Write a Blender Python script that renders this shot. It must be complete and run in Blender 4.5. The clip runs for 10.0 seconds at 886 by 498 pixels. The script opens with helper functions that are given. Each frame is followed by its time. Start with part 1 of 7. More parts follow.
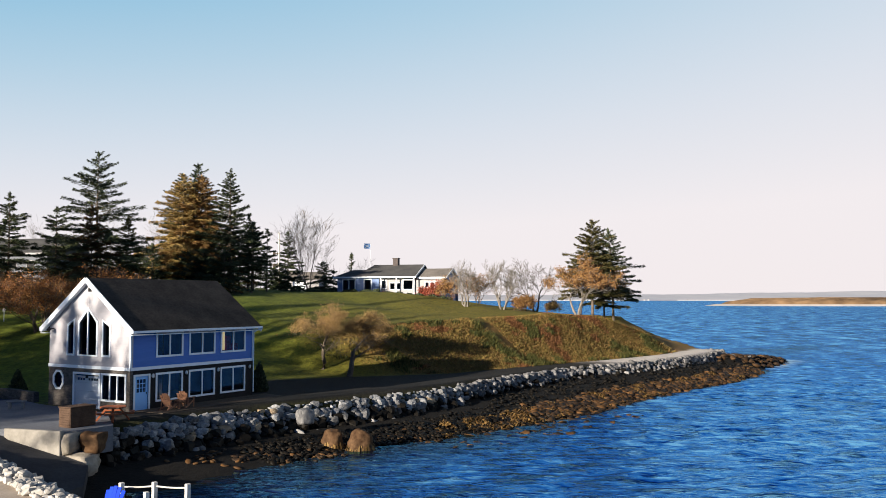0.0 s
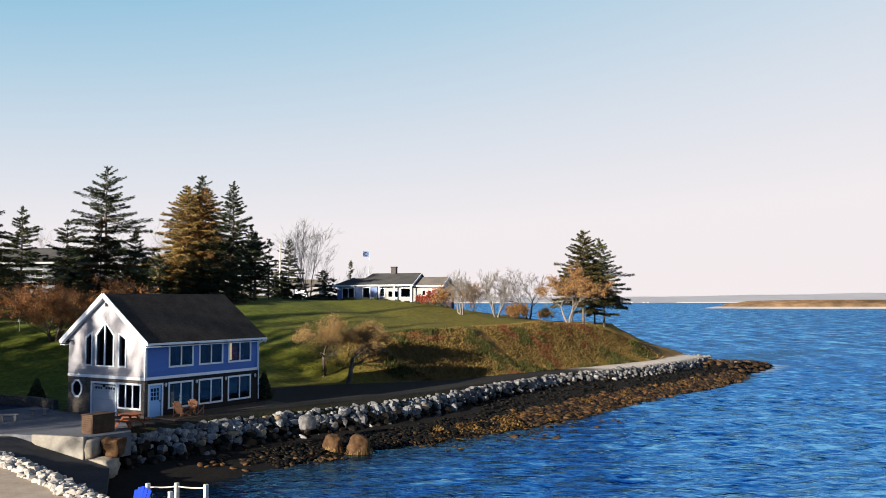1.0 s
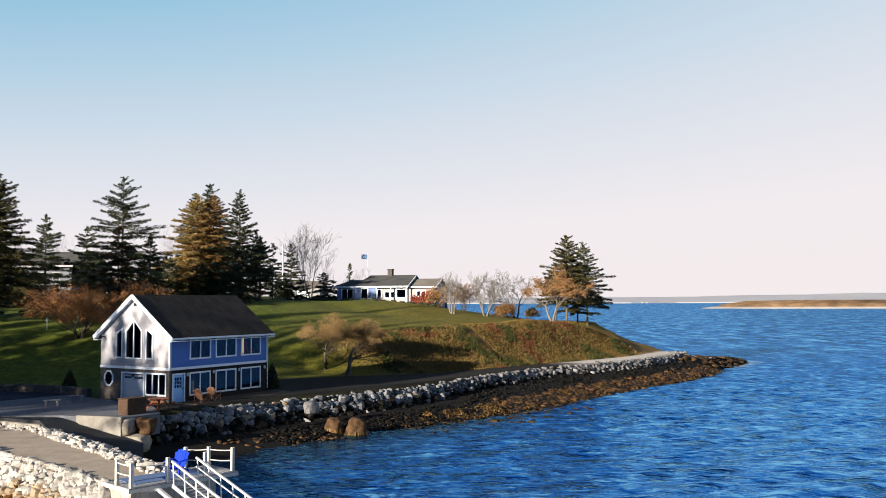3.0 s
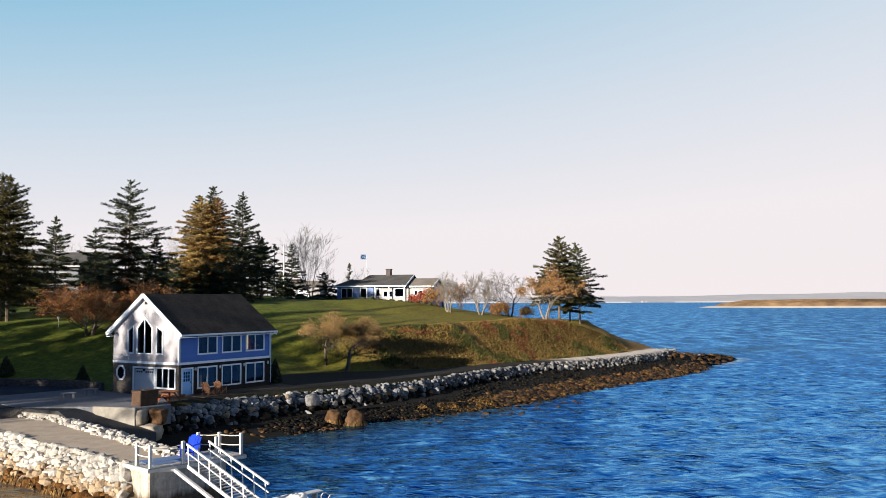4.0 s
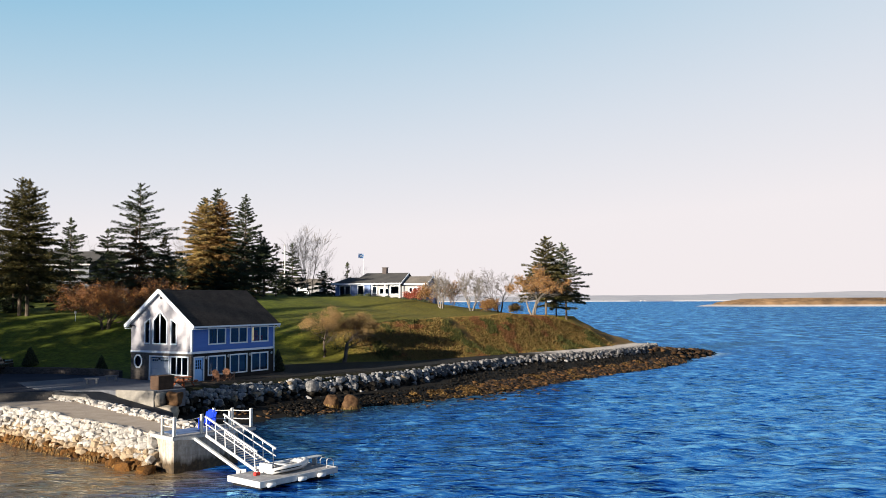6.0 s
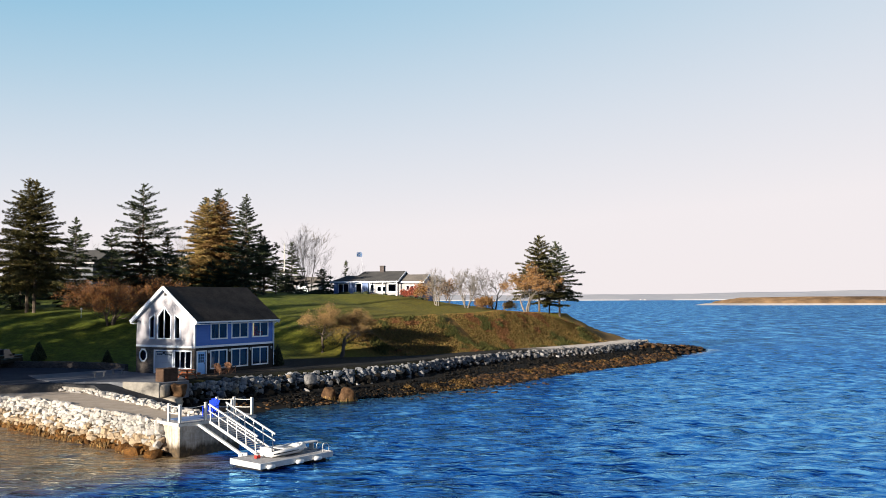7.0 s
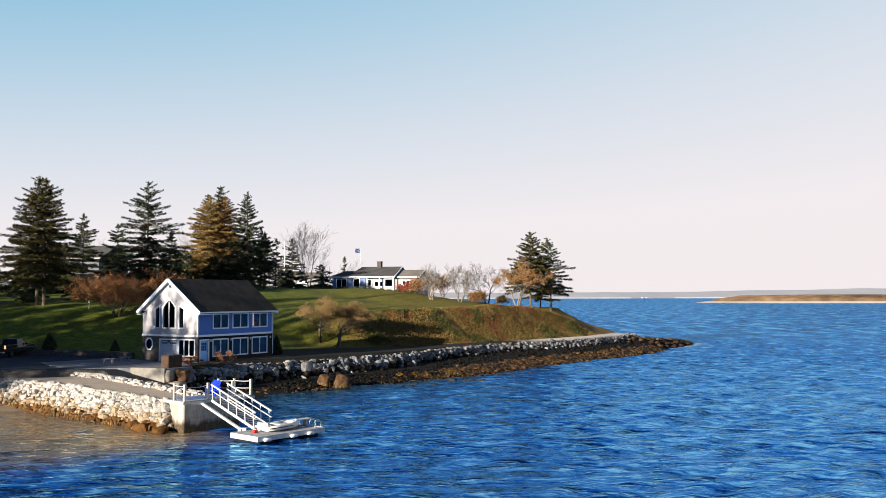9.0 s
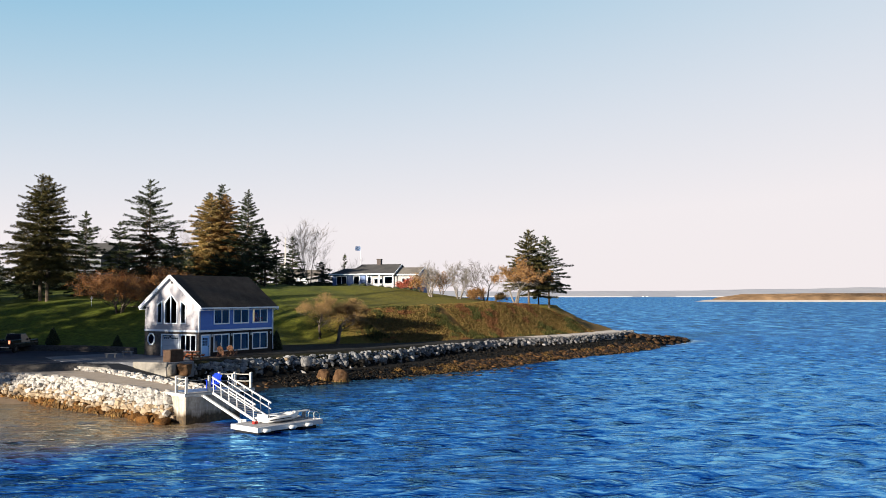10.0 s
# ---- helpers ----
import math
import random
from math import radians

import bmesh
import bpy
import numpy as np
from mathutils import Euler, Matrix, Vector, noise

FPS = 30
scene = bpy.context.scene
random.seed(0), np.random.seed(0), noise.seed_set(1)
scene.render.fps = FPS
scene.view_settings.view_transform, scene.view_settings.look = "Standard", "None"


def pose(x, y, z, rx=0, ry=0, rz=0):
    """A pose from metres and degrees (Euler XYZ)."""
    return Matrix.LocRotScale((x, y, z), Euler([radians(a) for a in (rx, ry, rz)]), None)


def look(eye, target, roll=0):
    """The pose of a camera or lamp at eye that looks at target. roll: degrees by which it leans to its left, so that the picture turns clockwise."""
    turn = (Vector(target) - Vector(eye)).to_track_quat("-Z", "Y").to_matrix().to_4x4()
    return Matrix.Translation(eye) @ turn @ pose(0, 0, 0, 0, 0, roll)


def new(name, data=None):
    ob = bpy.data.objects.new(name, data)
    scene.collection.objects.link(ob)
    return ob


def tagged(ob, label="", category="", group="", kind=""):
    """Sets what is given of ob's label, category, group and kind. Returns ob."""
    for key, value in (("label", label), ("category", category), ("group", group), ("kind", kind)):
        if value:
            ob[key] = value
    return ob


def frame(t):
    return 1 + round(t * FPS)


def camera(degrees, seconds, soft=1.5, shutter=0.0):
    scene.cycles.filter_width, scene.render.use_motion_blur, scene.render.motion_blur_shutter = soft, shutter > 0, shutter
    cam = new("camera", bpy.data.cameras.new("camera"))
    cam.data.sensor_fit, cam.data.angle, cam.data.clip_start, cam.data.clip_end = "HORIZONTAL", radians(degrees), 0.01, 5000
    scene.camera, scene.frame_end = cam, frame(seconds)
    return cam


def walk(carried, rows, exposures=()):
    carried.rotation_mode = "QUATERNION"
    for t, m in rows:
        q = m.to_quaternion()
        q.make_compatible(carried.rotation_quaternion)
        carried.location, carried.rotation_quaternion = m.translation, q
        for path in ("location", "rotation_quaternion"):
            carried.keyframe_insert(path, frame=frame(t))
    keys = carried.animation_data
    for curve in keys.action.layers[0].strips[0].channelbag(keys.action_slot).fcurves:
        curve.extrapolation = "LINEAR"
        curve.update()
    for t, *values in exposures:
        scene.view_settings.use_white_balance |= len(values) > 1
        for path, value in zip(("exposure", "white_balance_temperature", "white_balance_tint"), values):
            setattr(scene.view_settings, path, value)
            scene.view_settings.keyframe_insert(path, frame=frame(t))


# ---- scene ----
cam = camera(53.36, 10.0, soft=0.9)
PATH = [
    (0, (0.0, 0.0, 9.13), (-0.004, 19.969, 10.249), -0.00),
    (0.5, (0.284, -2.101, 9.73), (0.277, 17.868, 10.853), -0.07),
    (1, (0.462, -4.061, 9.888), (0.469, 15.905, 11.06), -0.08),
    (1.5, (0.702, -6.178, 9.988), (0.715, 13.787, 11.166), -0.10),
    (2, (0.929, -8.13, 9.923), (0.941, 11.835, 11.109), -0.18),
    (2.5, (1.158, -10.181, 9.858), (1.176, 9.784, 11.049), -0.18),
    (4, (1.902, -16.149, 9.733), (1.921, 3.817, 10.909), -0.21),
    (4.5, (2.126, -18.002, 9.689), (2.154, 1.963, 10.857), -0.22),
    (5, (2.362, -19.774, 9.597), (2.393, 0.192, 10.761), -0.22),
    (5.5, (2.59, -21.459, 9.497), (2.625, -1.492, 10.658), -0.19),
    (7, (3.549, -26.442, 9.175), (3.579, -6.474, 10.302), -0.19),
    (7.5, (3.861, -27.811, 9.025), (3.885, -7.842, 10.145), -0.15),
    (8, (4.2, -29.055, 8.897), (4.213, -9.085, 9.999), -0.17),
    (8.5, (4.469, -30.056, 8.732), (4.471, -10.086, 9.827), -0.16),
    (9, (4.777, -31.078, 8.629), (4.757, -11.107, 9.707), -0.10),
    (9.5, (4.923, -31.731, 8.524), (4.898, -11.76, 9.582), -0.07),
    (10, (5.124, -32.34, 8.39), (5.078, -12.367, 9.436), -0.04),
]
walk(cam, [(t, look(eye, target, roll)) for t, eye, target, roll in PATH])

# ---- the sky and the sun ----
SUN_AZ, SUN_EL = 227.0, 13.0   # degrees, counted from +x, and above the horizon
sun_dir = Vector((math.cos(radians(SUN_AZ)) * math.cos(radians(SUN_EL)), math.sin(radians(SUN_AZ)) * math.cos(radians(SUN_EL)), math.sin(radians(SUN_EL))))
world = bpy.data.worlds.new("sky")
scene.world = world
world.use_nodes = True
wn, wl = world.node_tree.nodes, world.node_tree.links
wn.clear()
sky = wn.new("ShaderNodeTexSky")
sky.sky_type, sky.sun_disc = "NISHITA", False
sky.sun_elevation, sky.sun_rotation = radians(SUN_EL), math.atan2(sun_dir.x, sun_dir.y)
sky.altitude, sky.air_density, sky.dust_density, sky.ozone_density = 0.0, 1.0, 1.0, 3.0
wback, wout = wn.new("ShaderNodeBackground"), wn.new("ShaderNodeOutputWorld")
wback.inputs["Strength"].default_value = 0.075
# the low sky whitens towards the horizon and clears sooner towards -x
wc, wsep, wmix = wn.new("ShaderNodeTexCoord"), wn.new("ShaderNodeSeparateXYZ"), wn.new("ShaderNodeMix")
wtilt, wup = wn.new("ShaderNodeMath"), wn.new("ShaderNodeMath")
wl.new(wc.outputs["Generated"], wsep.inputs[0])
wtilt.operation, wup.operation = "MULTIPLY_ADD", "MULTIPLY"
wl.new(wsep.outputs["X"], wtilt.inputs[0])
wtilt.inputs[1].default_value, wtilt.inputs[2].default_value = -0.62, 1.0
wl.new(wtilt.outputs[0], wup.inputs[0])
wl.new(wsep.outputs["Z"], wup.inputs[1])


def sky_ramp(stops):
    ramp_ = wn.new("ShaderNodeValToRGB")
    e = ramp_.color_ramp.elements
    while len(e) < len(stops):
        e.new(0.5)
    for k, (p, c) in zip(e, stops):
        k.position, k.color = p, (*c, 1)
    wl.new(wup.outputs[0], ramp_.inputs["Fac"])
    return ramp_


wlow = sky_ramp([(0.0, (0.90, 0.83, 0.84)), (0.08, (0.89, 0.84, 0.86)), (0.18, (0.70, 0.75, 0.83)), (0.30, (0.455, 0.635, 0.78)), (0.44, (0.21, 0.50, 0.72)), (0.60, (0.08, 0.28, 0.52))])
whigh = sky_ramp([(0.0, (0.0, 0.0, 0.0)), (0.44, (0.0, 0.0, 0.0)), (0.60, (1.0, 1.0, 1.0))])
wgain = wn.new("ShaderNodeMix")
wgain.data_type, wgain.blend_type = "RGBA", "MULTIPLY"
wgain.inputs["Factor"].default_value = 1.0
wl.new(wlow.outputs[0], wgain.inputs[6])
wgain.inputs[7].default_value = (5.5, 5.5, 5.5, 1)
wmix.data_type = "RGBA"
wfront, wmask = wn.new("ShaderNodeMapRange"), wn.new("ShaderNodeMath")
wfront.inputs["From Min"].default_value, wfront.inputs["From Max"].default_value = -0.05, -0.65
wl.new(wsep.outputs["Y"], wfront.inputs["Value"])
wmask.operation = "MAXIMUM"
wl.new(whigh.outputs[0], wmask.inputs[0])
wl.new(wfront.outputs[0], wmask.inputs[1])
wl.new(wmask.outputs[0], wmix.inputs["Factor"])
wl.new(wgain.outputs[2], wmix.inputs[6])
wdim = wn.new("ShaderNodeMix")
wdim.data_type, wdim.blend_type = "RGBA", "MULTIPLY"
wdim.inputs["Factor"].default_value = 1.0
wl.new(sky.outputs[0], wdim.inputs[6])
wdim.inputs[7].default_value = (0.20, 0.28, 0.46, 1)
wl.new(wdim.outputs[2], wmix.inputs[7])
wmix.clamp_result = False
wl.new(wmix.outputs[2], wback.inputs["Color"])
wl.new(wback.outputs[0], wout.inputs["Surface"])
lamp = bpy.data.lights.new("sun", "SUN")
lamp.energy, lamp.angle, lamp.color = 5.0, radians(0.6), (1.0, 0.89, 0.74)
sun = new("sun", lamp)
sun.matrix_world = look(sun_dir * 100, (0, 0, 0))
scene.view_settings.exposure = 1.28


# ---- tools ----
class Acc:
    """Gathers vertices and faces for one mesh."""

    def __init__(self):
        self.v, self.f, self.n = [], [], 0

    def add(self, verts, faces):
        verts = np.asarray(verts, float).reshape(-1, 3)
        self.v.append(verts)
        self.f += [tuple(i + self.n for i in f) for f in faces]
        self.n += len(verts)

    def quads(self, corners):
        """corners: n x 4 x 3, n loose quads."""
        c = np.asarray(corners, float)
        k = c.shape[1]
        self.v.append(c.reshape(-1, 3))
        self.f += [tuple(range(self.n + k * i, self.n + k * i + k)) for i in range(len(c))]
        self.n += c.shape[0] * k

    def box(self, x0, y0, z0, x1, y1, z1):
        v = [(x, y, z) for z in (z0, z1) for x, y in ((x0, y0), (x1, y0), (x1, y1), (x0, y1))]
        self.add(v, [(3, 2, 1, 0), (4, 5, 6, 7), (0, 1, 5, 4), (1, 2, 6, 5), (2, 3, 7, 6), (3, 0, 4, 7)])

    def bar(self, a, b, w, t=None, up=(0, 0, 1)):
        """A straight bar of section w x t from a to b."""
        a, b = Vector(a), Vector(b)
        t = w if t is None else t
        d = (b - a).normalized()
        side = d.cross(Vector(up))
        side = side.normalized() if side.length > 1e-4 else Vector((1, 0, 0))
        top = side.cross(d).normalized()
        v = [p + side * (w / 2 * sx) + top * (t / 2 * sz) for p in (a, b) for sx, sz in ((-1, -1), (1, -1), (1, 1), (-1, 1))]
        self.add(v, [(0, 1, 2, 3), (7, 6, 5, 4), (1, 0, 4, 5), (2, 1, 5, 6), (3, 2, 6, 7), (0, 3, 7, 4)])

    def tube(self, pts, radii, sides=6, cap=True):
        pts = [Vector(p) for p in pts]
        rings = []
        for i, p in enumerate(pts):
            d = (pts[min(i + 1, len(pts) - 1)] - pts[max(i - 1, 0)]).normalized()
            s = d.orthogonal().normalized() if abs(d.z) > 0.98 else d.cross(Vector((0, 0, 1))).normalized()
            t = d.cross(s)
            rings.append([p + (s * math.cos(a) + t * math.sin(a)) * radii[i] for a in (2 * math.pi * k / sides for k in range(sides))])
        v = [q for r in rings for q in r]
        f = []
        for i in range(len(pts) - 1):
            for k in range(sides):
                a, b = i * sides + k, i * sides + (k + 1) % sides
                f.append((a, b, b + sides, a + sides))
        if cap:
            f += [tuple(range(sides))[::-1], tuple(range((len(pts) - 1) * sides, len(pts) * sides))]
        self.add(v, f)

    def prism(self, outline, z0, z1):
        """An upright prism on a counter-clockwise outline of (x, y)."""
        k = len(outline)
        v = [(x, y, z0) for x, y in outline] + [(x, y, z1) for x, y in outline]
        self.add(v, [tuple(range(k))[::-1], tuple(range(k, 2 * k))] + [(i, (i + 1) % k, (i + 1) % k + k, i + k) for i in range(k)])

    def mesh(self, name, smooth=False):
        me = bpy.data.meshes.new(name)
        me.from_pydata(np.concatenate(self.v).tolist() if self.v else [], [], self.f)
        if smooth:
            me.polygons.foreach_set("use_smooth", [True] * len(me.polygons))
        me.update()
        return me


def part(name, acc, material, parent=None, label="", smooth=False, bevel=0.0):
    """One mesh object under a thing or under a part."""
    me = acc if isinstance(acc, bpy.types.Mesh) else acc.mesh(name, smooth)
    if bevel:
        bm = bmesh.new()
        bm.from_mesh(me)
        bmesh.ops.bevel(bm, geom=[e for e in bm.edges if e.calc_face_angle(0) > 0.5], offset=bevel, segments=1, affect="EDGES")
        bm.to_mesh(me)
        bm.free()
    if not me.materials:
        me.materials.append(material)
    ob = new(name, me)
    if parent is not None:
        ob.parent = parent
    if label:
        tagged(ob, label)
    return ob


def thing(name, at=(0, 0, 0), turn=0.0, label="", category="", group="", kind=""):
    """An Empty at the base of a thing, which parents its parts."""
    ob = new(name)
    ob.empty_display_size = 0.2
    ob.matrix_world = pose(*at, 0, 0, turn)
    return tagged(ob, label, category, group, kind)


def holed(outline, holes, thick):
    """A slab in the plane (a, z) with holes: outline and holes are loops of (a, z); thickness goes to +y."""
    bm = bmesh.new()
    edges = []
    for loop in (outline, *holes):
        vs = [bm.verts.new((a, 0, z)) for a, z in loop]
        edges += [bm.edges.new((vs[i], vs[(i + 1) % len(vs)])) for i in range(len(vs))]
    bmesh.ops.triangle_fill(bm, edges=edges, use_beauty=True, use_dissolve=False)
    ext = bmesh.ops.extrude_face_region(bm, geom=list(bm.faces))
    bmesh.ops.translate(bm, verts=[g for g in ext["geom"] if isinstance(g, bmesh.types.BMVert)], vec=(0, thick, 0))
    bmesh.ops.recalc_face_normals(bm, faces=bm.faces)
    me = bpy.data.meshes.new("slab")
    bm.to_mesh(me)
    bm.free()
    return me


def rect(a0, z0, a1, z1):
    return [(a0, z0), (a1, z0), (a1, z1), (a0, z1)]


# ---- materials ----
def nodes_of(name):
    m = bpy.data.materials.new(name)
    m.use_nodes = True
    nt = m.node_tree
    return m, nt.nodes, nt.links, nt.nodes["Principled BSDF"]


def tex(n, l, kind, scale, detail=3.0, rough=0.55, coord="Object", stretch=(1, 1, 1)):
    """A noise-like texture at a real-world scale (per metre)."""
    c, mp, t = n.new("ShaderNodeTexCoord"), n.new("ShaderNodeMapping"), n.new(kind)
    mp.inputs["Scale"].default_value = stretch
    l.new(c.outputs[coord], mp.inputs["Vector"])
    l.new(mp.outputs[0], t.inputs["Vector"])
    t.inputs["Scale"].default_value = scale
    if kind == "ShaderNodeTexNoise":
        t.inputs["Detail"].default_value, t.inputs["Roughness"].default_value = detail, rough
    return t


def ramp(n, l, fac, stops):
    r = n.new("ShaderNodeValToRGB")
    e = r.color_ramp.elements
    while len(e) < len(stops):
        e.new(0.5)
    for k, (p, c) in zip(e, stops):
        k.position, k.color = p, (*c, 1) if len(c) == 3 else c
    l.new(fac, r.inputs["Fac"])
    return r


def mixed(n, l, fac, a, b, mode="MIX"):
    m = n.new("ShaderNodeMix")
    m.data_type, m.blend_type = "RGBA", mode
    for sock, v in ((m.inputs["Factor"], fac), (m.inputs[6], a), (m.inputs[7], b)):
        if isinstance(v, (int, float)):
            sock.default_value = v
        elif isinstance(v, tuple):
            sock.default_value = (*v, 1)
        else:
            l.new(v, sock)
    return m.outputs[2]


def bumped(n, l, b, height, strength, distance=0.02):
    u = n.new("ShaderNodeBump")
    u.inputs["Strength"].default_value, u.inputs["Distance"].default_value = strength, distance
    l.new(height, u.inputs["Height"])
    l.new(u.outputs[0], b.inputs["Normal"])


def surface(name, dark, light, rough=0.7, grain=8.0, patch=0.6, metal=0.0, bump=0.3, depth=0.01, vary=0.0, island=False, coord="Object", stretch=(1, 1, 1)):
    """Two-scale mottled surface between two colours; vary: brightness change from piece to piece."""
    m, n, l, b = nodes_of(name)
    fine = tex(n, l, "ShaderNodeTexNoise", grain, 4, 0.6, coord, stretch)
    broad = tex(n, l, "ShaderNodeTexNoise", patch, 3, 0.5, coord, stretch)
    both = n.new("ShaderNodeMath")
    both.operation = "MULTIPLY_ADD"
    l.new(fine.outputs[0], both.inputs[0])
    both.inputs[1].default_value = 0.5
    half = n.new("ShaderNodeMath")
    half.operation = "MULTIPLY"
    l.new(broad.outputs[0], half.inputs[0])
    half.inputs[1].default_value = 0.5
    l.new(half.outputs[0], both.inputs[2])
    col = ramp(n, l, both.outputs[0], [(0.32, dark), (0.66, light)]).outputs[0]
    if vary:
        info = n.new("ShaderNodeNewGeometry" if island else "ShaderNodeObjectInfo")
        k = n.new("ShaderNodeMapRange")
        k.inputs["To Min"].default_value, k.inputs["To Max"].default_value = 1 - vary, 1 + vary
        l.new(info.outputs["Random Per Island" if island else "Random"], k.inputs["Value"])
        hsv = n.new("ShaderNodeHueSaturation")
        l.new(k.outputs[0], hsv.inputs["Value"])
        l.new(col, hsv.inputs["Color"])
        col = hsv.outputs[0]
    l.new(col, b.inputs["Base Color"])
    b.inputs["Roughness"].default_value, b.inputs["Metallic"].default_value = rough, metal
    b.inputs["Specular IOR Level"].default_value = 0.12 if rough >= 0.6 else 0.4
    bumped(n, l, b, fine.outputs[0], bump, depth)
    return m


def foliage(name, stops, rough=0.7):
    """Leaves or needles: colour changes from clump to clump."""
    m, n, l, b = nodes_of(name)
    geo = n.new("ShaderNodeNewGeometry")
    col = ramp(n, l, geo.outputs["Random Per Island"], stops).outputs[0]
    l.new(col, b.inputs["Base Color"])
    b.inputs["Roughness"].default_value = rough
    b.inputs["Specular IOR Level"].default_value = 0.25
    return m


white_trim = surface("white trim paint", (0.70, 0.75, 0.80), (0.78, 0.83, 0.88), 0.5, 12, 0.8, bump=0.05)
bark = surface("bark", (0.06, 0.045, 0.035), (0.16, 0.13, 0.10), 0.9, 14, 2, bump=0.6, depth=0.03)
pale_bark = surface("pale bark", (0.12, 0.105, 0.09), (0.24, 0.215, 0.185), 0.85, 14, 2, bump=0.4)
grey_bark = surface("grey bark", (0.05, 0.042, 0.034), (0.13, 0.108, 0.086), 0.85, 14, 2, bump=0.4)
needle = foliage("dark spruce needles", [(0.0, (0.028, 0.040, 0.021)), (0.5, (0.050, 0.066, 0.032)), (1.0, (0.094, 0.102, 0.045))])
# low sun's gold is put into the gold and sunlit needle colours
gold_needle = foliage("sunlit olive gold spruce needles", [(0.0, (0.17, 0.130, 0.040)), (0.5, (0.34, 0.235, 0.078)), (1.0, (0.48, 0.320, 0.115))])
rust_needle = foliage("rusty spruce needles", [(0.0, (0.05, 0.038, 0.016)), (0.5, (0.11, 0.062, 0.024)), (1.0, (0.16, 0.085, 0.035))])
pine_needle = foliage("sunlit pine needles", [(0.0, (0.038, 0.042, 0.014)), (0.5, (0.085, 0.078, 0.024)), (1.0, (0.15, 0.11, 0.036))])
rust_leaf = foliage("russet autumn leaves", [(0.0, (0.15, 0.052, 0.016)), (0.5, (0.32, 0.125, 0.038)), (1.0, (0.44, 0.235, 0.075))])
brown_leaf = foliage("faded brown leaves", [(0.0, (0.13, 0.058, 0.020)), (0.5, (0.23, 0.115, 0.038)), (1.0, (0.32, 0.185, 0.065))])
tan_leaf = foliage("dry tan leaves", [(0.0, (0.14, 0.085, 0.030)), (0.5, (0.27, 0.165, 0.058)), (1.0, (0.40, 0.26, 0.105))])
rust_gold = foliage("rusty olive spruce needles", [(0.0, (0.12, 0.068, 0.022)), (0.5, (0.23, 0.120, 0.042)), (1.0, (0.34, 0.215, 0.075))])
red_leaf = foliage("red autumn leaves", [(0.0, (0.18, 0.03, 0.02)), (0.5, (0.30, 0.06, 0.04)), (1.0, (0.36, 0.13, 0.06))])
# ---- the lie of the land ----
# Stations along the top edge of the sea wall: x, y, width of the beach, then (distance inland, height) three times.
STATIONS = [
    (-200, -120, 6, 60, 2.45, 110, 8.0, 170, 13.0),
    (-58, -4, 6, 48, 2.45, 72, 7.5, 110, 11.0),
    (-40.5, 30, 5, 27, 2.45, 49, 7.8, 80, 10.5),
    (-33.5, 42.5, 5, 17, 2.45, 38, 8.2, 70, 10.8),
    (-25, 45.5, 7, 14, 2.45, 32, 7.9, 65, 10.0),
    (-19.2, 46.6, 7, 13, 2.45, 31, 7.6, 62, 9.7),
    (-10.3, 57.1, 5, 13.5, 2.5, 31, 6.6, 60, 9.6),
    (-3.4, 63.6, 6, 15, 2.55, 28, 5.8, 58, 9.8),
    (1.0, 69.8, 7.2, 11.5, 2.5, 24, 5.3, 50, 9.9),
    (4.9, 76.2, 8.0, 5.5, 2.45, 15, 6.2, 42, 9.9),
    (11.8, 86.1, 8.0, 3.5, 2.45, 11, 7.0, 40, 9.9),
    (19.3, 93.4, 6.6, 3.5, 2.45, 9.8, 7.3, 36, 10.0),
    (27.7, 102.2, 5.8, 3.5, 2.5, 10.5, 6.8, 20, 7.4),
    (35.0, 113.0, 5.4, 3.4, 2.5, 6.5, 3.4, 14, 6.7),
]
ST = np.array(STATIONS, float)
# The far shore of the headland, from its point back to the mainland.
BACK = np.array([(38, 116), (35, 122), (29, 131), (20, 136), (8, 142), (-2, 152), (-14, 166), (-40, 185), (-110, 215), (-600, 330)], float)


def nearest(px, py, line):
    """Distance to a polyline, the place along it (in stations), and the side (+ to its left)."""
    best, along, side = np.full(px.shape, 1e9), np.zeros(px.shape), np.ones(px.shape)
    for i in range(len(line) - 1):
        (ax, ay), (bx, by) = line[i], line[i + 1]
        dx, dy = bx - ax, by - ay
        t = np.clip(((px - ax) * dx + (py - ay) * dy) / (dx * dx + dy * dy), 0, 1)
        d = np.hypot(px - ax - t * dx, py - ay - t * dy)
        near = d < best
        best, along = np.where(near, d, best), np.where(near, i + t, along)
        side = np.where(near, np.sign(dx * (py - ay) - dy * (px - ax)), side)
    return best, along, side


def plan(x, y):
    """Signed distance inland of the sea wall, place along it, signed distance inland of the headland's far shore."""
    x, y = np.asarray(x, float), np.asarray(y, float)
    d, s, side = nearest(x, y, ST[:, :2])
    db, _, sb = nearest(x, y, BACK)
    return d * side, s, db * sb


def wavy(x, y, k, seed):
    r = np.random.RandomState(seed)
    out = np.zeros(np.shape(x))
    for i in range(7):
        a, p = r.uniform(0, 6.28, 2)
        f = k * r.uniform(0.6, 1.9)
        out = out + np.sin((x * np.cos(a) + y * np.sin(a)) * f + p)
    return out / 7


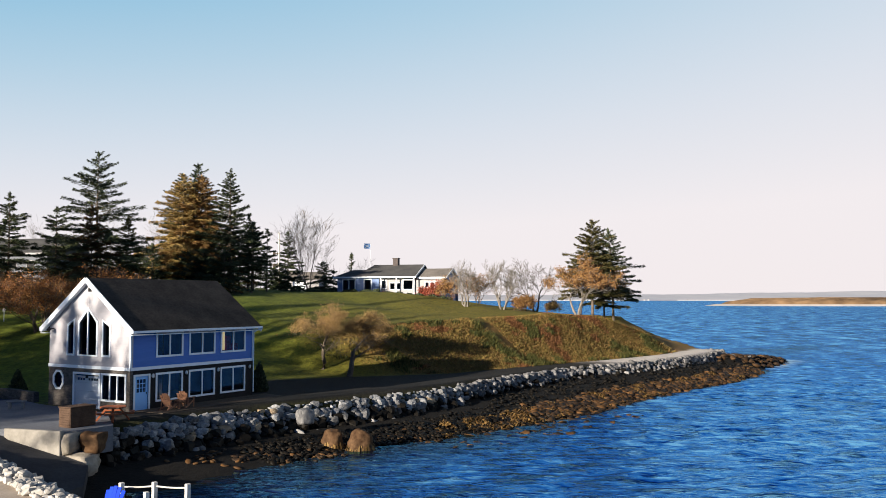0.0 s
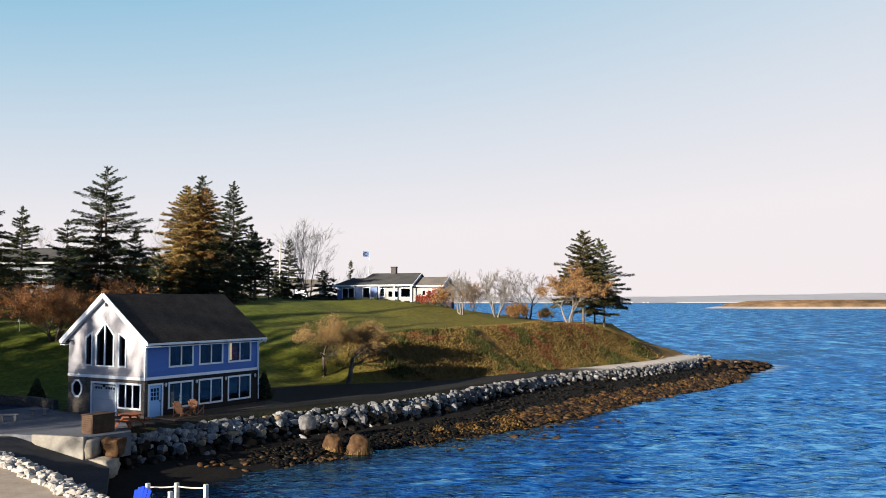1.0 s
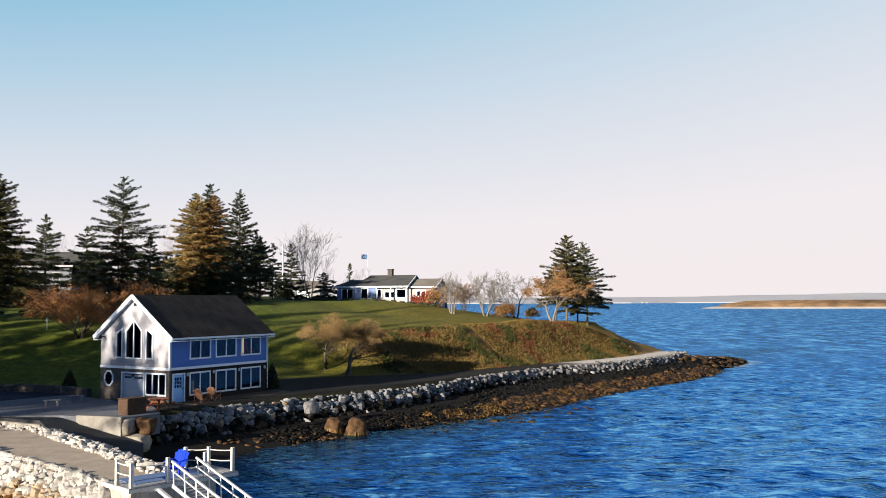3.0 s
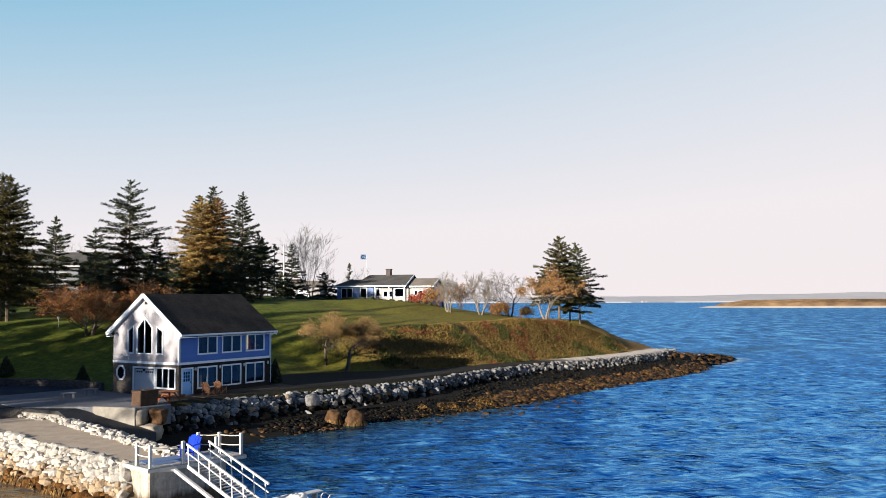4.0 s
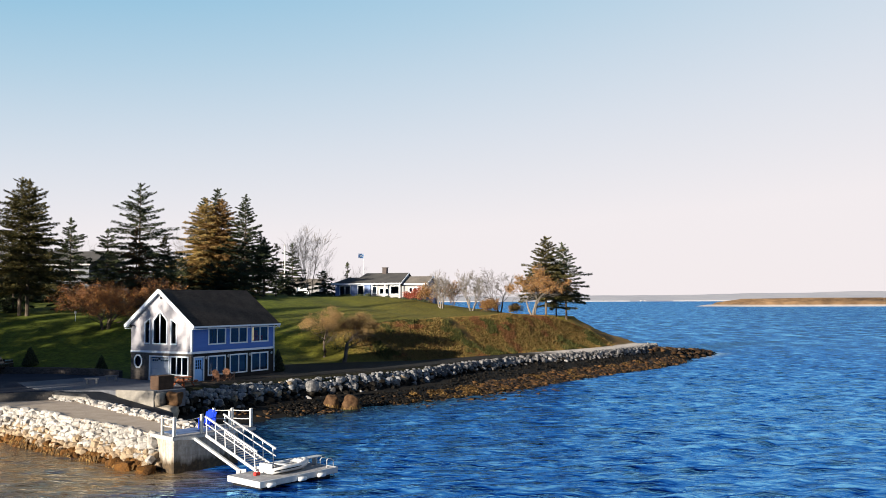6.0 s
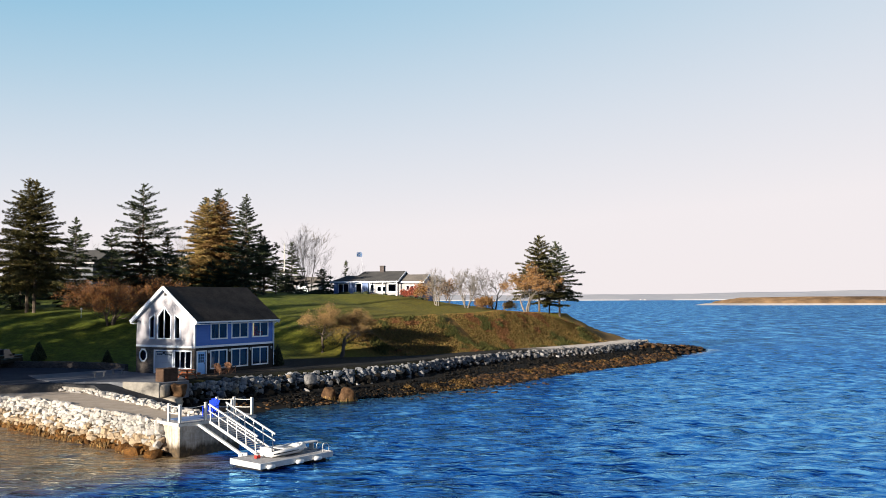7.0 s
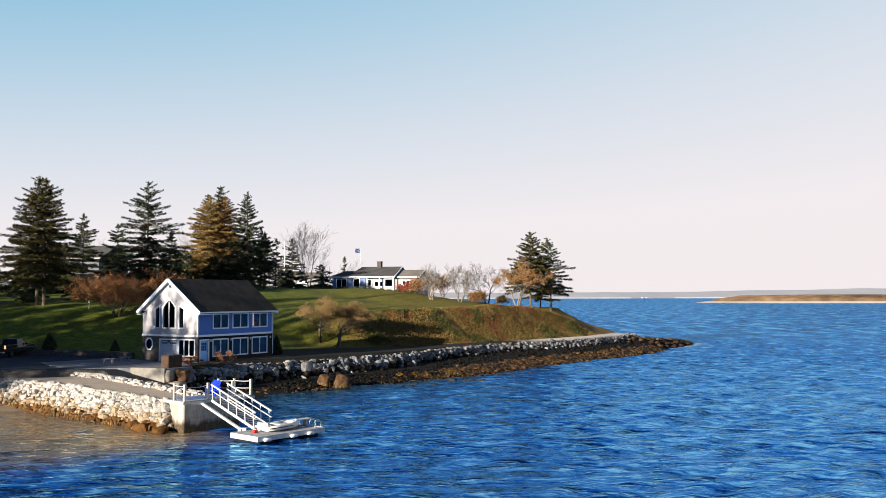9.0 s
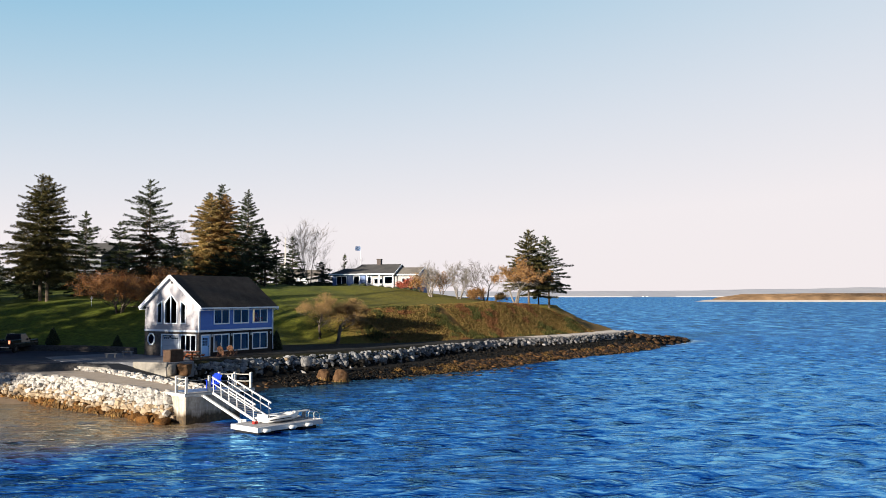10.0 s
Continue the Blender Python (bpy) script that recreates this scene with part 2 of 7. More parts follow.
def height(x, y):
    x, y = np.asarray(x, float), np.asarray(y, float)
    d, s, db = plan(x, y)
    at = lambda c: np.interp(s, range(len(ST)), ST[:, c])  # noqa: E731
    bw, d0, z0, d1, z1, d2, z2 = (at(c) for c in range(2, 9))
    ease = lambda t: t * t * (3 - 2 * t)  # noqa: E731
    t1, t2 = np.clip((d - d0) / (d1 - d0), 0, 1), np.clip((d - d1) / (d2 - d1), 0, 1)
    land = z0 + (z1 - z0) * (0.45 * ease(t1) + 0.55 * t1) + (z2 - z1) * t2 ** 1.6 + 0.012 * np.clip(d - d2, 0, 400)
    # west of the boathouse the lawn rises away from the level yard
    back = 2.45 + 5.3 * ease(np.clip((y - 62.5) / 23.0, 0, 1)) * 0.6 + 5.3 * np.clip((y - 62.5) / 23.0, 0, 1) * 0.4 + 2.6 * np.clip((y - 85.5) / 40.0, 0, 1) + 0.012 * np.clip(y - 125.5, 0, 400)
    west = 1 - ease(np.clip((x + 31.0) / 13.0, 0, 1))
    land = land + (back - land) * west
    rough = np.clip((d - d0) / 3, 0, 1) * np.where(west > 0.5, np.clip((y - 62) / 4, 0, 1), 1)
    land = land + rough * (0.16 * wavy(x, y, 0.5, 3) + 0.07 * wavy(x, y, 1.6, 4))
    foot_z = np.interp(s, [6, 8, 10, 13], [0.75, 0.95, 1.35, 1.35])   # the beach meets the wall higher towards the point
    front = foot_z * (1 - np.clip((-d - 1.0) / (bw - 1.0), 0, 3)) + 0.10 * wavy(x, y, 2.2, 5)
    front = np.maximum(front, -3.0)
    z = np.where(d > 0.25, land, np.where(d > -0.9, front + (land - front) * np.clip((d + 0.9) / 1.15, 0, 1), front))
    shore = np.clip(-0.5 + 0.85 * db + 0.25 * wavy(x, y, 1.1, 6), -3.0, 60)
    z = np.where(d > 0, np.minimum(z, shore), np.minimum(z, np.maximum(shore, -3.0)))
    # the low spit of rock that trails off the point
    t = np.clip(((x - 35) * 13 + (y - 112.5) * 16) / 425.0, 0, 1)
    off = np.hypot(x - 35 - 13 * t, y - 112.5 - 16 * t)
    spit = 1.5 * (1 - t) ** 0.8 + 0.25 - 0.55 * np.maximum(off - 1.2, 0) + 0.15 * wavy(x, y, 2.0, 8)
    return np.maximum(z, np.where(off < 8, spit, -3.0))


def ground_z(x, y):
    return float(height(np.array([x]), np.array([y]))[0])


def spread(lo, hi, step, far, grow=1.35):
    """Even steps from lo to hi, then wider and wider ones out to -far and +far."""
    out = list(np.arange(lo, hi, step))
    a, k = out[-1], step
    while a < far:
        k *= grow
        a += k
        out.append(min(a, far))
    a, k = lo, step
    while a > -far:
        k *= grow
        a -= k
        out.insert(0, max(a, -far))
    return np.array(out)


gx, gy = spread(-60, 48, 0.6, 4200), spread(33, 142, 0.6, 4200)
GX, GY = np.meshgrid(gx, gy)
GZ = height(GX, GY)
acc = Acc()
nx, ny = len(gx), len(gy)
acc.v.append(np.stack([GX.ravel(), GY.ravel(), GZ.ravel()], 1))
idx = np.arange(nx * ny).reshape(ny, nx)
acc.f = np.stack([idx[:-1, :-1], idx[:-1, 1:], idx[1:, 1:], idx[1:, :-1]], -1).reshape(-1, 4).tolist()
GD, GS, GB = plan(GX.ravel(), GY.ravel())
d0s, d1s = np.interp(GS, range(len(ST)), ST[:, 3]), np.interp(GS, range(len(ST)), ST[:, 5])


def smooth_step(v, a, b):
    t = np.clip((v - a) / (b - a), 0, 1)
    return t * t * (3 - 2 * t)


wob = wavy(GX.ravel(), GY.ravel(), 0.9, 11) * 1.2 + wavy(GX.ravel(), GY.ravel(), 3.0, 12) * 0.5
ledge = smooth_step(GS, 8.2, 9.0)
m_bank = ledge * smooth_step(GD, d0s - 0.5 + wob, d0s + 0.6 + wob) * (1 - smooth_step(GD, d1s - 1.6 + wob, d1s + 0.4 + wob))
m_bank = np.maximum(m_bank, smooth_step(GS, 11.5, 12.2) * smooth_step(GD, 2.6, 3.4) * (1 - smooth_step(GD, 11, 15)))
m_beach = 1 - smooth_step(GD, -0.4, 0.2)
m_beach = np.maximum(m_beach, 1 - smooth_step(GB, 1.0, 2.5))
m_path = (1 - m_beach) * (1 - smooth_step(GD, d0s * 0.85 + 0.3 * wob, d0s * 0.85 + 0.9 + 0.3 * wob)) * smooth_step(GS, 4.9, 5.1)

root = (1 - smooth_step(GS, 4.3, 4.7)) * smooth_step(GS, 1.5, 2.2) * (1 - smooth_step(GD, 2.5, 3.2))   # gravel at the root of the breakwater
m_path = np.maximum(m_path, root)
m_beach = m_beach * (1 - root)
# pale where the path is lit; the rest keeps its painted-in shade
m_pale_path = np.maximum(smooth_step(GS + 0.2 * wob, 10.4, 11.0), 0.12 * root)
lawn, n, l, b = nodes_of("lawn, bank and beach")


def mask(name):
    a = n.new("ShaderNodeAttribute")
    a.attribute_name = name
    return a.outputs["Fac"]


fine = tex(n, l, "ShaderNodeTexNoise", 5.0, 5, 0.65)
mid = tex(n, l, "ShaderNodeTexNoise", 0.9, 4, 0.6)
wide = tex(n, l, "ShaderNodeTexNoise", 0.16, 3, 0.5)
g1 = ramp(n, l, mid.outputs[0], [(0.3, (0.060, 0.105, 0.008)), (0.7, (0.150, 0.210, 0.020))]).outputs[0]
g2 = ramp(n, l, fine.outputs[0], [(0.3, (0.115, 0.104, 0.012)), (0.75, (0.315, 0.245, 0.044))]).outputs[0]
wide_f = mixed(n, l, 0.35, mask("dry"), wide.outputs[0])
grass_c = mixed(n, l, wide_f, g1, g2)
blade = tex(n, l, "ShaderNodeTexNoise", 2.2, 6, 0.75)
grass_c = mixed(n, l, 1.0, grass_c, ramp(n, l, blade.outputs[0], [(0.32, (0.34, 0.34, 0.32)), (0.68, (0.98, 0.92, 0.82))]).outputs[0], "MULTIPLY")
bank_a = ramp(n, l, fine.outputs[0], [(0.3, (0.075, 0.052, 0.016)), (0.7, (0.21, 0.132, 0.040))]).outputs[0]
bank_b = ramp(n, l, mid.outputs[0], [(0.40, (0.075, 0.064, 0.016)), (0.60, (0.19, 0.095, 0.036))]).outputs[0]
bank_c = mixed(n, l, 0.5, bank_a, bank_b)
# wet beach, with the shade below the wall darkened into the colour
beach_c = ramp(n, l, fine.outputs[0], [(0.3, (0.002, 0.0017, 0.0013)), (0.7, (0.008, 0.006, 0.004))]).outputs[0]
# the house's shade on the path is put into this dark colour
path_shade_c = ramp(n, l, fine.outputs[0], [(0.3, (0.008, 0.0075, 0.0065)), (0.7, (0.024, 0.022, 0.019))]).outputs[0]
pale_path_c = ramp(n, l, fine.outputs[0], [(0.3, (0.46, 0.41, 0.36)), (0.7, (0.66, 0.60, 0.54))]).outputs[0]
path_shade_c = mixed(n, l, mask("shell"), path_shade_c, pale_path_c)
col = mixed(n, l, mask("bank"), grass_c, bank_c)
col = mixed(n, l, mask("path"), col, path_shade_c)
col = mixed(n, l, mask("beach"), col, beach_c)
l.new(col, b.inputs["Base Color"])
b.inputs["Roughness"].default_value = 0.95
b.inputs["Specular IOR Level"].default_value = 0.2
bumped(n, l, b, fine.outputs[0], 0.7, 0.10)
ground = part("ground", acc, lawn, None, smooth=True)
tagged(ground, "sloping mown lawn with scrubby bank and dark weedy beach", "ground", kind="structure")
for name, values in (("bank", m_bank), ("beach", m_beach), ("path", m_path), ("shell", m_pale_path), ("dry", smooth_step(GX.ravel(), -24, 2))):
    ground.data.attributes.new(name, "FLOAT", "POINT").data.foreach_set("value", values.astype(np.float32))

# ---- the sea ----
sea_mat, n, l, b = nodes_of("blue sea water")
n.remove(b)
chop = tex(n, l, "ShaderNodeTexNoise", 2.4, 2, 0.6, stretch=(0.40, 1.0, 1))
ripple = tex(n, l, "ShaderNodeTexNoise", 0.95, 2, 0.6, stretch=(0.42, 1.0, 1))
swell = tex(n, l, "ShaderNodeTexNoise", 0.25, 3, 0.55, stretch=(0.75, 0.55, 1))
roll = tex(n, l, "ShaderNodeTexNoise", 0.045, 3, 0.55, stretch=(0.8, 0.5, 1))
body, gloss, fres, cap, mixn, wavebump = (n.new(k) for k in ("ShaderNodeBsdfDiffuse", "ShaderNodeBsdfGlossy", "ShaderNodeFresnel", "ShaderNodeMath", "ShaderNodeMixShader", "ShaderNodeBump"))
wavebump.inputs["Strength"].default_value, wavebump.inputs["Distance"].default_value = 1.0, 0.16
# sandy shallows along the breakwater; the tan also stands for the stones' reflection
here, sepw = n.new("ShaderNodeTexCoord"), n.new("ShaderNodeSeparateXYZ")
l.new(here.outputs["Object"], sepw.inputs[0])


def plane(a, b_, c):
    """a x + b y + c over the sea."""
    p, q = n.new("ShaderNodeMath"), n.new("ShaderNodeMath")
    p.operation = q.operation = "MULTIPLY_ADD"
    l.new(sepw.outputs["X"], p.inputs[0])
    p.inputs[1].default_value, p.inputs[2].default_value = a, c
    l.new(sepw.outputs["Y"], q.inputs[0])
    q.inputs[1].default_value = b_
    l.new(p.outputs[0], q.inputs[2])
    return q.outputs[0]


def stepped(value, lo, hi):
    m = n.new("ShaderNodeMapRange")
    m.interpolation_type = "SMOOTHSTEP"
    m.inputs["From Min"].default_value, m.inputs["From Max"].default_value = lo, hi
    l.new(value, m.inputs["Value"])
    return m.outputs[0]


def times(p, q):
    m = n.new("ShaderNodeMath")
    m.operation = "MULTIPLY"
    l.new(p, m.inputs[0])
    l.new(q, m.inputs[1])
    return m.outputs[0]


# the sea runs higher in the open, away from the land
offing = n.new("ShaderNodeMath")
offing.operation = "MULTIPLY_ADD"
l.new(stepped(plane(0.45, 0.9, 0.0), 60.0, 330.0), offing.inputs[0])
offing.inputs[1].default_value, offing.inputs[2].default_value = 11.0, 2.0
rolling = times(swell.outputs[0], offing.outputs[0])
tot, tot2, tot3 = n.new("ShaderNodeMath"), n.new("ShaderNodeMath"), n.new("ShaderNodeMath")
for node, src, k, rest in ((tot, ripple.outputs[0], 1.5, chop.outputs[0]), (tot2, rolling, 1.0, tot.outputs[0]), (tot3, roll.outputs[0], 16.0, tot2.outputs[0])):
    node.operation = "MULTIPLY_ADD"
    l.new(src, node.inputs[0])
    node.inputs[1].default_value = k
    l.new(rest, node.inputs[2])
l.new(tot3.outputs[0], wavebump.inputs["Height"])
near_wall = stepped(plane(-0.62, -0.785, -0.62 * 12 + 0.785 * 25), 21.0, 4.0)
beside = stepped(plane(-0.785, 0.62, -0.785 * 12 - 0.62 * 25), -7.0, 0.5)
broken = stepped(ripple.outputs[0], 0.12, 0.50)
inshore = stepped(plane(-0.62, -0.785, -0.62 * 12 + 0.785 * 25), -3.0, -0.5)
shallow = times(times(times(near_wall, inshore), beside), broken)
# light crests and dark troughs are painted into the water's own colour
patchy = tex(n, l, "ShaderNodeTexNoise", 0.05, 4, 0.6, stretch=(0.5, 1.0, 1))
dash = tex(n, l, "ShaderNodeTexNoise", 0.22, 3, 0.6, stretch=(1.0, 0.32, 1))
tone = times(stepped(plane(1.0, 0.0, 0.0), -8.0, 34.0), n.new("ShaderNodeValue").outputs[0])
n["Value"].outputs[0].default_value = 0.028   # paints open water brighter; the lee, mirroring dark land, stays darker
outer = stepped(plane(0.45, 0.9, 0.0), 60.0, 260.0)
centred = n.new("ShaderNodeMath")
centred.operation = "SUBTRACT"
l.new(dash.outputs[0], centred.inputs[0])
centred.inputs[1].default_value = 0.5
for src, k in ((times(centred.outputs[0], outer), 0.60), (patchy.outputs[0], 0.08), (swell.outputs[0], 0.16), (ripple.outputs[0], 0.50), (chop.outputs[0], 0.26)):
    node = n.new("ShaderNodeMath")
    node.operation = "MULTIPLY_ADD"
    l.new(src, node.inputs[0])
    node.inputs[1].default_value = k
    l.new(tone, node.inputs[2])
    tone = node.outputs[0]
ripple_light_c = ramp(n, l, tone, [(0.435, (0.0002, 0.007, 0.08)), (0.470, (0.0008, 0.022, 0.20)), (0.502, (0.004, 0.084, 0.40)), (0.562, (0.024, 0.180, 0.57)), (0.625, (0.22, 0.56, 0.86))]).outputs[0]
deep_c = mixed(n, l, shallow, ripple_light_c, (0.30, 0.225, 0.13))
clearer = n.new("ShaderNodeAttribute")
clearer.attribute_name = "shoal_water"
deep_c = mixed(n, l, times(clearer.outputs["Fac"], stepped(ripple.outputs[0], 0.38, 0.58)), deep_c, (0.48, 0.56, 0.60))
# dark weedy bed; the dark shore's reflection is painted in with it
bed = n.new("ShaderNodeAttribute")
bed.attribute_name = "bed"
bed_c = ramp(n, l, chop.outputs[0], [(0.35, (0.006, 0.005, 0.004)), (0.7, (0.045, 0.028, 0.010))]).outputs[0]
deep_c = mixed(n, l, times(bed.outputs["Fac"], stepped(ripple.outputs[0], 0.15, 0.45)), deep_c, bed_c)
soft, both_b = n.new("ShaderNodeBsdfGlossy"), n.new("ShaderNodeMixShader")
soft.inputs["Roughness"].default_value = 0.6
both_b.inputs[0].default_value = 0.82
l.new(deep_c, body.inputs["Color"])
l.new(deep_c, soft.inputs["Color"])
l.new(wavebump.outputs[0], soft.inputs["Normal"])
l.new(body.outputs[0], both_b.inputs[1])
l.new(soft.outputs[0], both_b.inputs[2])
gloss.inputs["Roughness"].default_value = 0.06
l.new(mixed(n, l, shallow, (0.30, 0.72, 1.0), (0.95, 0.86, 0.70)), gloss.inputs["Color"])
fres.inputs["IOR"].default_value = 1.75
cap.operation = "MINIMUM"
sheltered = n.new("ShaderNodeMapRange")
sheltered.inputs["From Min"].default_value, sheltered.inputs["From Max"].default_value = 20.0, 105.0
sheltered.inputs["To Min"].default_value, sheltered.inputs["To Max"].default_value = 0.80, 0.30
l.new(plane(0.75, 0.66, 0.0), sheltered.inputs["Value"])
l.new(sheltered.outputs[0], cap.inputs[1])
for sock in (body.inputs["Normal"], gloss.inputs["Normal"], fres.inputs["Normal"]):
    l.new(wavebump.outputs[0], sock)
l.new(fres.outputs[0], cap.inputs[0])
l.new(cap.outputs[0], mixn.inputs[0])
l.new(both_b.outputs[0], mixn.inputs[1])
l.new(gloss.outputs[0], mixn.inputs[2])
l.new(mixn.outputs[0], n["Material Output"].inputs["Surface"])
sx_, sy_ = spread(-18, 76, 0.44, 4400, 1.09), spread(5, 170, 0.33, 4400, 1.09)
SX, SY = np.meshgrid(sx_, sy_)
# wind waves: many short-crested trains, kept where the mesh is fine enough, lower in the lee of the land
gap = np.maximum(*np.meshgrid(np.gradient(sx_), np.gradient(sy_)))
rw = np.random.RandomState(17)
lee = 0.45 + 0.55 * smooth_step(SX - 0.15 * SY, -14.0, 22.0)
SZ = np.zeros(SX.shape)
for i in range(44):
    lam = math.exp(rw.normal(math.log(1.45), 0.33))
    way = radians(rw.normal(101, 24))
    steep = 0.25 * math.sqrt(2 / 44)
    SZ += steep * lam / 6.283 * smooth_step(lam / gap, 2.2, 4.0) * np.sin((SX * math.cos(way) + SY * math.sin(way)) * 6.283 / lam + rw.uniform(0, 6.28))
SZ *= lee * (1 - smooth_step(np.hypot(SX - 4, SY + 10), 85.0, 185.0))
acc = Acc()
acc.v.append(np.stack([SX.ravel(), SY.ravel(), SZ.ravel()], 1))
idx = np.arange(SX.size).reshape(SX.shape)
acc.f = np.stack([idx[:-1, :-1], idx[:-1, 1:], idx[1:, 1:], idx[1:, :-1]], -1).reshape(-1, 4).tolist()
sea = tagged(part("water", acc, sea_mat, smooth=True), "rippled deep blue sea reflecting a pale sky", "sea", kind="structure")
bd, bs, _ = plan(SX.ravel(), SY.ravel())
bwid = np.interp(bs, range(len(ST)), ST[:, 2])
reach_ = np.interp(bs, [3, 4, 6, 7, 8, 10, 13], [15, 15, 12, 8, 4, 2, 2])
shoal = (1 - smooth_step(-bd, bwid, bwid + reach_)) * smooth_step(bs, 3.0, 4.0) * (bd < 0.5)
sea.data.attributes.new("bed", "FLOAT", "POINT").data.foreach_set("value", shoal.astype(np.float32))

tip_t = np.clip(((SX.ravel() - 38) * 11 + (SY.ravel() - 112.0) * 18) / 445.0, 0, 1)
tip_d = np.hypot(SX.ravel() - 38 - 11 * tip_t, SY.ravel() - 112.0 - 18 * tip_t)
sea.data.attributes.new("shoal_water", "FLOAT", "POINT").data.foreach_set("value", (0.85 * (1 - smooth_step(tip_d, 1.5, 5.0)) * smooth_step(tip_t, 0.05, 0.5)).astype(np.float32))

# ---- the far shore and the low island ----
# distance haze is put into the pale colours of hills and strand
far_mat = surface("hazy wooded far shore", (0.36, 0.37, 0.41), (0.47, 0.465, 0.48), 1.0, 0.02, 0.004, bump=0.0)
acc = Acc()
xs = np.linspace(-2600, 3400, 240)
top = 25 + 8 * wavy(xs, 0 * xs, 0.004, 21) + 3.5 * wavy(xs, 0 * xs, 0.02, 22) + 12 * smooth_step(xs, 800, 1500)
for i in range(len(xs) - 1):
    y0, y1 = 3550, 4100
    acc.add([(xs[i], y0, -1), (xs[i + 1], y0, -1), (xs[i + 1], y0 + 60, 5), (xs[i], y0 + 60, 5), (xs[i + 1], y1, top[i + 1]), (xs[i], y1, top[i])], [(0, 1, 2, 3), (3, 2, 4, 5)])
strand = Acc()
for i in range(len(xs) - 1):
    if noise.noise(Vector((xs[i] * 0.004, 0, 5.5))) > -0.25:
        strand.add([(xs[i], 3535, 0.2), (xs[i + 1], 3535, 0.2), (xs[i + 1], 3553, 3.4), (xs[i], 3553, 3.4)], [(0, 1, 2, 3)])
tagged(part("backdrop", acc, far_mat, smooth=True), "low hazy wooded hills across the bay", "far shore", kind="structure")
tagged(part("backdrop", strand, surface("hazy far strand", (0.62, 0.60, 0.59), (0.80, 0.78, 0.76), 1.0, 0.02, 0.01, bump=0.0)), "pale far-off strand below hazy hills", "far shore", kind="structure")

isle_mat = surface("brown island scrub", (0.075, 0.046, 0.026), (0.26, 0.165, 0.09), 1.0, 0.10, 0.03, bump=0.2)
sand_mat = surface("pale beach shingle", (0.34, 0.31, 0.28), (0.46, 0.42, 0.39), 1.0, 0.3, 0.05, bump=0.1)
isle = thing("island", (560, 1090, 0), 0, "low scrub-covered brown island with a pale shingle beach", "island")


def mound(a, b_, hgt, flat, seed):
    """A long low island with ragged outline, as rings from the waterline inwards."""
    acc = Acc()
    k, rings = 300, [(1.0, -0.5), (0.965, 1.4), (0.93, hgt * 0.55), (0.8, hgt * 0.9), (0.5, hgt), (0.0, hgt)] if not flat else [(1.03, -0.5), (1.0, 0.6), (0.95, 2.2), (0.9, 2.2)]
    v = []
    for q, z in rings:
        for i in range(k):
            t = 2 * math.pi * i / k
            w = 1 + 0.05 * math.sin(3 * t + seed) + 0.03 * math.sin(7 * t)
            v.append((a * w * q * math.cos(t), b_ * w * q * math.sin(t), z * (1 + 0.12 * math.sin(9 * t + z) + 0.07 * math.sin(41 * t) + 0.05 * math.sin(83 * t + 1)) if z > 2.3 else z))
    acc.add(v, [(r * k + i, r * k + (i + 1) % k, (r + 1) * k + (i + 1) % k, (r + 1) * k + i) for r in range(len(rings) - 1) for i in range(k)])
    return acc


part("scrub", mound(225, 60, 8.5, False, 1.0), isle_mat, isle, smooth=True)
part("beach", mound(232, 68, 0, True, 1.0), sand_mat, isle)
# ---- the blue boathouse ----
HX, HY, HZ, HTURN = -18.42, 52.2, 2.44, 59.5
L, W, EH, RH = 10.39, 7.51, 4.80, 7.95   # long side, gable side, eaves and ridge above the ground
blue_siding = surface("blue clapboard", (0.030, 0.120, 0.42), (0.046, 0.155, 0.50), 0.55, 6, 0.7, bump=0.25, stretch=(0.3, 0.3, 4))
grey_siding = surface("pale grey clapboard", (0.325, 0.315, 0.34), (0.375, 0.365, 0.39), 0.6, 6, 0.7, bump=0.25, stretch=(0.3, 0.3, 4))
stone_face = surface("dark ledgestone veneer", (0.035, 0.032, 0.030), (0.15, 0.13, 0.115), 0.85, 7, 2.5, bump=0.8, depth=0.03, stretch=(1, 1, 3))
black_face = surface("near-black lower cladding", (0.009, 0.009, 0.010), (0.02, 0.02, 0.022), 0.7, 7, 2, bump=0.3)
roof_mat = surface("charcoal roof shingles", (0.020, 0.017, 0.015), (0.062, 0.052, 0.044), 0.9, 7, 0.9, bump=0.5, depth=0.02)
glass, n, l, b = nodes_of("window glass")
n.remove(b)
clear, gloss, fres, mixn = n.new("ShaderNodeBsdfTransparent"), n.new("ShaderNodeBsdfGlossy"), n.new("ShaderNodeFresnel"), n.new("ShaderNodeMixShader")
clear.inputs["Color"].default_value = (0.45, 0.50, 0.55, 1)
gloss.inputs["Roughness"].default_value = 0.03
gloss.inputs["Color"].default_value = (0.55, 0.72, 1.0, 1)
fres.inputs["IOR"].default_value = 1.6
l.new(fres.outputs[0], mixn.inputs[0])
l.new(clear.outputs[0], mixn.inputs[1])
l.new(gloss.outputs[0], mixn.inputs[2])
l.new(mixn.outputs[0], n["Material Output"].inputs["Surface"])
dark_room = surface("dim room", (0.05, 0.05, 0.055), (0.09, 0.085, 0.08), 0.9, 3, 0.5)
house = thing("boathouse", (HX, HY, HZ), HTURN, "two-storey boathouse, blue long side, white gable, charcoal shingle roof", "house")
TH = 0.2
low = 2.50
wide_wins = [(1.92, 4.04), (4.57, 6.80), (7.33, 9.62)]
blue_up = [rect(a + 0.1, 3.22, c - 0.1, 4.52) for a, c in wide_wins]
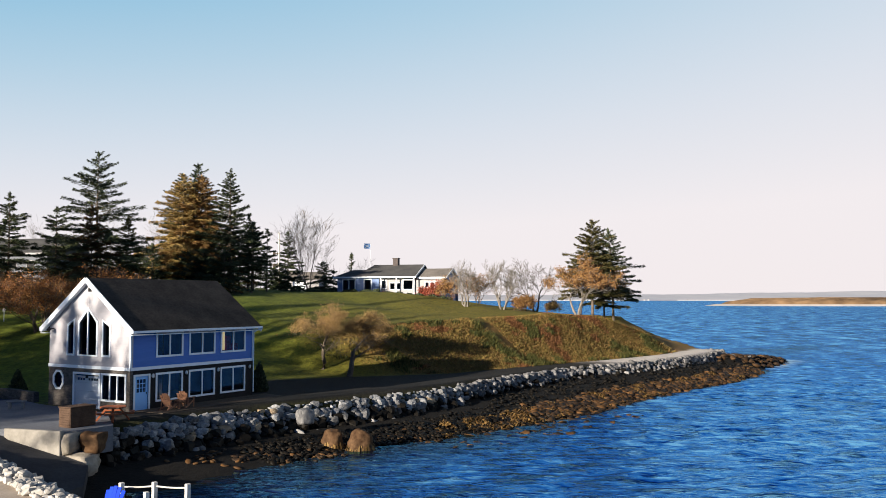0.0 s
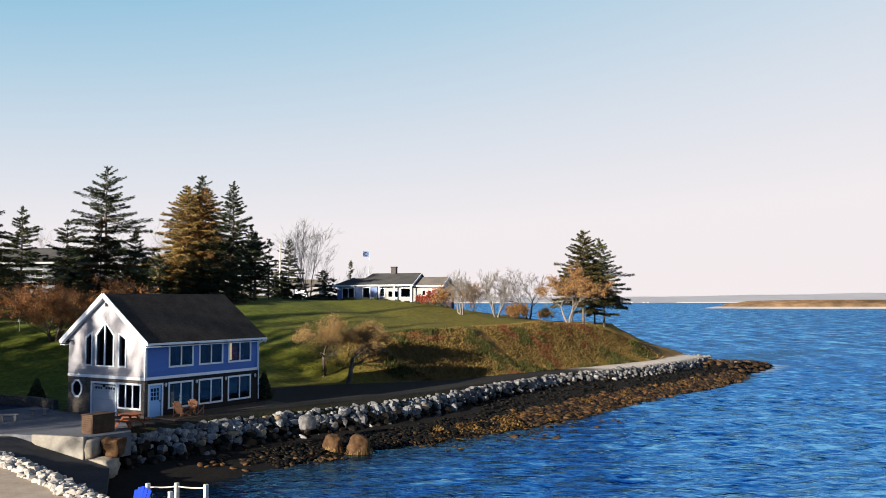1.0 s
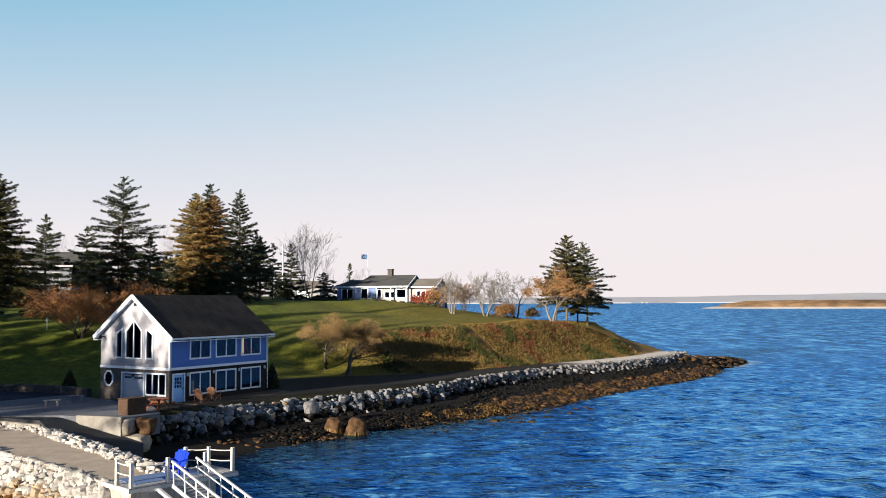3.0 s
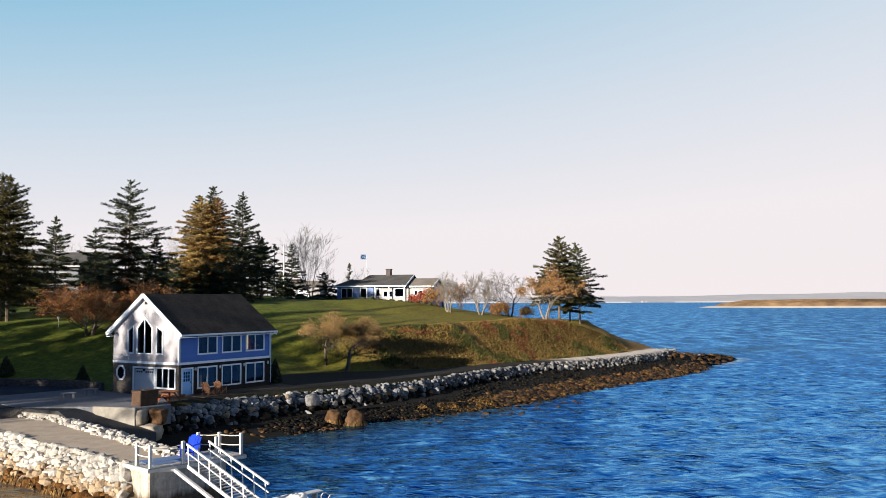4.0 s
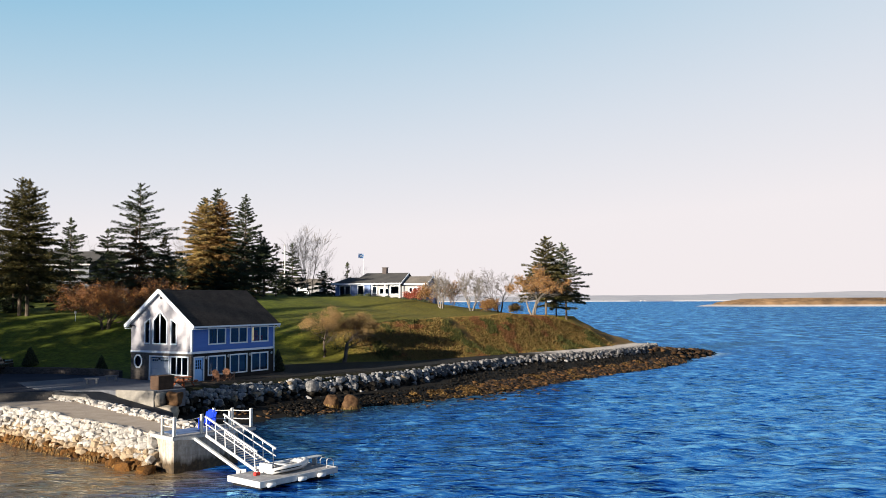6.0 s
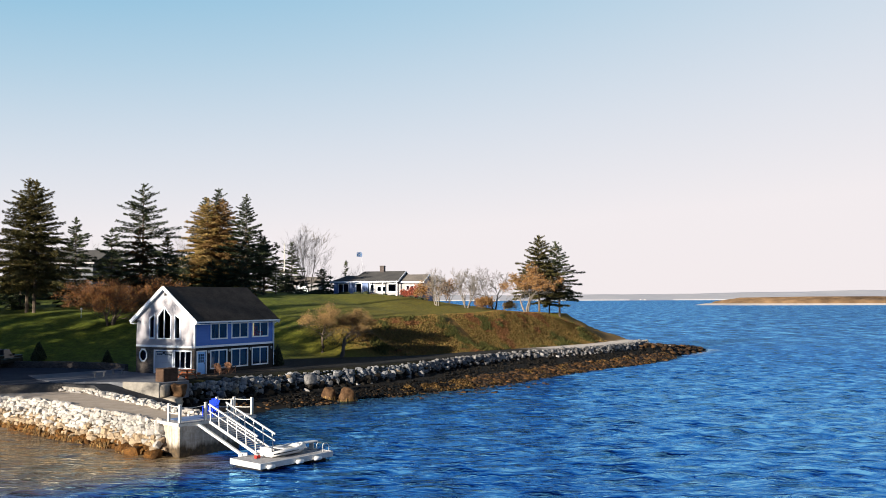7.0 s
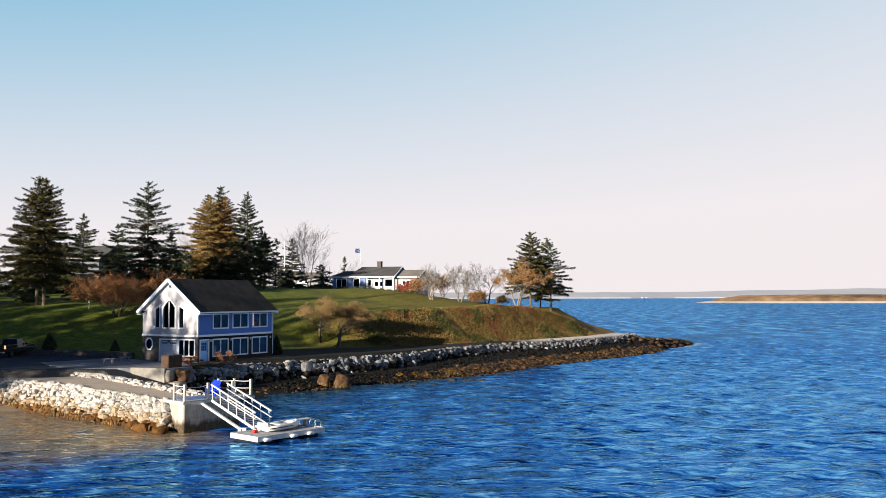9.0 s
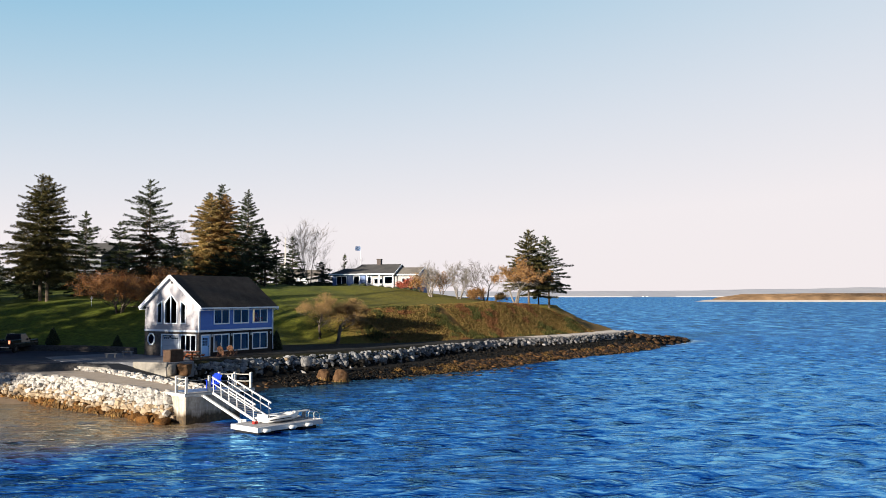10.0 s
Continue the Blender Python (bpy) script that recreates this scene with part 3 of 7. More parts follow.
blue_low = [rect(a + 0.1, 0.55, c - 0.1, 2.05) for a, c in wide_wins] + [rect(0.36, 0.06, 1.36, 2.06)]
c_win = [(4.62, 3.25), (4.62, 5.20), (3.83, 6.00), (3.04, 5.20), (3.04, 3.25)][::-1]
l_win = [(5.68, 3.28), (5.68, 4.98), (5.18, 5.34), (5.18, 3.28)][::-1]
r_win = [(2.42, 3.28), (2.42, 5.30), (1.86, 4.98), (1.86, 3.28)][::-1]
octo = [(6.55 + 0.42 * math.cos(a), 1.63 + 0.5 * math.sin(a)) for a in (radians(22.5 + 45 * i) for i in range(8))]
gar, big = rect(2.70, 0.02, 5.02, 2.06), rect(0.42, 0.64, 2.40, 2.08)


def side_wall(name, mesh, material, side):
    """Walls are made in their own plane and stood on one of the four sides of the plan."""
    ob = part(name, mesh, material, house)
    ob.matrix_basis = {"front": pose(0, 0, 0), "gable": Matrix(((0, 1, 0, 0), (1, 0, 0, 0), (0, 0, 1, 0), (0, 0, 0, 1))),
                       "back": Matrix.Translation((0, W - TH, 0)), "end": Matrix(((0, 1, 0, L - TH), (1, 0, 0, 0), (0, 0, 1, 0), (0, 0, 0, 1)))}[side]
    return ob


side_wall("wall", holed(rect(TH, low, L, EH + 0.15), blue_up, TH), blue_siding, "front")
side_wall("wall", holed(rect(TH, 0, L, low), blue_low, TH), black_face, "front")
gable = [(0, low), (W, low), (W, EH + 0.215), (W / 2, RH - 0.155), (0, EH + 0.215)]
side_wall("wall", holed(gable, [c_win, l_win, r_win], TH), grey_siding, "gable")
side_wall("wall", holed(rect(0, 0, W, low), [octo, gar, big], TH), stone_face, "gable")
side_wall("wall", holed(rect(TH, 0, L, EH), [], TH), blue_siding, "back")
side_wall("wall", holed([(TH, 0), (W - TH, 0), (W - TH, EH - 0.05), (W / 2, RH - 0.25), (TH, EH - 0.05)], [], TH), blue_siding, "end")
acc = Acc()
acc.box(TH, TH, -0.3, L - TH, W - TH, 0.02)
acc.box(TH, TH, low - 0.1, L - TH, W - TH, low + 0.1)
part("floor", acc, dark_room, house)
# added inner wall that stops low sun reaching the front rooms
acc = Acc()
acc.box(2.6, TH, 0.02, 2.7, W - TH, low - 0.1)
acc.box(2.6, TH, low + 0.1, 2.7, W - TH, EH + 0.1)
part("partition", acc, dark_room, house)

# roof: two thick slopes with overhang, white rakes and gutters
OG, OE, RT = 0.33, 0.51, 0.16
pitch = (RH - EH) / (W / 2 + OE)
for s in (0, 1):
    acc = Acc()
    y0, y1 = (-OE, W / 2) if s == 0 else (W + OE, W / 2)
    v = [(x, y, z - k) for k in (RT, 0) for x, y, z in ((-OG + 0.03, y0, EH), (L + OG - 0.03, y0, EH), (L + OG - 0.03, y1, RH), (-OG + 0.03, y1, RH))]
    acc.add(v, [(3, 2, 1, 0), (4, 5, 6, 7), (0, 1, 5, 4), (1, 2, 6, 5), (2, 3, 7, 6), (3, 0, 4, 7)])
    part("roof", acc, roof_mat, house)
    for x in (-OG, L + OG):
        acc = Acc()
        dz = 0.10 if x < 0 else 0.27
        acc.bar((x, y0, EH - dz), (x, y1, RH - dz), 0.06, 0.30, up=(0, 0, 1))
        part("rake_board", acc, white_trim, house)
    acc = Acc()
    acc.bar((-OG, y0 + (0.02 if s else -0.02), EH - 0.09), (L + OG, y0 + (0.02 if s else -0.02), EH - 0.09), 0.13, 0.13)
    part("gutter", acc, white_trim, house)
    for x in (-OG + 0.03, L + 0.001):
        acc = Acc()
        v = [(x_, y, z - k) for k in (RT + 0.035, RT + 0.004) for x_, y, z in ((x, y0, EH), (x + OG - 0.031, y0, EH), (x + OG - 0.031, y1, RH), (x, y1, RH))]
        acc.add(v, [(3, 2, 1, 0), (4, 5, 6, 7), (0, 1, 5, 4), (1, 2, 6, 5), (2, 3, 7, 6), (3, 0, 4, 7)])
        part("rake_soffit", acc, white_trim, house)
    acc = Acc()
    a, c = (y0, 0.0) if s == 0 else (W, y0)
    acc.box(-OG, a, EH - 0.30, L + OG, c, EH - 0.26)
    part("soffit", acc, white_trim, house)
acc = Acc()
acc.box(-0.03, -0.03, low - 0.09, L + 0.03, -0.002, low + 0.10)
part("belt_board", acc, white_trim, house)
acc = Acc()
acc.box(-0.03, -0.03, low - 0.09, -0.002, W + 0.03, low + 0.10)
part("belt_board", acc, white_trim, house)
for x, y in ((-0.02, -0.02), (L - 0.1, -0.02)):
    acc = Acc()
    acc.box(x, y, low + 0.1, x + 0.12, y + 0.10, EH - 0.3)
    part("corner_board", acc, white_trim, house)


def window(side, outer, inner, mullions=(), grid=()):
    """Casing round a hole, with bars and panes: loops in the wall's plane."""
    ob = side_wall("window", holed(outer, [inner], 0.07), white_trim, side)
    ob.matrix_basis = ob.matrix_basis @ Matrix.Translation((0, -0.045, 0))
    a0, a1 = min(a for a, _ in inner), max(a for a, _ in inner)
    z0 = min(z for _, z in inner)
    edges = [a0, *mullions, a1]
    for i in range(len(edges) - 1):
        lo, hi = edges[i] + 0.03, edges[i + 1] - 0.03
        zt = lambda a: max([z for p, z in inner if abs(p - a) < 0.02] or [np.interp(a, *zip(*sorted((p, z) for p, z in inner if z > z0 + 0.3)))])  # noqa: E731
        g = Acc()
        if len(inner) == 8:
            g.add([(a, 0.05, z) for a, z in inner], [tuple(range(8))])
        else:
            g.add([(lo, 0.05, z0), (hi, 0.05, z0), (hi, 0.05, zt(hi)), (lo, 0.05, zt(lo))], [(0, 1, 2, 3)])
        pane = part("pane", g, glass, ob)
        pane.visible_shadow = False
    for a in mullions:
        g = Acc()
        zt_m = np.interp(a, *zip(*sorted((p, z) for p, z in inner if z > z0 + 0.3)))
        g.box(a - 0.045, -0.01, z0, a + 0.045, 0.06, zt_m)
        part("mullion", g, white_trim, ob)
    return ob


def grown(r, k):
    return rect(r[0][0] - k, r[0][1] - k, r[2][0] + k, r[2][1] + k)


for r in blue_up + blue_low[:3]:
    window("front", grown(r, 0.12), r, [(r[0][0] + r[1][0]) / 2])
window("gable", grown(big, 0.12), big, [big[0][0] + 0.66, big[0][0] + 1.32])
swell_c = lambda loop, k: [(np.mean([p for p, _ in loop]) + (a - np.mean([p for p, _ in loop])) * (1 + k / 0.7), 4.3 + (z - 4.3) * (1 + k / 1.5)) for a, z in loop]  # noqa: E731
window("gable", swell_c(c_win, 0.12), c_win, [3.83])
window("gable", [(a + (0.12 if a > 5.4 else -0.12), z + (0.12 if z > 4 else -0.12)) for a, z in l_win], l_win)
window("gable", [(a + (0.12 if a > 2.1 else -0.12), z + (0.12 if z > 4 else -0.12)) for a, z in r_win], r_win)
window("gable", [(6.55 + (a - 6.55) * 1.35, 1.63 + (z - 1.63) * 1.3) for a, z in octo], octo)

# entrance door with nine lights, garage door with two rows of lights, wall lamps, vent
garage_paint = surface("off-white garage door paint", (0.40, 0.45, 0.52), (0.46, 0.51, 0.58), 0.5, 10, 0.8, bump=0.03)
pale_door = surface("pale blue door paint", (0.22, 0.48, 0.86), (0.27, 0.54, 0.92), 0.45, 10, 0.8, bump=0.03)
black_metal = surface("black metal", (0.01, 0.01, 0.011), (0.025, 0.025, 0.027), 0.4, 20, 2, 0.6)
lamp_white = surface("white lamp glass", (0.62, 0.62, 0.60), (0.74, 0.74, 0.72), 0.3, 10, 1)
frame_d = side_wall("door_frame", holed([(0.24, 0.02), (1.48, 0.02), (1.48, 2.17), (0.24, 2.17)], [[(0.36, 0.03), (1.36, 0.03), (1.36, 2.06), (0.36, 2.06)]], 0.08), white_trim, "front")
frame_d.matrix_basis = pose(0, -0.045, 0)
lights = [rect(0.52 + 0.235 * i, 1.10 + 0.265 * j, 0.52 + 0.235 * i + 0.205, 1.10 + 0.265 * j + 0.235) for i in range(3) for j in range(3)]
door = side_wall("door", holed(rect(0.37, 0.04, 1.35, 2.05), lights, 0.05), pale_door, "front")
door.matrix_basis = pose(0, 0.03, 0)
for r in lights:
    acc = Acc()
    acc.add([(a, 0.025, z) for a, z in r], [(0, 1, 2, 3)])
    part("pane", acc, glass, door).visible_shadow = False
acc = Acc()
acc.box(1.22, -0.05, 0.98, 1.28, 0.0, 1.08)
part("handle", acc, black_metal, door, "black lever handle", bevel=0.01)
frame_g = side_wall("garage_frame", holed([(2.58, 0.0), (5.14, 0.0), (5.14, 2.18), (2.58, 2.18)], [[(2.72, 0.01), (5.0, 0.01), (5.0, 2.05), (2.72, 2.05)]], 0.08), white_trim, "gable")
frame_g.matrix_basis = frame_g.matrix_basis @ Matrix.Translation((0, -0.045, 0))
for k in range(4):
    z0_, z1_ = 0.02 + 0.51 * k, 0.52 + 0.51 * k
    lit = [rect(2.86 + 0.24 * i + (0.28 if i > 3 else 0), z0_ + 0.14 + 0.15 * j, 3.06 + 0.24 * i + (0.28 if i > 3 else 0), z0_ + 0.26 + 0.15 * j) for i in range(8) for j in range(2)] if k == 3 else []
    panel = side_wall("garage_panel", holed(rect(2.72, z0_, 5.0, z1_), lit, 0.05), garage_paint, "gable")
    panel.matrix_basis = panel.matrix_basis @ Matrix.Translation((0, 0.04, 0))
    for r in lit:
        acc = Acc()
        acc.add([(a, 0.03, z) for a, z in r], [(0, 1, 2, 3)])
        part("pane", acc, glass, panel).visible_shadow = False
for u in (1.64, 4.30, 7.06, 10.02):
    acc = Acc()
    acc.tube([(u, -0.08, 1.90), (u, -0.10, 1.93), (u, -0.10, 2.12), (u, -0.08, 2.15)], [0.04, 0.075, 0.075, 0.04], 10)
    acc.box(u - 0.05, -0.08, 1.97, u + 0.05, -0.001, 2.08)
    part("wall_lamp", acc, lamp_white, house, "small round white wall lamp", smooth=True)
acc = Acc()
acc.box(-0.02, 3.60, 7.10, -0.001, 3.90, 7.32)
part("vent", acc, black_metal, house, "small dark gable vent")
acc = Acc()
acc.box(-0.30, 7.05, 4.75, -0.001, 7.12, 4.82)
acc.tube([(-0.30, 7.08, 4.80), (-0.42, 7.08, 4.66)], [0.07, 0.10], 8)
part("flood_lamp", acc, black_metal, house, "dark flood lamp under the eaves")
for x in (0.5, 5.4):
    acc = Acc()
    acc.tube([(L - 0.02, -0.09, EH - 0.2), (L - 0.02, -0.09, 0.3)], [0.04, 0.04], 8) if x > 5 else acc.tube([(L + OG - 0.1, -OE, EH - 0.15), (L - 0.02, -0.09, EH - 0.45)], [0.04, 0.04], 8)
    part("downpipe", acc, white_trim, house)

# things that show behind the upper windows
room_lamp, n, l, b = nodes_of("warm lamp")
b.inputs["Base Color"].default_value = (0.9, 0.75, 0.4, 1)
b.inputs["Emission Color"].default_value = (1.0, 0.75, 0.35, 1)
b.inputs["Emission Strength"].default_value = 0.4
red_cloth = surface("red cloth", (0.35, 0.03, 0.03), (0.5, 0.06, 0.05), 0.8)
hm = pose(HX, HY, HZ, 0, 0, HTURN)
fl = thing("floor_lamp", tuple(hm @ Vector((8.6, 1.0, 2.60))), HTURN, "slim glowing floor lamp behind an upper window", "lamp")
acc = Acc()
acc.tube([(0, 0, 0), (0, 0, 0.05), (0, 0, 0.06), (0, 0, 0.6)], [0.15, 0.15, 0.02, 0.02], 8)
part("stand", acc, black_metal, fl)
acc = Acc()
acc.tube([(0, 0, 0.6), (0, 0, 2.0)], [0.09, 0.09], 10)
part("shade", acc, room_lamp, fl)
rc = thing("armchair", tuple(hm @ Vector((9.1, 0.9, 3.0))), HTURN, "red upholstered armchair behind an upper window", "chair")
acc = Acc()
acc.box(-0.35, -0.35, 0.15, 0.35, 0.35, 0.45)
part("seat", acc, red_cloth, rc, bevel=0.05)
acc = Acc()
acc.box(-0.35, 0.2, 0.45, 0.35, 0.38, 1.15)
part("backrest", acc, red_cloth, rc, bevel=0.05)
for x in (-0.4, 0.4):
    acc = Acc()
    acc.box(x - 0.06, -0.35, 0.0, x + 0.06, 0.38, 0.65)
    part("arm", acc, red_cloth, rc, bevel=0.03)
# ---- trees ----
def spruce(x, y, top_z, radius, seed, material, label, bare=0.12, group="spruces on the shore", lean=0.0, thin=1.0, base_z=None, whorls=1.75, droop_=1.0, ragged=0.25):
    """A tapered trunk with whorls of boughs; each bough carries a flat spray of narrow twigs, with gaps between the boughs."""
    r = np.random.RandomState(seed)
    z0 = ground_z(x, y) - 0.1 if base_z is None else base_z
    h = top_z - z0
    ob = thing("spruce", (x, y, z0), 0, label, "tree", group)
    limbs = Acc()
    ks = np.linspace(0, 1, 7)
    bend = lambda k: lean * k * k * h  # noqa: E731
    limbs.tube([(bend(k), 0, k * h * 0.985) for k in ks], [0.013 * h * (1 - k) ** 0.8 + 0.015 for k in ks], 8)
    quads = []
    levels = max(5, int(h * (1 - bare) * whorls))
    for j in range(levels):
        level = bare + (1 - bare) * (max(j + r.uniform(-0.25, 0.25), 0.0) / levels) ** 0.92
        level = min(max(level, bare * 0.8), 0.985)
        left = 1 - level
        span = radius * 1.32 * left ** 0.80 * (0.60 + 0.40 * min(1, (level - bare * 0.5) / 0.16)) * r.uniform(0.8, 1.15) + 0.16
        number = r.randint(6, 9) if level < 0.9 else 5
        turn = r.uniform(0, 6.28)
        for q in range(number):
            a = turn + 6.283 * q / number + r.uniform(-0.35, 0.35)
            k = min(max(level + r.normal(0, 0.28) / levels, bare * 0.8), 0.99)
            reach = span * (1 + r.normal(0, ragged))
            reach = min(max(reach, 0.25 * span), 1.55 * span)
            droop = r.uniform(0.22, 0.42) * droop_ * (1 - 0.7 * k)
            rise = 0.10 + 0.55 * k ** 1.5
            m = max(16, int(reach * 76 * thin))
            t = r.uniform(0.05, 1.0, m) ** 0.65
            side = r.choice([-1.0, 1.0], m)
            cx, cy = math.cos(a), math.sin(a)
            half = (0.30 * reach * (1.05 - t) * np.minimum(1, t * 3.2) + 0.05) * r.uniform(0.05, 1.0, m)
            line_z = reach * (rise * t - droop * t * t * 1.6 + 0.55 * droop * t ** 4)
            px = cx * t * reach - cy * half * side + bend(k)
            py = cy * t * reach + cx * half * side
            pz = k * h + line_z - 0.30 * half - 0.03 + r.normal(0, 0.035 + 0.012 * reach, m)
            ang = a + side * r.uniform(0.3, 1.0, m)
            d = np.stack([np.cos(ang), np.sin(ang), r.normal(-0.20, 0.22, m)], 1)
            d /= np.linalg.norm(d, axis=1)[:, None]
            e = np.cross(d, np.stack([r.normal(0, 0.45, m), r.normal(0, 0.45, m), np.ones(m)], 1))
            e /= np.linalg.norm(e, axis=1)[:, None] + 1e-6
            s = (r.uniform(0.16, 0.34, m) * (0.62 + 0.38 * left) / thin ** 0.4)[:, None]
            p = np.stack([px, py, pz], 1)
            quads.append(np.stack([p - d * s * 0.45 + e * s * 0.30, p + d * s * 1.1, p - d * s * 0.45 - e * s * 0.30], 1))
            if thin > 0.6 and reach > 1.0 and k < 0.85:
                limbs.bar((bend(k), 0, k * h), (cx * reach * 0.5 + bend(k), cy * reach * 0.5, k * h + reach * (rise * 0.5 - droop * 0.4)), 0.05, 0.05)
    top_n = 60
    tz = r.uniform(0.93, 1.0, top_n)
    p = np.stack([bend(1) + r.normal(0, 0.10, top_n) * (1.05 - tz) * 12, r.normal(0, 0.10, top_n) * (1.05 - tz) * 12, tz * h], 1)
    d = np.stack([r.normal(0, 0.35, top_n), r.normal(0, 0.35, top_n), np.ones(top_n)], 1)
    e = np.cross(d, r.normal(0, 1, (top_n, 3)))
    e /= np.linalg.norm(e, axis=1)[:, None] + 1e-6
    quads.append(np.stack([p - d * 0.12 + e * 0.05, p + d * 0.2, p - d * 0.12 - e * 0.05], 1))
    crown = Acc()
    crown.quads(np.concatenate(quads))
    part("crown", crown, material, ob)
    part("trunk", limbs, bark, ob)
    return ob


def bare_tree(x, y, h, spread_, seed, material, label, leaf=None, leaves=0, stems=1, group="", name="tree", twig=0.010, trunk=0.016, base_z=None, low=0.25, top_leaf=0.0, leaf_size=0.075, depth=6, wide=1.0):
    """Forking limbs down to twigs, with or without some last leaves."""
    r = np.random.RandomState(seed)
    z0 = ground_z(x, y) - 0.08 if base_z is None else base_z
    ob = thing(name, (x, y, z0), 0, label, "shrub" if name == "shrub" else "tree", group)
    wood, tips = Acc(), []

    def grow(p, d, length, rad, level):
        pts, radii = [p], [rad]
        steps = 3
        for i in range(steps):
            d = d + Vector(r.normal(0, 0.16, 3)) + Vector((0, 0, 0.05))
            d.normalize()
            p = p + d * (length / steps)
            pts.append(p)
            radii.append(max(rad * (1 - 0.45 * (i + 1) / steps), twig * 0.6))
        wood.tube(*((pts, radii) if level < 5 else ((pts[0], pts[-1]), (radii[0], radii[-1]))), 6 if level == 0 else (4 if level < 3 else 3), cap=False)
        if level >= depth - 2:
            tips.extend(pts[1:])
        if level >= depth:
            return
        for i in range(r.randint(2, 4) if level else r.randint(4, 6)):
            a = r.uniform(0, 6.28)
            side = d.orthogonal().normalized()
            side.rotate(Matrix.Rotation(a, 3, d))
            wide = r.uniform(0.35, 0.95) * spread_
            nd = (d + side * wide).normalized()
            start = pts[r.randint(1, len(pts))] if i else pts[-1]
            grow(start, nd, length * r.uniform(0.58, 0.82), max(radii[-1] * r.uniform(0.55, 0.8), twig), level + 1)

    for s in range(stems):
        a = 6.28 * s / max(stems, 1) + r.uniform(0, 1)
        tilt = 0.0 if stems == 1 else r.uniform(0.15, 0.45)
        d = Vector((math.cos(a) * tilt, math.sin(a) * tilt, 1)).normalized()
        grow(Vector((math.cos(a) * 0.15 * (stems > 1), math.sin(a) * 0.15 * (stems > 1), 0)), d, h * low, h * trunk * r.uniform(0.8, 1.0), 0)
    co = np.concatenate(wood.v)
    k = h / max(co[:, 2].max(), 0.1)
    wood.v = [co * (k * wide, k * wide, k)]
    part("trunk", wood, material, ob, smooth=True)
    if leaf is not None and leaves:
        quads = []
        tip = np.array([tuple(t) for t in tips]) * (k * wide, k * wide, k)
        if top_leaf:
            tip = tip[tip[:, 2] > top_leaf * h]
        p = tip[r.randint(0, len(tip), leaves)] + r.normal(0, 0.16, (leaves, 3))
        d, e = r.normal(0, 1, (leaves, 3)), r.normal(0, 1, (leaves, 3))
        d /= np.linalg.norm(d, axis=1)[:, None]
        e = np.cross(d, e)
        e /= np.linalg.norm(e, axis=1)[:, None]
        s = leaf_size * r.uniform(0.6, 1.4, (leaves, 1))
        quads = np.stack([p - d * s + e * s * 0.7, p + d * s, p - d * s - e * s * 0.7], 1)
        a = Acc()
        a.quads(quads)
        part("leaves", a, leaf, ob)
    return ob


DARK = "tall dark green spruce with drooping boughs on the lawn edge"
spruce(-39.2, 99.5, 25.8, 5.0, 1, needle, DARK, 0.10, whorls=1.6, ragged=0.36)
spruce(-42.9, 97.5, 19.3, 2.8, 2, needle, DARK, 0.05)
spruce(-36.0, 100.5, 18.4, 2.6, 3, pine_needle, "dense olive spruce beside a taller dark one", 0.05)
spruce(-38.6, 96.6, 19.3, 2.5, 17, rust_needle, "spruce with russet tinged boughs before a taller dark one", 0.05, thin=1.2)
spruce(-36.2, 121.5, 26.4, 3.6, 4, needle, DARK, 0.06, whorls=2.1)
spruce(-34.3, 122.5, 28.0, 4.0, 18, needle, DARK, 0.06, whorls=2.1)
spruce(-34.5, 116.5, 25.6, 6.0, 5, gold_needle, "broad golden olive spruce lit by low sun", 0.06, thin=1.25, whorls=1.9, droop_=1.5, ragged=0.14)
spruce(-32.2, 117.0, 25.6, 5.6, 6, rust_gold, "dense spruce with rust brown and olive boughs", 0.06, thin=1.25, whorls=1.9, droop_=1.5, ragged=0.14)
spruce(-27.9, 115, 26.0, 3.9, 7, needle, DARK, 0.16, droop_=0.8)
spruce(-25.6, 118, 19.4, 2.4, 8, needle, "slim dark spruce with a bare lower trunk", 0.30)
spruce(-24.2, 121, 18.6, 1.4, 9, needle, "slim dark spruce with a bare lower trunk", 0.55)
spruce(-46.9, 95, 20.6, 2.8, 10, needle, DARK, 0.05)
spruce(-48.6, 84.6, 24.6, 4.5, 11, pine_needle, "large old spruce with two leaders and sunlit boughs", 0.20, whorls=2.1, ragged=0.34)
spruce(-47.5, 84.2, 24.3, 4.0, 12, pine_needle, "large old spruce with two leaders and sunlit boughs", 0.20, whorls=2.1, ragged=0.34)
spruce(-27.3, 155, 20.9, 2.6, 13, needle, "dark spruce beside a utility pole", 0.12)
spruce(18.6, 110, 19.0, 4.1, 14, pine_needle, "broad wind-shaped spruce on the point lit golden", 0.26, thin=1.3, whorls=2.3, ragged=0.16)
spruce(23.0, 119.5, 18.6, 4.0, 15, needle, "wind-shaped spruce with ragged boughs on the point", 0.26, lean=-0.05, ragged=0.3, thin=1.2)
spruce(20.4, 112, 15.2, 3.0, 16, pine_needle, "olive spruce between taller ones on the point", 0.28, thin=1.2, whorls=2.1)
for i, (ux, uy, uh) in enumerate(((-29.5, 124, 10.5), (-27.3, 126, 8.5), (-26.6, 123.5, 9.5), (-28.4, 128.5, 11.0))):
    spruce(ux, uy, ground_z(ux, uy) + uh, 2.1, 500 + i, needle, "thin spruce with a long bare trunk at the belt's edge", 0.42, "bare-stemmed spruces", thin=0.9, ragged=0.4)
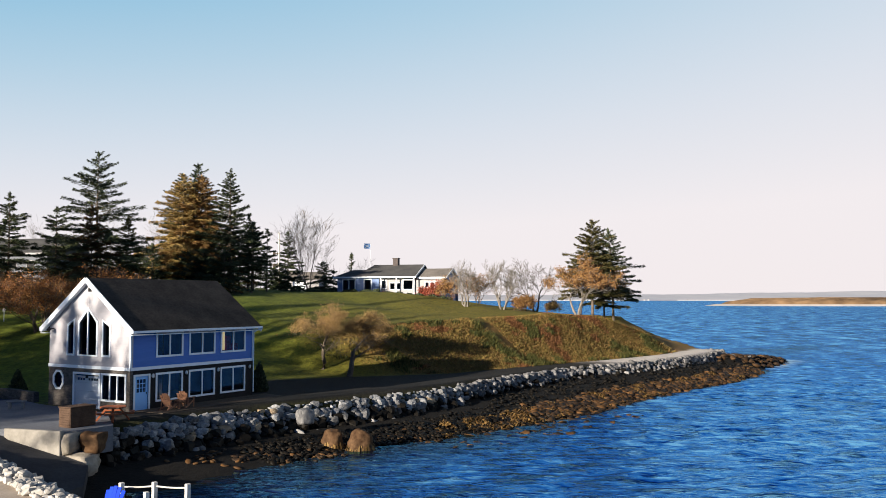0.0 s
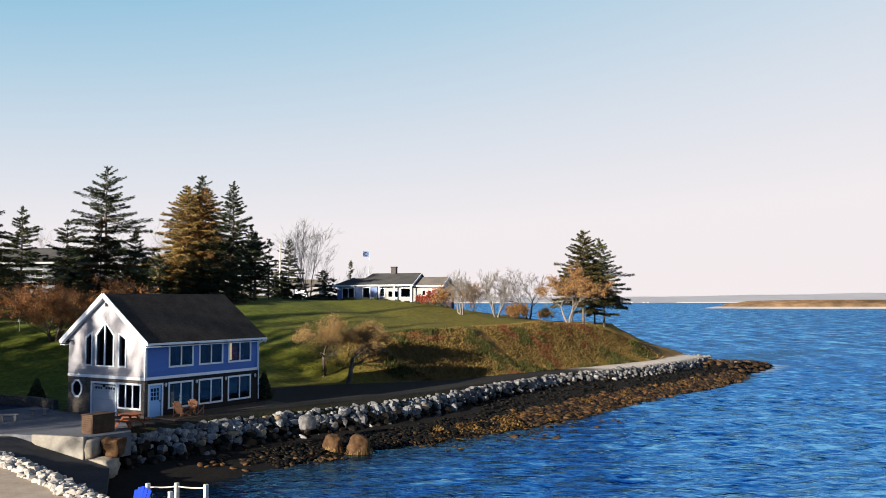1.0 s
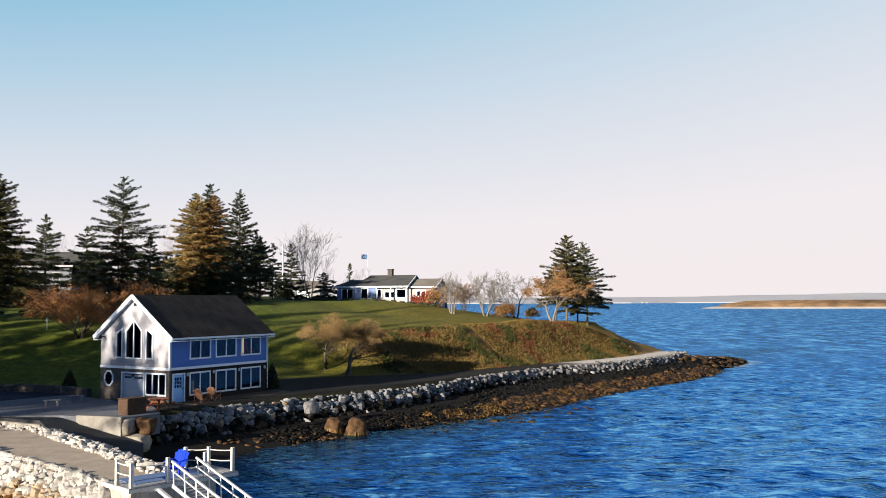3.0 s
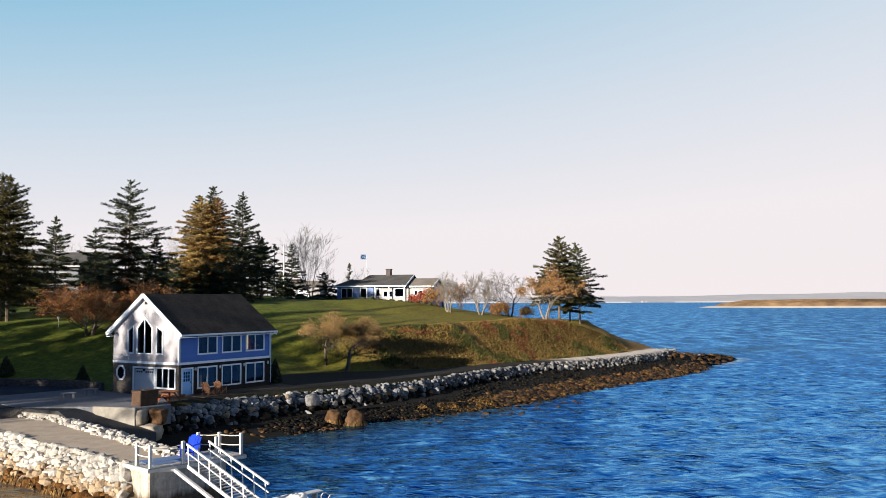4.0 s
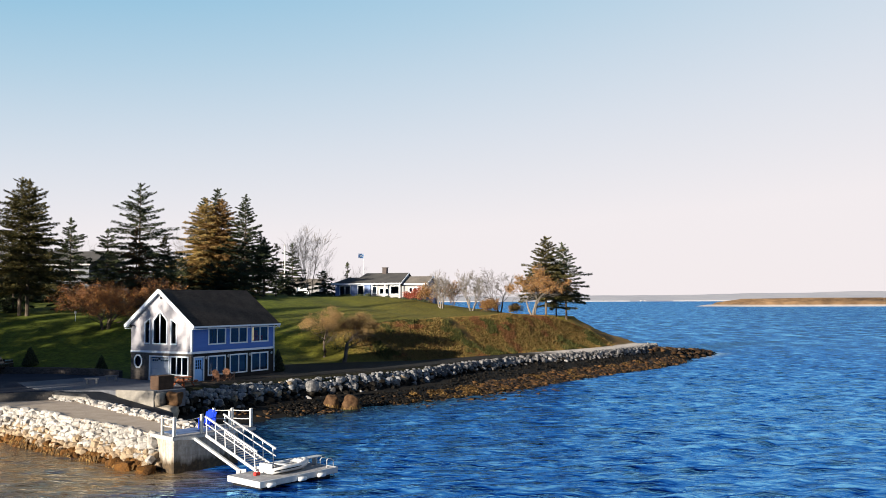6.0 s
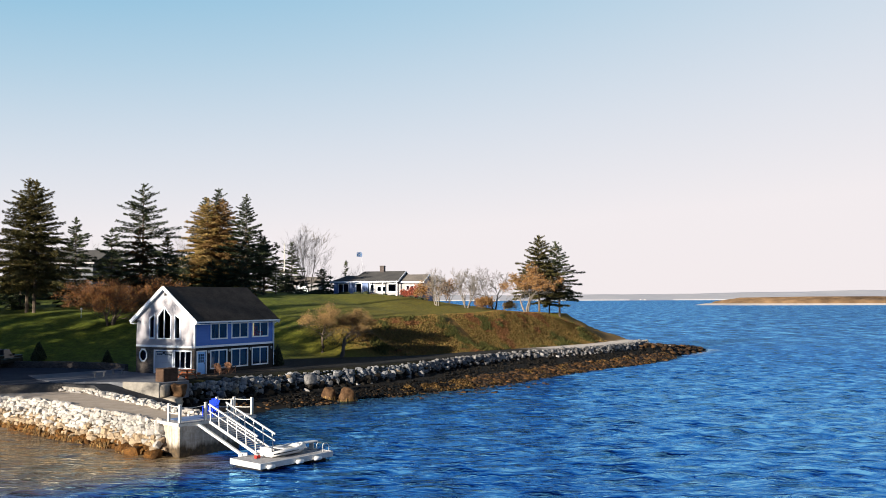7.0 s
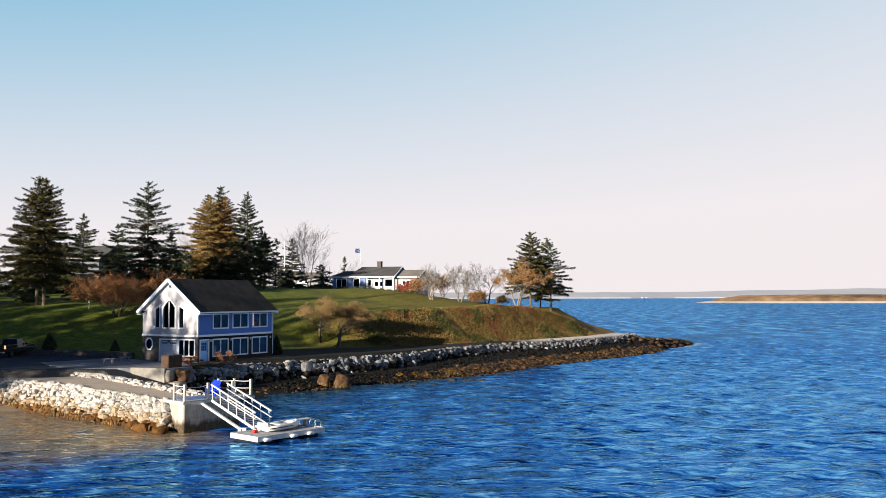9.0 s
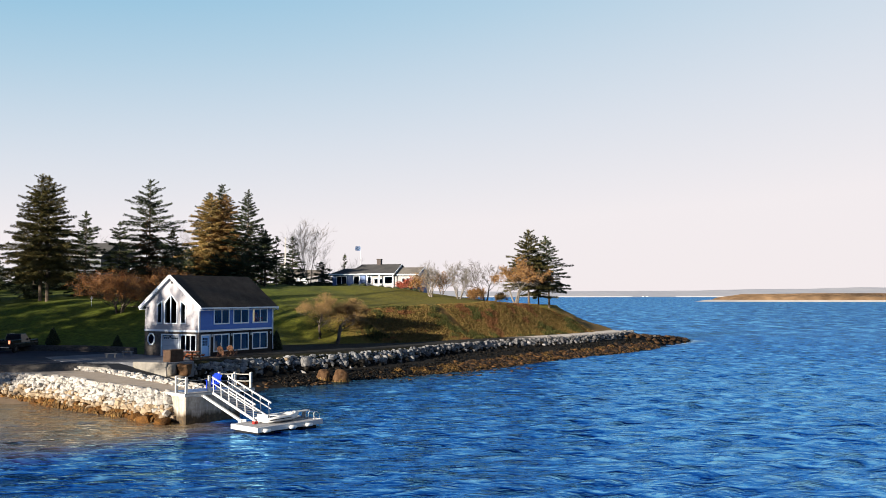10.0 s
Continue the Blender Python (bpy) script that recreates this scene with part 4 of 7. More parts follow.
bare_tree(16.3, 106.5, 8.0, 1.0, 20, pale_bark, "round autumn tree with pale limbs and russet top leaves", brown_leaf, 14000, 3, top_leaf=0.45, leaf_size=0.08, wide=1.25)
bare_tree(-10.5, 77.7, 5.9, 1.35, 21, bark, "low spreading apple tree with a few dry tan leaves", tan_leaf, 20000, 1, "apple trees on the slope", wide=1.5, leaf_size=0.035, trunk=0.028, top_leaf=0.55, depth=7, low=0.3)
bare_tree(-8.0, 75.4, 5.6, 1.35, 22, bark, "low spreading apple tree with a few dry tan leaves", tan_leaf, 20000, 1, "apple trees on the slope", wide=1.5, leaf_size=0.04, trunk=0.028, top_leaf=0.55, depth=7, low=0.3)
bare_tree(-35.6, 78, 5.6, 1.25, 23, bark, "wide multi-stemmed tree with dense russet brown leaves", rust_leaf, 38000, 5, wide=1.4, leaf_size=0.045, top_leaf=0.3, depth=6)
bare_tree(-19.8, 130, 12.6, 0.5, 24, pale_bark, "tall bare grey birch with upright limbs", None, 0, 4, low=0.35, trunk=0.011, twig=0.014)
bare_tree(2.9, 110, 6.0, 0.75, 25, pale_bark, "bare pale multi-stemmed shrub tree on the lawn", None, 0, 4)
bare_tree(7.4, 110, 6.4, 0.6, 26, pale_bark, "bare pale multi-stemmed shrub tree on the lawn", None, 0, 4)
bare_tree(11.8, 113, 7.2, 0.9, 27, grey_bark, "bare spreading grey tree at the bank's edge", None, 0, 2)

under = np.random.RandomState(77)
for i in range(22):
    ux = -80 + i * 2.6 + under.uniform(-1, 1)
    uy = 112 + under.uniform(-4, 6)
    if ux > -26 or -56 < ux < -47:
        continue
    spruce(ux, uy, ground_z(ux, uy) + under.uniform(4.5, 7.0), under.uniform(2.4, 3.2), 200 + i, needle, "low dense dark spruce in the shaded tree belt", 0.03, "spruces in the tree belt", thin=0.6)
for i in range(9):
    ux, uy = -37 + 1.6 * i + under.uniform(-0.5, 0.5), 138 + under.uniform(-3, 3)
    spruce(ux, uy, ground_z(ux, uy) + under.uniform(2.5, 4.5), 1.8, 250 + i, needle, "low dark spruce in the thicket behind the trunks", 0.02, "spruces in the tree belt", thin=0.6)
# trees out of view, placed sunward to cast the shade on yard and lawn
SHADE_TREES = [(42, -5.5, 9.8, 1.5, 0.25, 0.55), (46, -8.5, 19.5, 1.5, 0.16, 0.6), (45, -11, 12.5, 1.7, 0.35, 0.45), (44, -15.5, 22.5, 2.9, 0.4, 0.15), (43, -18.6, 25.5, 3.0, 0.4, 0.1), (45, -21.8, 28, 3.0, 0.4, 0.1), (50, -27, 28, 2.8, 0.4, 0.1), (60, -12.7, 19.0, 1.6, 0.45, 0.5)]
SHADE_TREES += [(46 + 5 * (i % 2), -25 - 4.6 * i, 27 + 3 * ((i * 7) % 3), 2.5, 0.34, 0.1) for i in range(8)]
SHADE_TREES += [(58, -18 - 6.5 * i, 24 + 2 * (i % 3), 2.6, 0.28, 0.1) for i in range(6)]
SHADE_TREES += [(51, -19 - 3.0 * i, 19.0 + 1.5 * ((i * 5) % 3), 3.6, 0.32, 0.03) for i in range(15)]
for i, (far_, off_, uh, ur, dens, trunk_) in enumerate(SHADE_TREES):
    # away from the ramp wall towards the sun by far_, and off_ to the side
    ux, uy = -21 - 0.682 * far_ + 0.731 * off_, 44.5 - 0.731 * far_ - 0.682 * off_
    spruce(ux, uy, ground_z(ux, uy) + uh, ur, 300 + i, needle, "dark green spruce out of view, placed to shade yard and lawn", trunk_, "spruces in the grove", thin=dens)

# unseen bare trees added to thin the sun on the gable
for i, (far_, off_, uh) in enumerate(((40, -7.2, 21), (43, -10.4, 20), (38, -12.8, 17), (45, -5.0, 18))):
    bare_tree(-21 - 0.682 * far_ + 0.731 * off_, 44.5 - 0.731 * far_ - 0.682 * off_, uh, 0.75, 340 + i, grey_bark, "bare tree out of view, placed to dapple the gable", tan_leaf, 3600, 2, "bare trees in the grove", low=0.3, depth=5, twig=0.026, leaf_size=0.14, top_leaf=0.3, wide=0.8)
for i, (ux, uy, uh, ur) in enumerate(((-63, 92, 9, 2.8), (-68, 100, 13, 3.4), (-52, 90, 8, 2.4), (-72, 92, 12, 3.2), (-60, 85, 8, 2.6))):
    spruce(ux, uy, ground_z(ux, uy) + uh, ur, 400 + i, needle if i % 3 else pine_needle, "dark spruce at the edge of the lawn", 0.06, "spruces in the tree belt")
for i, (ux, uy, uh) in enumerate(((-70, 135, 11), (-62, 140, 12), (-52, 138, 12), (-46, 142, 13), (-38, 135, 11), (-14.5, 140, 7.5), (-17, 146, 9), (-12.2, 150, 7.5))):
    bare_tree(ux, uy, uh, 0.6, 420 + i, grey_bark, "bare grey tree standing behind the spruces", None, 0, 2, "bare trees behind the belt", low=0.35, trunk=0.010, depth=5)
bare_tree(-31.5, 84, 5.0, 1.1, 440, grey_bark, "brown-leaved shrub tree behind the boathouse", rust_leaf, 3500, 4, top_leaf=0.3)
bare_tree(-62, 78, 6.5, 1.0, 441, grey_bark, "russet shrub tree at the lawn's edge", rust_leaf, 5000, 4, top_leaf=0.3)


def cone_bush(x, y, h, rad, seed, label, group):
    """A clipped-looking dense evergreen cone of many small sprays."""
    r = np.random.RandomState(seed)
    ob = thing("shrub", (x, y, ground_z(x, y) - 0.05), 0, label, "shrub", group)
    m = int(3800 * h * rad / 2.4)
    k = 1 - np.sqrt(r.uniform(0, 1, m))
    a = r.uniform(0, 6.28, m)
    q = rad * (1 - k) ** 0.8 * np.minimum(1, 0.7 + 3 * k) * r.uniform(0.6, 1.08, m)
    p = np.stack([np.cos(a) * q, np.sin(a) * q, k * h + 0.05], 1)
    d = np.stack([np.cos(a) * 0.5, np.sin(a) * 0.5, np.full(m, 0.8)], 1) + r.normal(0, 0.35, (m, 3))
    d /= np.linalg.norm(d, axis=1)[:, None]
    e = np.cross(d, r.normal(0, 1, (m, 3)))
    e /= np.linalg.norm(e, axis=1)[:, None]
    s = r.uniform(0.05, 0.12, (m, 1))
    acc = Acc()
    acc.quads(np.stack([p - d * s, p + e * s * 0.5, p + d * s * 1.3, p - e * s * 0.5], 1))
    part("crown", acc, needle, ob)
    acc = Acc()
    acc.tube([(0, 0, -0.1), (0, 0, h * 0.8)], [0.06, 0.02], 6)
    part("trunk", acc, bark, ob)


cone_bush(-13.1, 63.2, 2.1, 0.7, 450, "small conical dark evergreen beside the boathouse", "small conical evergreens")
cone_bush(-30.2, 63.0, 1.6, 0.65, 451, "small conical dark evergreen on the lawn", "small conical evergreens")
cone_bush(-38.5, 66.0, 1.9, 0.8, 452, "small conical dark evergreen on the lawn", "small conical evergreens")
for i, (ux, uy, uh, m, ml) in enumerate(((-0.6, 119.5, 3.0, red_leaf, "red"), (0.9, 117.5, 3.4, brown_leaf, "russet"), (4.6, 116, 4.2, brown_leaf, "russet"), (9.6, 110.5, 2.0, brown_leaf, "russet"), (10.6, 111.5, 2.2, brown_leaf, "russet"), (-2.2, 121.0, 2.0, red_leaf, "red"), (14.6, 118, 1.8, tan_leaf, "tan"))):
    bare_tree(ux, uy, uh, 1.0, 460 + i, grey_bark, f"low {ml} autumn bush at the lawn's edge", m, 2600, 5, "autumn bushes", "shrub", top_leaf=0.1, depth=4, low=0.4, trunk=0.012)
for i, (ux, uy, uh, ur) in enumerate(((-17.5, 128.5, 4.2, 1.8), (-16.2, 130, 3.4, 1.5), (-22, 133, 3.2, 1.6))):
    spruce(ux, uy, ground_z(ux, uy) + uh, ur, 480 + i, needle, "low round dark evergreen beside the cottage", 0.02, "evergreens by the cottage", thin=1.4)
spruce(-15.4, 148, 16.8, 1.0, 490, needle, "thin ragged young spruce behind the cottage", 0.35, thin=0.5)


def low_bush(x, y, h, rad, seed, material, label, group):
    """A low dome of many small leaves on short stems."""
    r = np.random.RandomState(seed)
    ob = thing("shrub", (x, y, ground_z(x, y) - 0.05), 0, label, "shrub", group)
    m = int(900 * rad)
    a, u, q = r.uniform(0, 6.28, m), r.uniform(0, 1, m), r.uniform(0.6, 1.1, m)
    wob_ = 1 + 0.25 * np.sin(3 * a + seed)
    p = np.stack([np.cos(a) * np.sqrt(1 - u * u) * rad * q * wob_, np.sin(a) * np.sqrt(1 - u * u) * rad * q * wob_, u * h * q], 1)
    d, e = r.normal(0, 1, (m, 3)), r.normal(0, 1, (m, 3))
    d /= np.linalg.norm(d, axis=1)[:, None]
    e = np.cross(d, e)
    e /= np.linalg.norm(e, axis=1)[:, None]
    s = r.uniform(0.05, 0.12, (m, 1))
    acc = Acc()
    acc.quads(np.stack([p - d * s, p + e * s * 0.7, p + d * s, p - e * s * 0.7], 1))
    part("leaves", acc, material, ob)
    acc = Acc()
    for k in range(5):
        t = 6.28 * k / 5 + seed
        acc.tube([(0, 0, 0), (math.cos(t) * rad * 0.6, math.sin(t) * rad * 0.6, h * 0.75)], [0.03, 0.012], 4)
    part("stems", acc, bark, ob)


r = np.random.RandomState(91)
# row of dark plants imitates the band of shadow below the cottage
for i in range(17):
    t = i / 16
    low_bush(-22 + 23 * t + r.uniform(-0.4, 0.4), 124.2 - 6.2 * t + r.uniform(-0.3, 0.3), r.uniform(0.25, 0.5), r.uniform(0.5, 0.9), 700 + i, needle, "low dark plant standing in for the shadow band below the cottage", "hedge plants below the cottage")
for i in range(12):
    t = i / 11
    low_bush(-8.5 + 8.6 * t, 124.7 - 2.7 * t + r.uniform(-0.2, 0.2), r.uniform(0.4, 0.9), r.uniform(0.5, 0.9), 730 + i, red_leaf if i % 4 == 0 else brown_leaf, "rusty autumn shrub at the cottage's foot", "shrubs at the cottage's foot")
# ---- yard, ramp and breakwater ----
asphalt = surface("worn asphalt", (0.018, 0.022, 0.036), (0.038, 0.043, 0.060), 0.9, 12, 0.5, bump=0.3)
concrete = surface("weathered pale concrete", (0.20, 0.185, 0.16), (0.30, 0.28, 0.25), 0.85, 5, 0.8, bump=0.2)
grey_conc = surface("grey concrete slab", (0.100, 0.106, 0.122), (0.165, 0.174, 0.195), 0.9, 6, 0.6, bump=0.2)
stained_conc, n, l, b = nodes_of("concrete stained by the tide")
grain_ = tex(n, l, "ShaderNodeTexNoise", 5, 4, 0.6)
streak_ = tex(n, l, "ShaderNodeTexNoise", 1.6, 3, 0.6, stretch=(1, 1, 0.25))
where, up_, tide = n.new("ShaderNodeTexCoord"), n.new("ShaderNodeSeparateXYZ"), n.new("ShaderNodeMath")
l.new(where.outputs["Object"], up_.inputs[0])
tide.operation = "MULTIPLY_ADD"
l.new(streak_.outputs[0], tide.inputs[0])
tide.inputs[1].default_value = 1.5
l.new(up_.outputs["Z"], tide.inputs[2])
dry_c = ramp(n, l, grain_.outputs[0], [(0.3, (0.30, 0.265, 0.22)), (0.7, (0.48, 0.435, 0.38))]).outputs[0]
wet_c = ramp(n, l, grain_.outputs[0], [(0.3, (0.025, 0.018, 0.010)), (0.7, (0.10, 0.065, 0.03))]).outputs[0]
tide_f = ramp(n, l, tide.outputs[0], [(0.0, (0, 0, 0)), (1.0, (1, 1, 1))])
tide_f.color_ramp.elements[0].position, tide_f.color_ramp.elements[1].position = 0.75, 1.0
half_ = n.new("ShaderNodeMath")
half_.operation = "MULTIPLY"
half_.inputs[1].default_value = 0.62
l.new(tide.outputs[0], half_.inputs[0])
l.new(half_.outputs[0], tide_f.inputs["Fac"])
drip_ = tex(n, l, "ShaderNodeTexNoise", 2.6, 3, 0.65, stretch=(1, 1, 0.10))
drip_f = ramp(n, l, drip_.outputs[0], [(0.40, (0.30, 0.27, 0.22)), (0.58, (1, 1, 1))]).outputs[0]
l.new(mixed(n, l, 0.45, mixed(n, l, tide_f.outputs[0], wet_c, dry_c), drip_f, "MULTIPLY"), b.inputs["Base Color"])
b.inputs["Roughness"].default_value = 0.85
bumped(n, l, b, grain_.outputs[0], 0.4, 0.02)
gravel = surface("packed pale gravel", (0.30, 0.245, 0.19), (0.46, 0.385, 0.31), 0.95, 10, 1.0, bump=0.4)
deck_wood = surface("weathered deck boards", (0.045, 0.034, 0.026), (0.10, 0.078, 0.060), 0.85, 8, 1.5, bump=0.3, vary=0.15, stretch=(0.3, 2, 2))
acc = Acc()
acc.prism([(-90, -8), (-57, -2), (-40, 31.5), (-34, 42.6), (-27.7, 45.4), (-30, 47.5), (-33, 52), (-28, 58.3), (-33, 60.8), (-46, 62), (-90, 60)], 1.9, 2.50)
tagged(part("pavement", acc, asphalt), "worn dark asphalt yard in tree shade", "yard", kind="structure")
acc = Acc()
acc.prism([(-27.7, 45.4), (-23.3, 45.35), (-18.8, 43.9), (-17.2, 46.4), (-19.4, 51.3), (-25.2, 55.6), (-28, 58.3), (-33, 52), (-30, 47.5)], 1.2, 2.53)
tagged(part("pavement", acc, grey_conc), "grey concrete terrace in front of the boathouse", "terrace", kind="structure")
acc = Acc()
a, b_ = Vector((-22.0, 44.78, 0)), Vector((-18.75, 43.8, 0))
sd = (b_ - a).normalized().cross(Vector((0, 0, 1))) * 0.14
acc.add([a + sd + Vector((0, 0, 2.2)), b_ + sd + Vector((0, 0, 0.3)), b_ + sd + Vector((0, 0, 2.62)), a + sd + Vector((0, 0, 2.62)),
         a - sd + Vector((0, 0, 2.2)), b_ - sd + Vector((0, 0, 0.3)), b_ - sd + Vector((0, 0, 2.62)), a - sd + Vector((0, 0, 2.62))],
        [(0, 1, 2, 3), (7, 6, 5, 4), (3, 2, 6, 7), (1, 0, 4, 5), (2, 1, 5, 6), (0, 3, 7, 4)])
tagged(part("ramp_wall", acc, concrete, bevel=0.03), "sunlit cream concrete wall beside the boat ramp", "wall", kind="structure")
ramp_z = lambda x, y: 2.44 - 0.235 * ((x + 22.8) * 0.93 - (y - 45.0) * 0.37)  # noqa: E731
acc = Acc()
line = [(-27.6, 45.3), (-23.4, 45.2), (-18.7, 43.8), (-17.2, 43.2), (-16.3, 40.5), (-17.0, 38.4), (-19.3, 38.4), (-23.9, 43.6)]
acc.add([(x, y, min(ramp_z(x, y), 2.44)) for x, y in line] + [(x, y, -1.0) for x, y in line], [tuple(range(8))[::-1]] + [(i, (i + 1) % 8, (i + 1) % 8 + 8, i + 8) for i in range(8)])
# the ramp's shade is put into this dark concrete colour
tagged(part("boat_ramp", acc, surface("shaded dark concrete", (0.026, 0.027, 0.030), (0.055, 0.056, 0.060), 0.8, 6, 0.6, bump=0.2)), "grey concrete boat ramp sloping into the cove", "boat ramp", kind="structure")
acc = Acc()
acc.bar((-27.9, 45.55, 2.0), (-23.6, 43.35, 1.95), 0.35, 0.55)
tagged(part("kerb", acc, concrete, bevel=0.04), "low cream concrete kerb at the ramp's edge", "kerb", kind="structure")

FRONT = [(-11.9, 25.6), (-13.4, 27.2), (-19.3, 32.9), (-25.9, 38.7), (-32.0, 42.0), (-38.5, 44.0)]   # top edge that faces the sea
REAR = [(-11.2, 29.0), (-15.6, 34.1), (-19.0, 38.0), (-23.9, 43.6), (-27.6, 45.5), (-36.5, 47.2)]
acc = Acc()
acc.prism([(-12.3, 27.0)] + REAR + FRONT[::-1][:-2] + [FRONT[1]], -1, 1.86)
tagged(part("breakwater", acc, gravel), "stone breakwater with a packed gravel top", "breakwater", kind="structure")
breakwater = bpy.data.objects["breakwater"]


def rocks_of(seed, number=18, sides=34):
    """A few rounded boulder meshes to share between many stones."""
    out = []
    r = np.random.RandomState(seed)
    for i in range(number):
        bm = bmesh.new()
        pts = r.normal(0, 1, (sides, 3))
        pts /= np.linalg.norm(pts, axis=1)[:, None]
        pts = np.sign(pts) * np.abs(pts) ** 0.66
        pts *= r.uniform(0.82, 1.0, (sides, 1)) * np.array([1.0, r.uniform(0.7, 0.95), r.uniform(0.6, 0.8)])
        for p in pts:
            bm.verts.new(p)
        res = bmesh.ops.convex_hull(bm, input=bm.verts)
        bmesh.ops.delete(bm, geom=[g for g in {*res["geom_interior"], *res["geom_unused"]} if isinstance(g, bmesh.types.BMVert)], context="VERTS")
        me = bpy.data.meshes.new("stone")
        bm.to_mesh(me)
        bm.free()
        out.append(me)
    return out


def with_material(meshes, material):
    out = []
    for me in meshes:
        me = me.copy()
        me.materials.append(material)
        out.append(me)
    return out


pale_rock = surface("pale grey granite", (0.065, 0.070, 0.080), (0.28, 0.278, 0.275), 0.85, 5, 1.2, bump=0.5, depth=0.05, vary=0.45)
cream_rock = surface("bleached cream stone", (0.215, 0.20, 0.182), (0.40, 0.38, 0.352), 0.85, 5, 1.2, bump=0.5, depth=0.05, vary=0.2)
tan_rock = surface("tan stone", (0.17, 0.125, 0.080), (0.34, 0.262, 0.178), 0.85, 5, 1.2, bump=0.5, depth=0.05, vary=0.25)
weed_rock = surface("rock covered with rusty rockweed", (0.022, 0.011, 0.005), (0.155, 0.070, 0.017), 0.75, 6, 1.2, bump=1.0, depth=0.08, vary=0.4)
# wet stone, darkened further for the shade at the wall's foot
dark_rock = surface("wet dark rock", (0.003, 0.0025, 0.002), (0.012, 0.0095, 0.0065), 0.6, 6, 1.2, bump=0.6, depth=0.05, vary=0.3)
weed_leaf = foliage("hanging rusty rockweed", [(0.0, (0.022, 0.012, 0.004)), (0.5, (0.085, 0.046, 0.013)), (1.0, (0.22, 0.130, 0.040))])
boulder_rock = surface("tan boulder stone", (0.036, 0.018, 0.009), (0.115, 0.066, 0.034), 0.85, 5, 1.2, bump=0.6, depth=0.05)
weed_mat = foliage("rusty rockweed on stones", [(0.0, (0.010, 0.006, 0.003)), (0.5, (0.036, 0.018, 0.006)), (1.0, (0.11, 0.052, 0.015))], 0.7)
mixed_rock = surface("mixed grey shore stones", (0.060, 0.061, 0.066), (0.22, 0.212, 0.205), 0.85, 5, 1.2, bump=0.5, depth=0.05, vary=0.4, island=True)
shapes = rocks_of(5)
pale_set, cream_set, tan_set, weed_set, dark_set = (with_material(g, m) for g, m in ((shapes, pale_rock), (shapes, cream_rock), (shapes, tan_rock), (shapes, weed_rock), (shapes, dark_rock)))


def stone(parent, meshes, r, at, size, squash=1.0, name="stone"):
    ob = new(name, meshes[r.randint(len(meshes))])
    ob.matrix_basis = Matrix.LocRotScale(Vector(at), Euler((r.uniform(-0.4, 0.4), r.uniform(-0.4, 0.4), r.uniform(0, 6.28))), Vector((size, size * r.uniform(0.8, 1.0), size * squash * r.uniform(0.8, 1.0))))
    if parent is not None:
        ob.parent = parent
    return ob


stone_cache = {}


def joined_stones(acc, meshes, r, at, size, squash=1.0):
    me = meshes[r.randint(len(meshes))]
    if me.name not in stone_cache:
        stone_cache[me.name] = (np.array([v.co[:] for v in me.vertices]), [tuple(p.vertices) for p in me.polygons])
    m = np.array(Matrix.LocRotScale(Vector(at), Euler((r.uniform(-0.4, 0.4), r.uniform(-0.4, 0.4), r.uniform(0, 6.28))), Vector((size, size * r.uniform(0.8, 1.0), size * squash))))
    co, faces = stone_cache[me.name]
    acc.add(co @ m[:3, :3].T + m[:3, 3], faces)


def walk_line(line, step):
    """Places every step metres along a polyline, with the way ahead."""
    line = [Vector((*p, 0)) for p in line]
    out, left = [], 0.0
    for a, b in zip(line, line[1:]):
        d = (b - a).length
        t = left
        while t < d:
            out.append((a.lerp(b, t / d), (b - a).normalized()))
            t += step
        left = t - d
    return out


# breakwater: courses of bleached stones, tan and weedy towards the water
r = np.random.RandomState(31)
backing = Acc()
foot = []
for p, d in walk_line(FRONT[1:], 1.5):
    side = d.cross(Vector((0, 0, 1))) * -1
    k = float(np.interp(p.x, [-21, -13], [1.0, 0.5]))
    foot.append(((*p.xy, 1.70), (*(p + side * 2.1 * k).xy, -0.35)))
for (a_, b1), (c_, d1_) in zip(foot, foot[1:]):
    backing.add([a_, c_, d1_, b1], [(0, 1, 2, 3)])
part("rubble", backing, tan_rock, breakwater)
far_cream, far_tan, far_weed = Acc(), Acc(), Acc()
for row in range(10):
    out_, z, size = 0.235 * row, 1.76 - 0.205 * row, 0.27
    for p, d in walk_line([(-12.95, 26.75)] + FRONT[1:] if row > 3 else FRONT[1:], size * 1.18):
        side = d.cross(Vector((0, 0, 1))) * -1
        lean_ = float(np.interp(p.x, [-21, -13], [1.0, 0.5]))
        q = p + d * r.uniform(-0.12, 0.12) + side * (out_ * lean_ + r.uniform(-0.07, 0.07) - 0.05)
        u = r.rand()
        kind, rest = (cream_set, far_cream) if row < 4 or (row < 6 and u < 0.5) else ((tan_set, far_tan) if row < 7 or (row < 8 and u < 0.5) else (weed_set, far_weed))
        at, s = (q.x, q.y, z + r.uniform(-0.10, 0.10)), size * r.choice([0.7, 0.85, 1.0, 1.15, 1.4])
        if p.x > -19.0:
            stone(breakwater, kind, r, at, s, 1.0)
        else:
            joined_stones(rest, shapes, r, at, s, 0.9)
for acc_, m_ in ((far_cream, cream_rock), (far_tan, tan_rock), (far_weed, weed_rock)):
    tagged(part("stones", acc_, m_, breakwater), kind="stuff")
hang = []
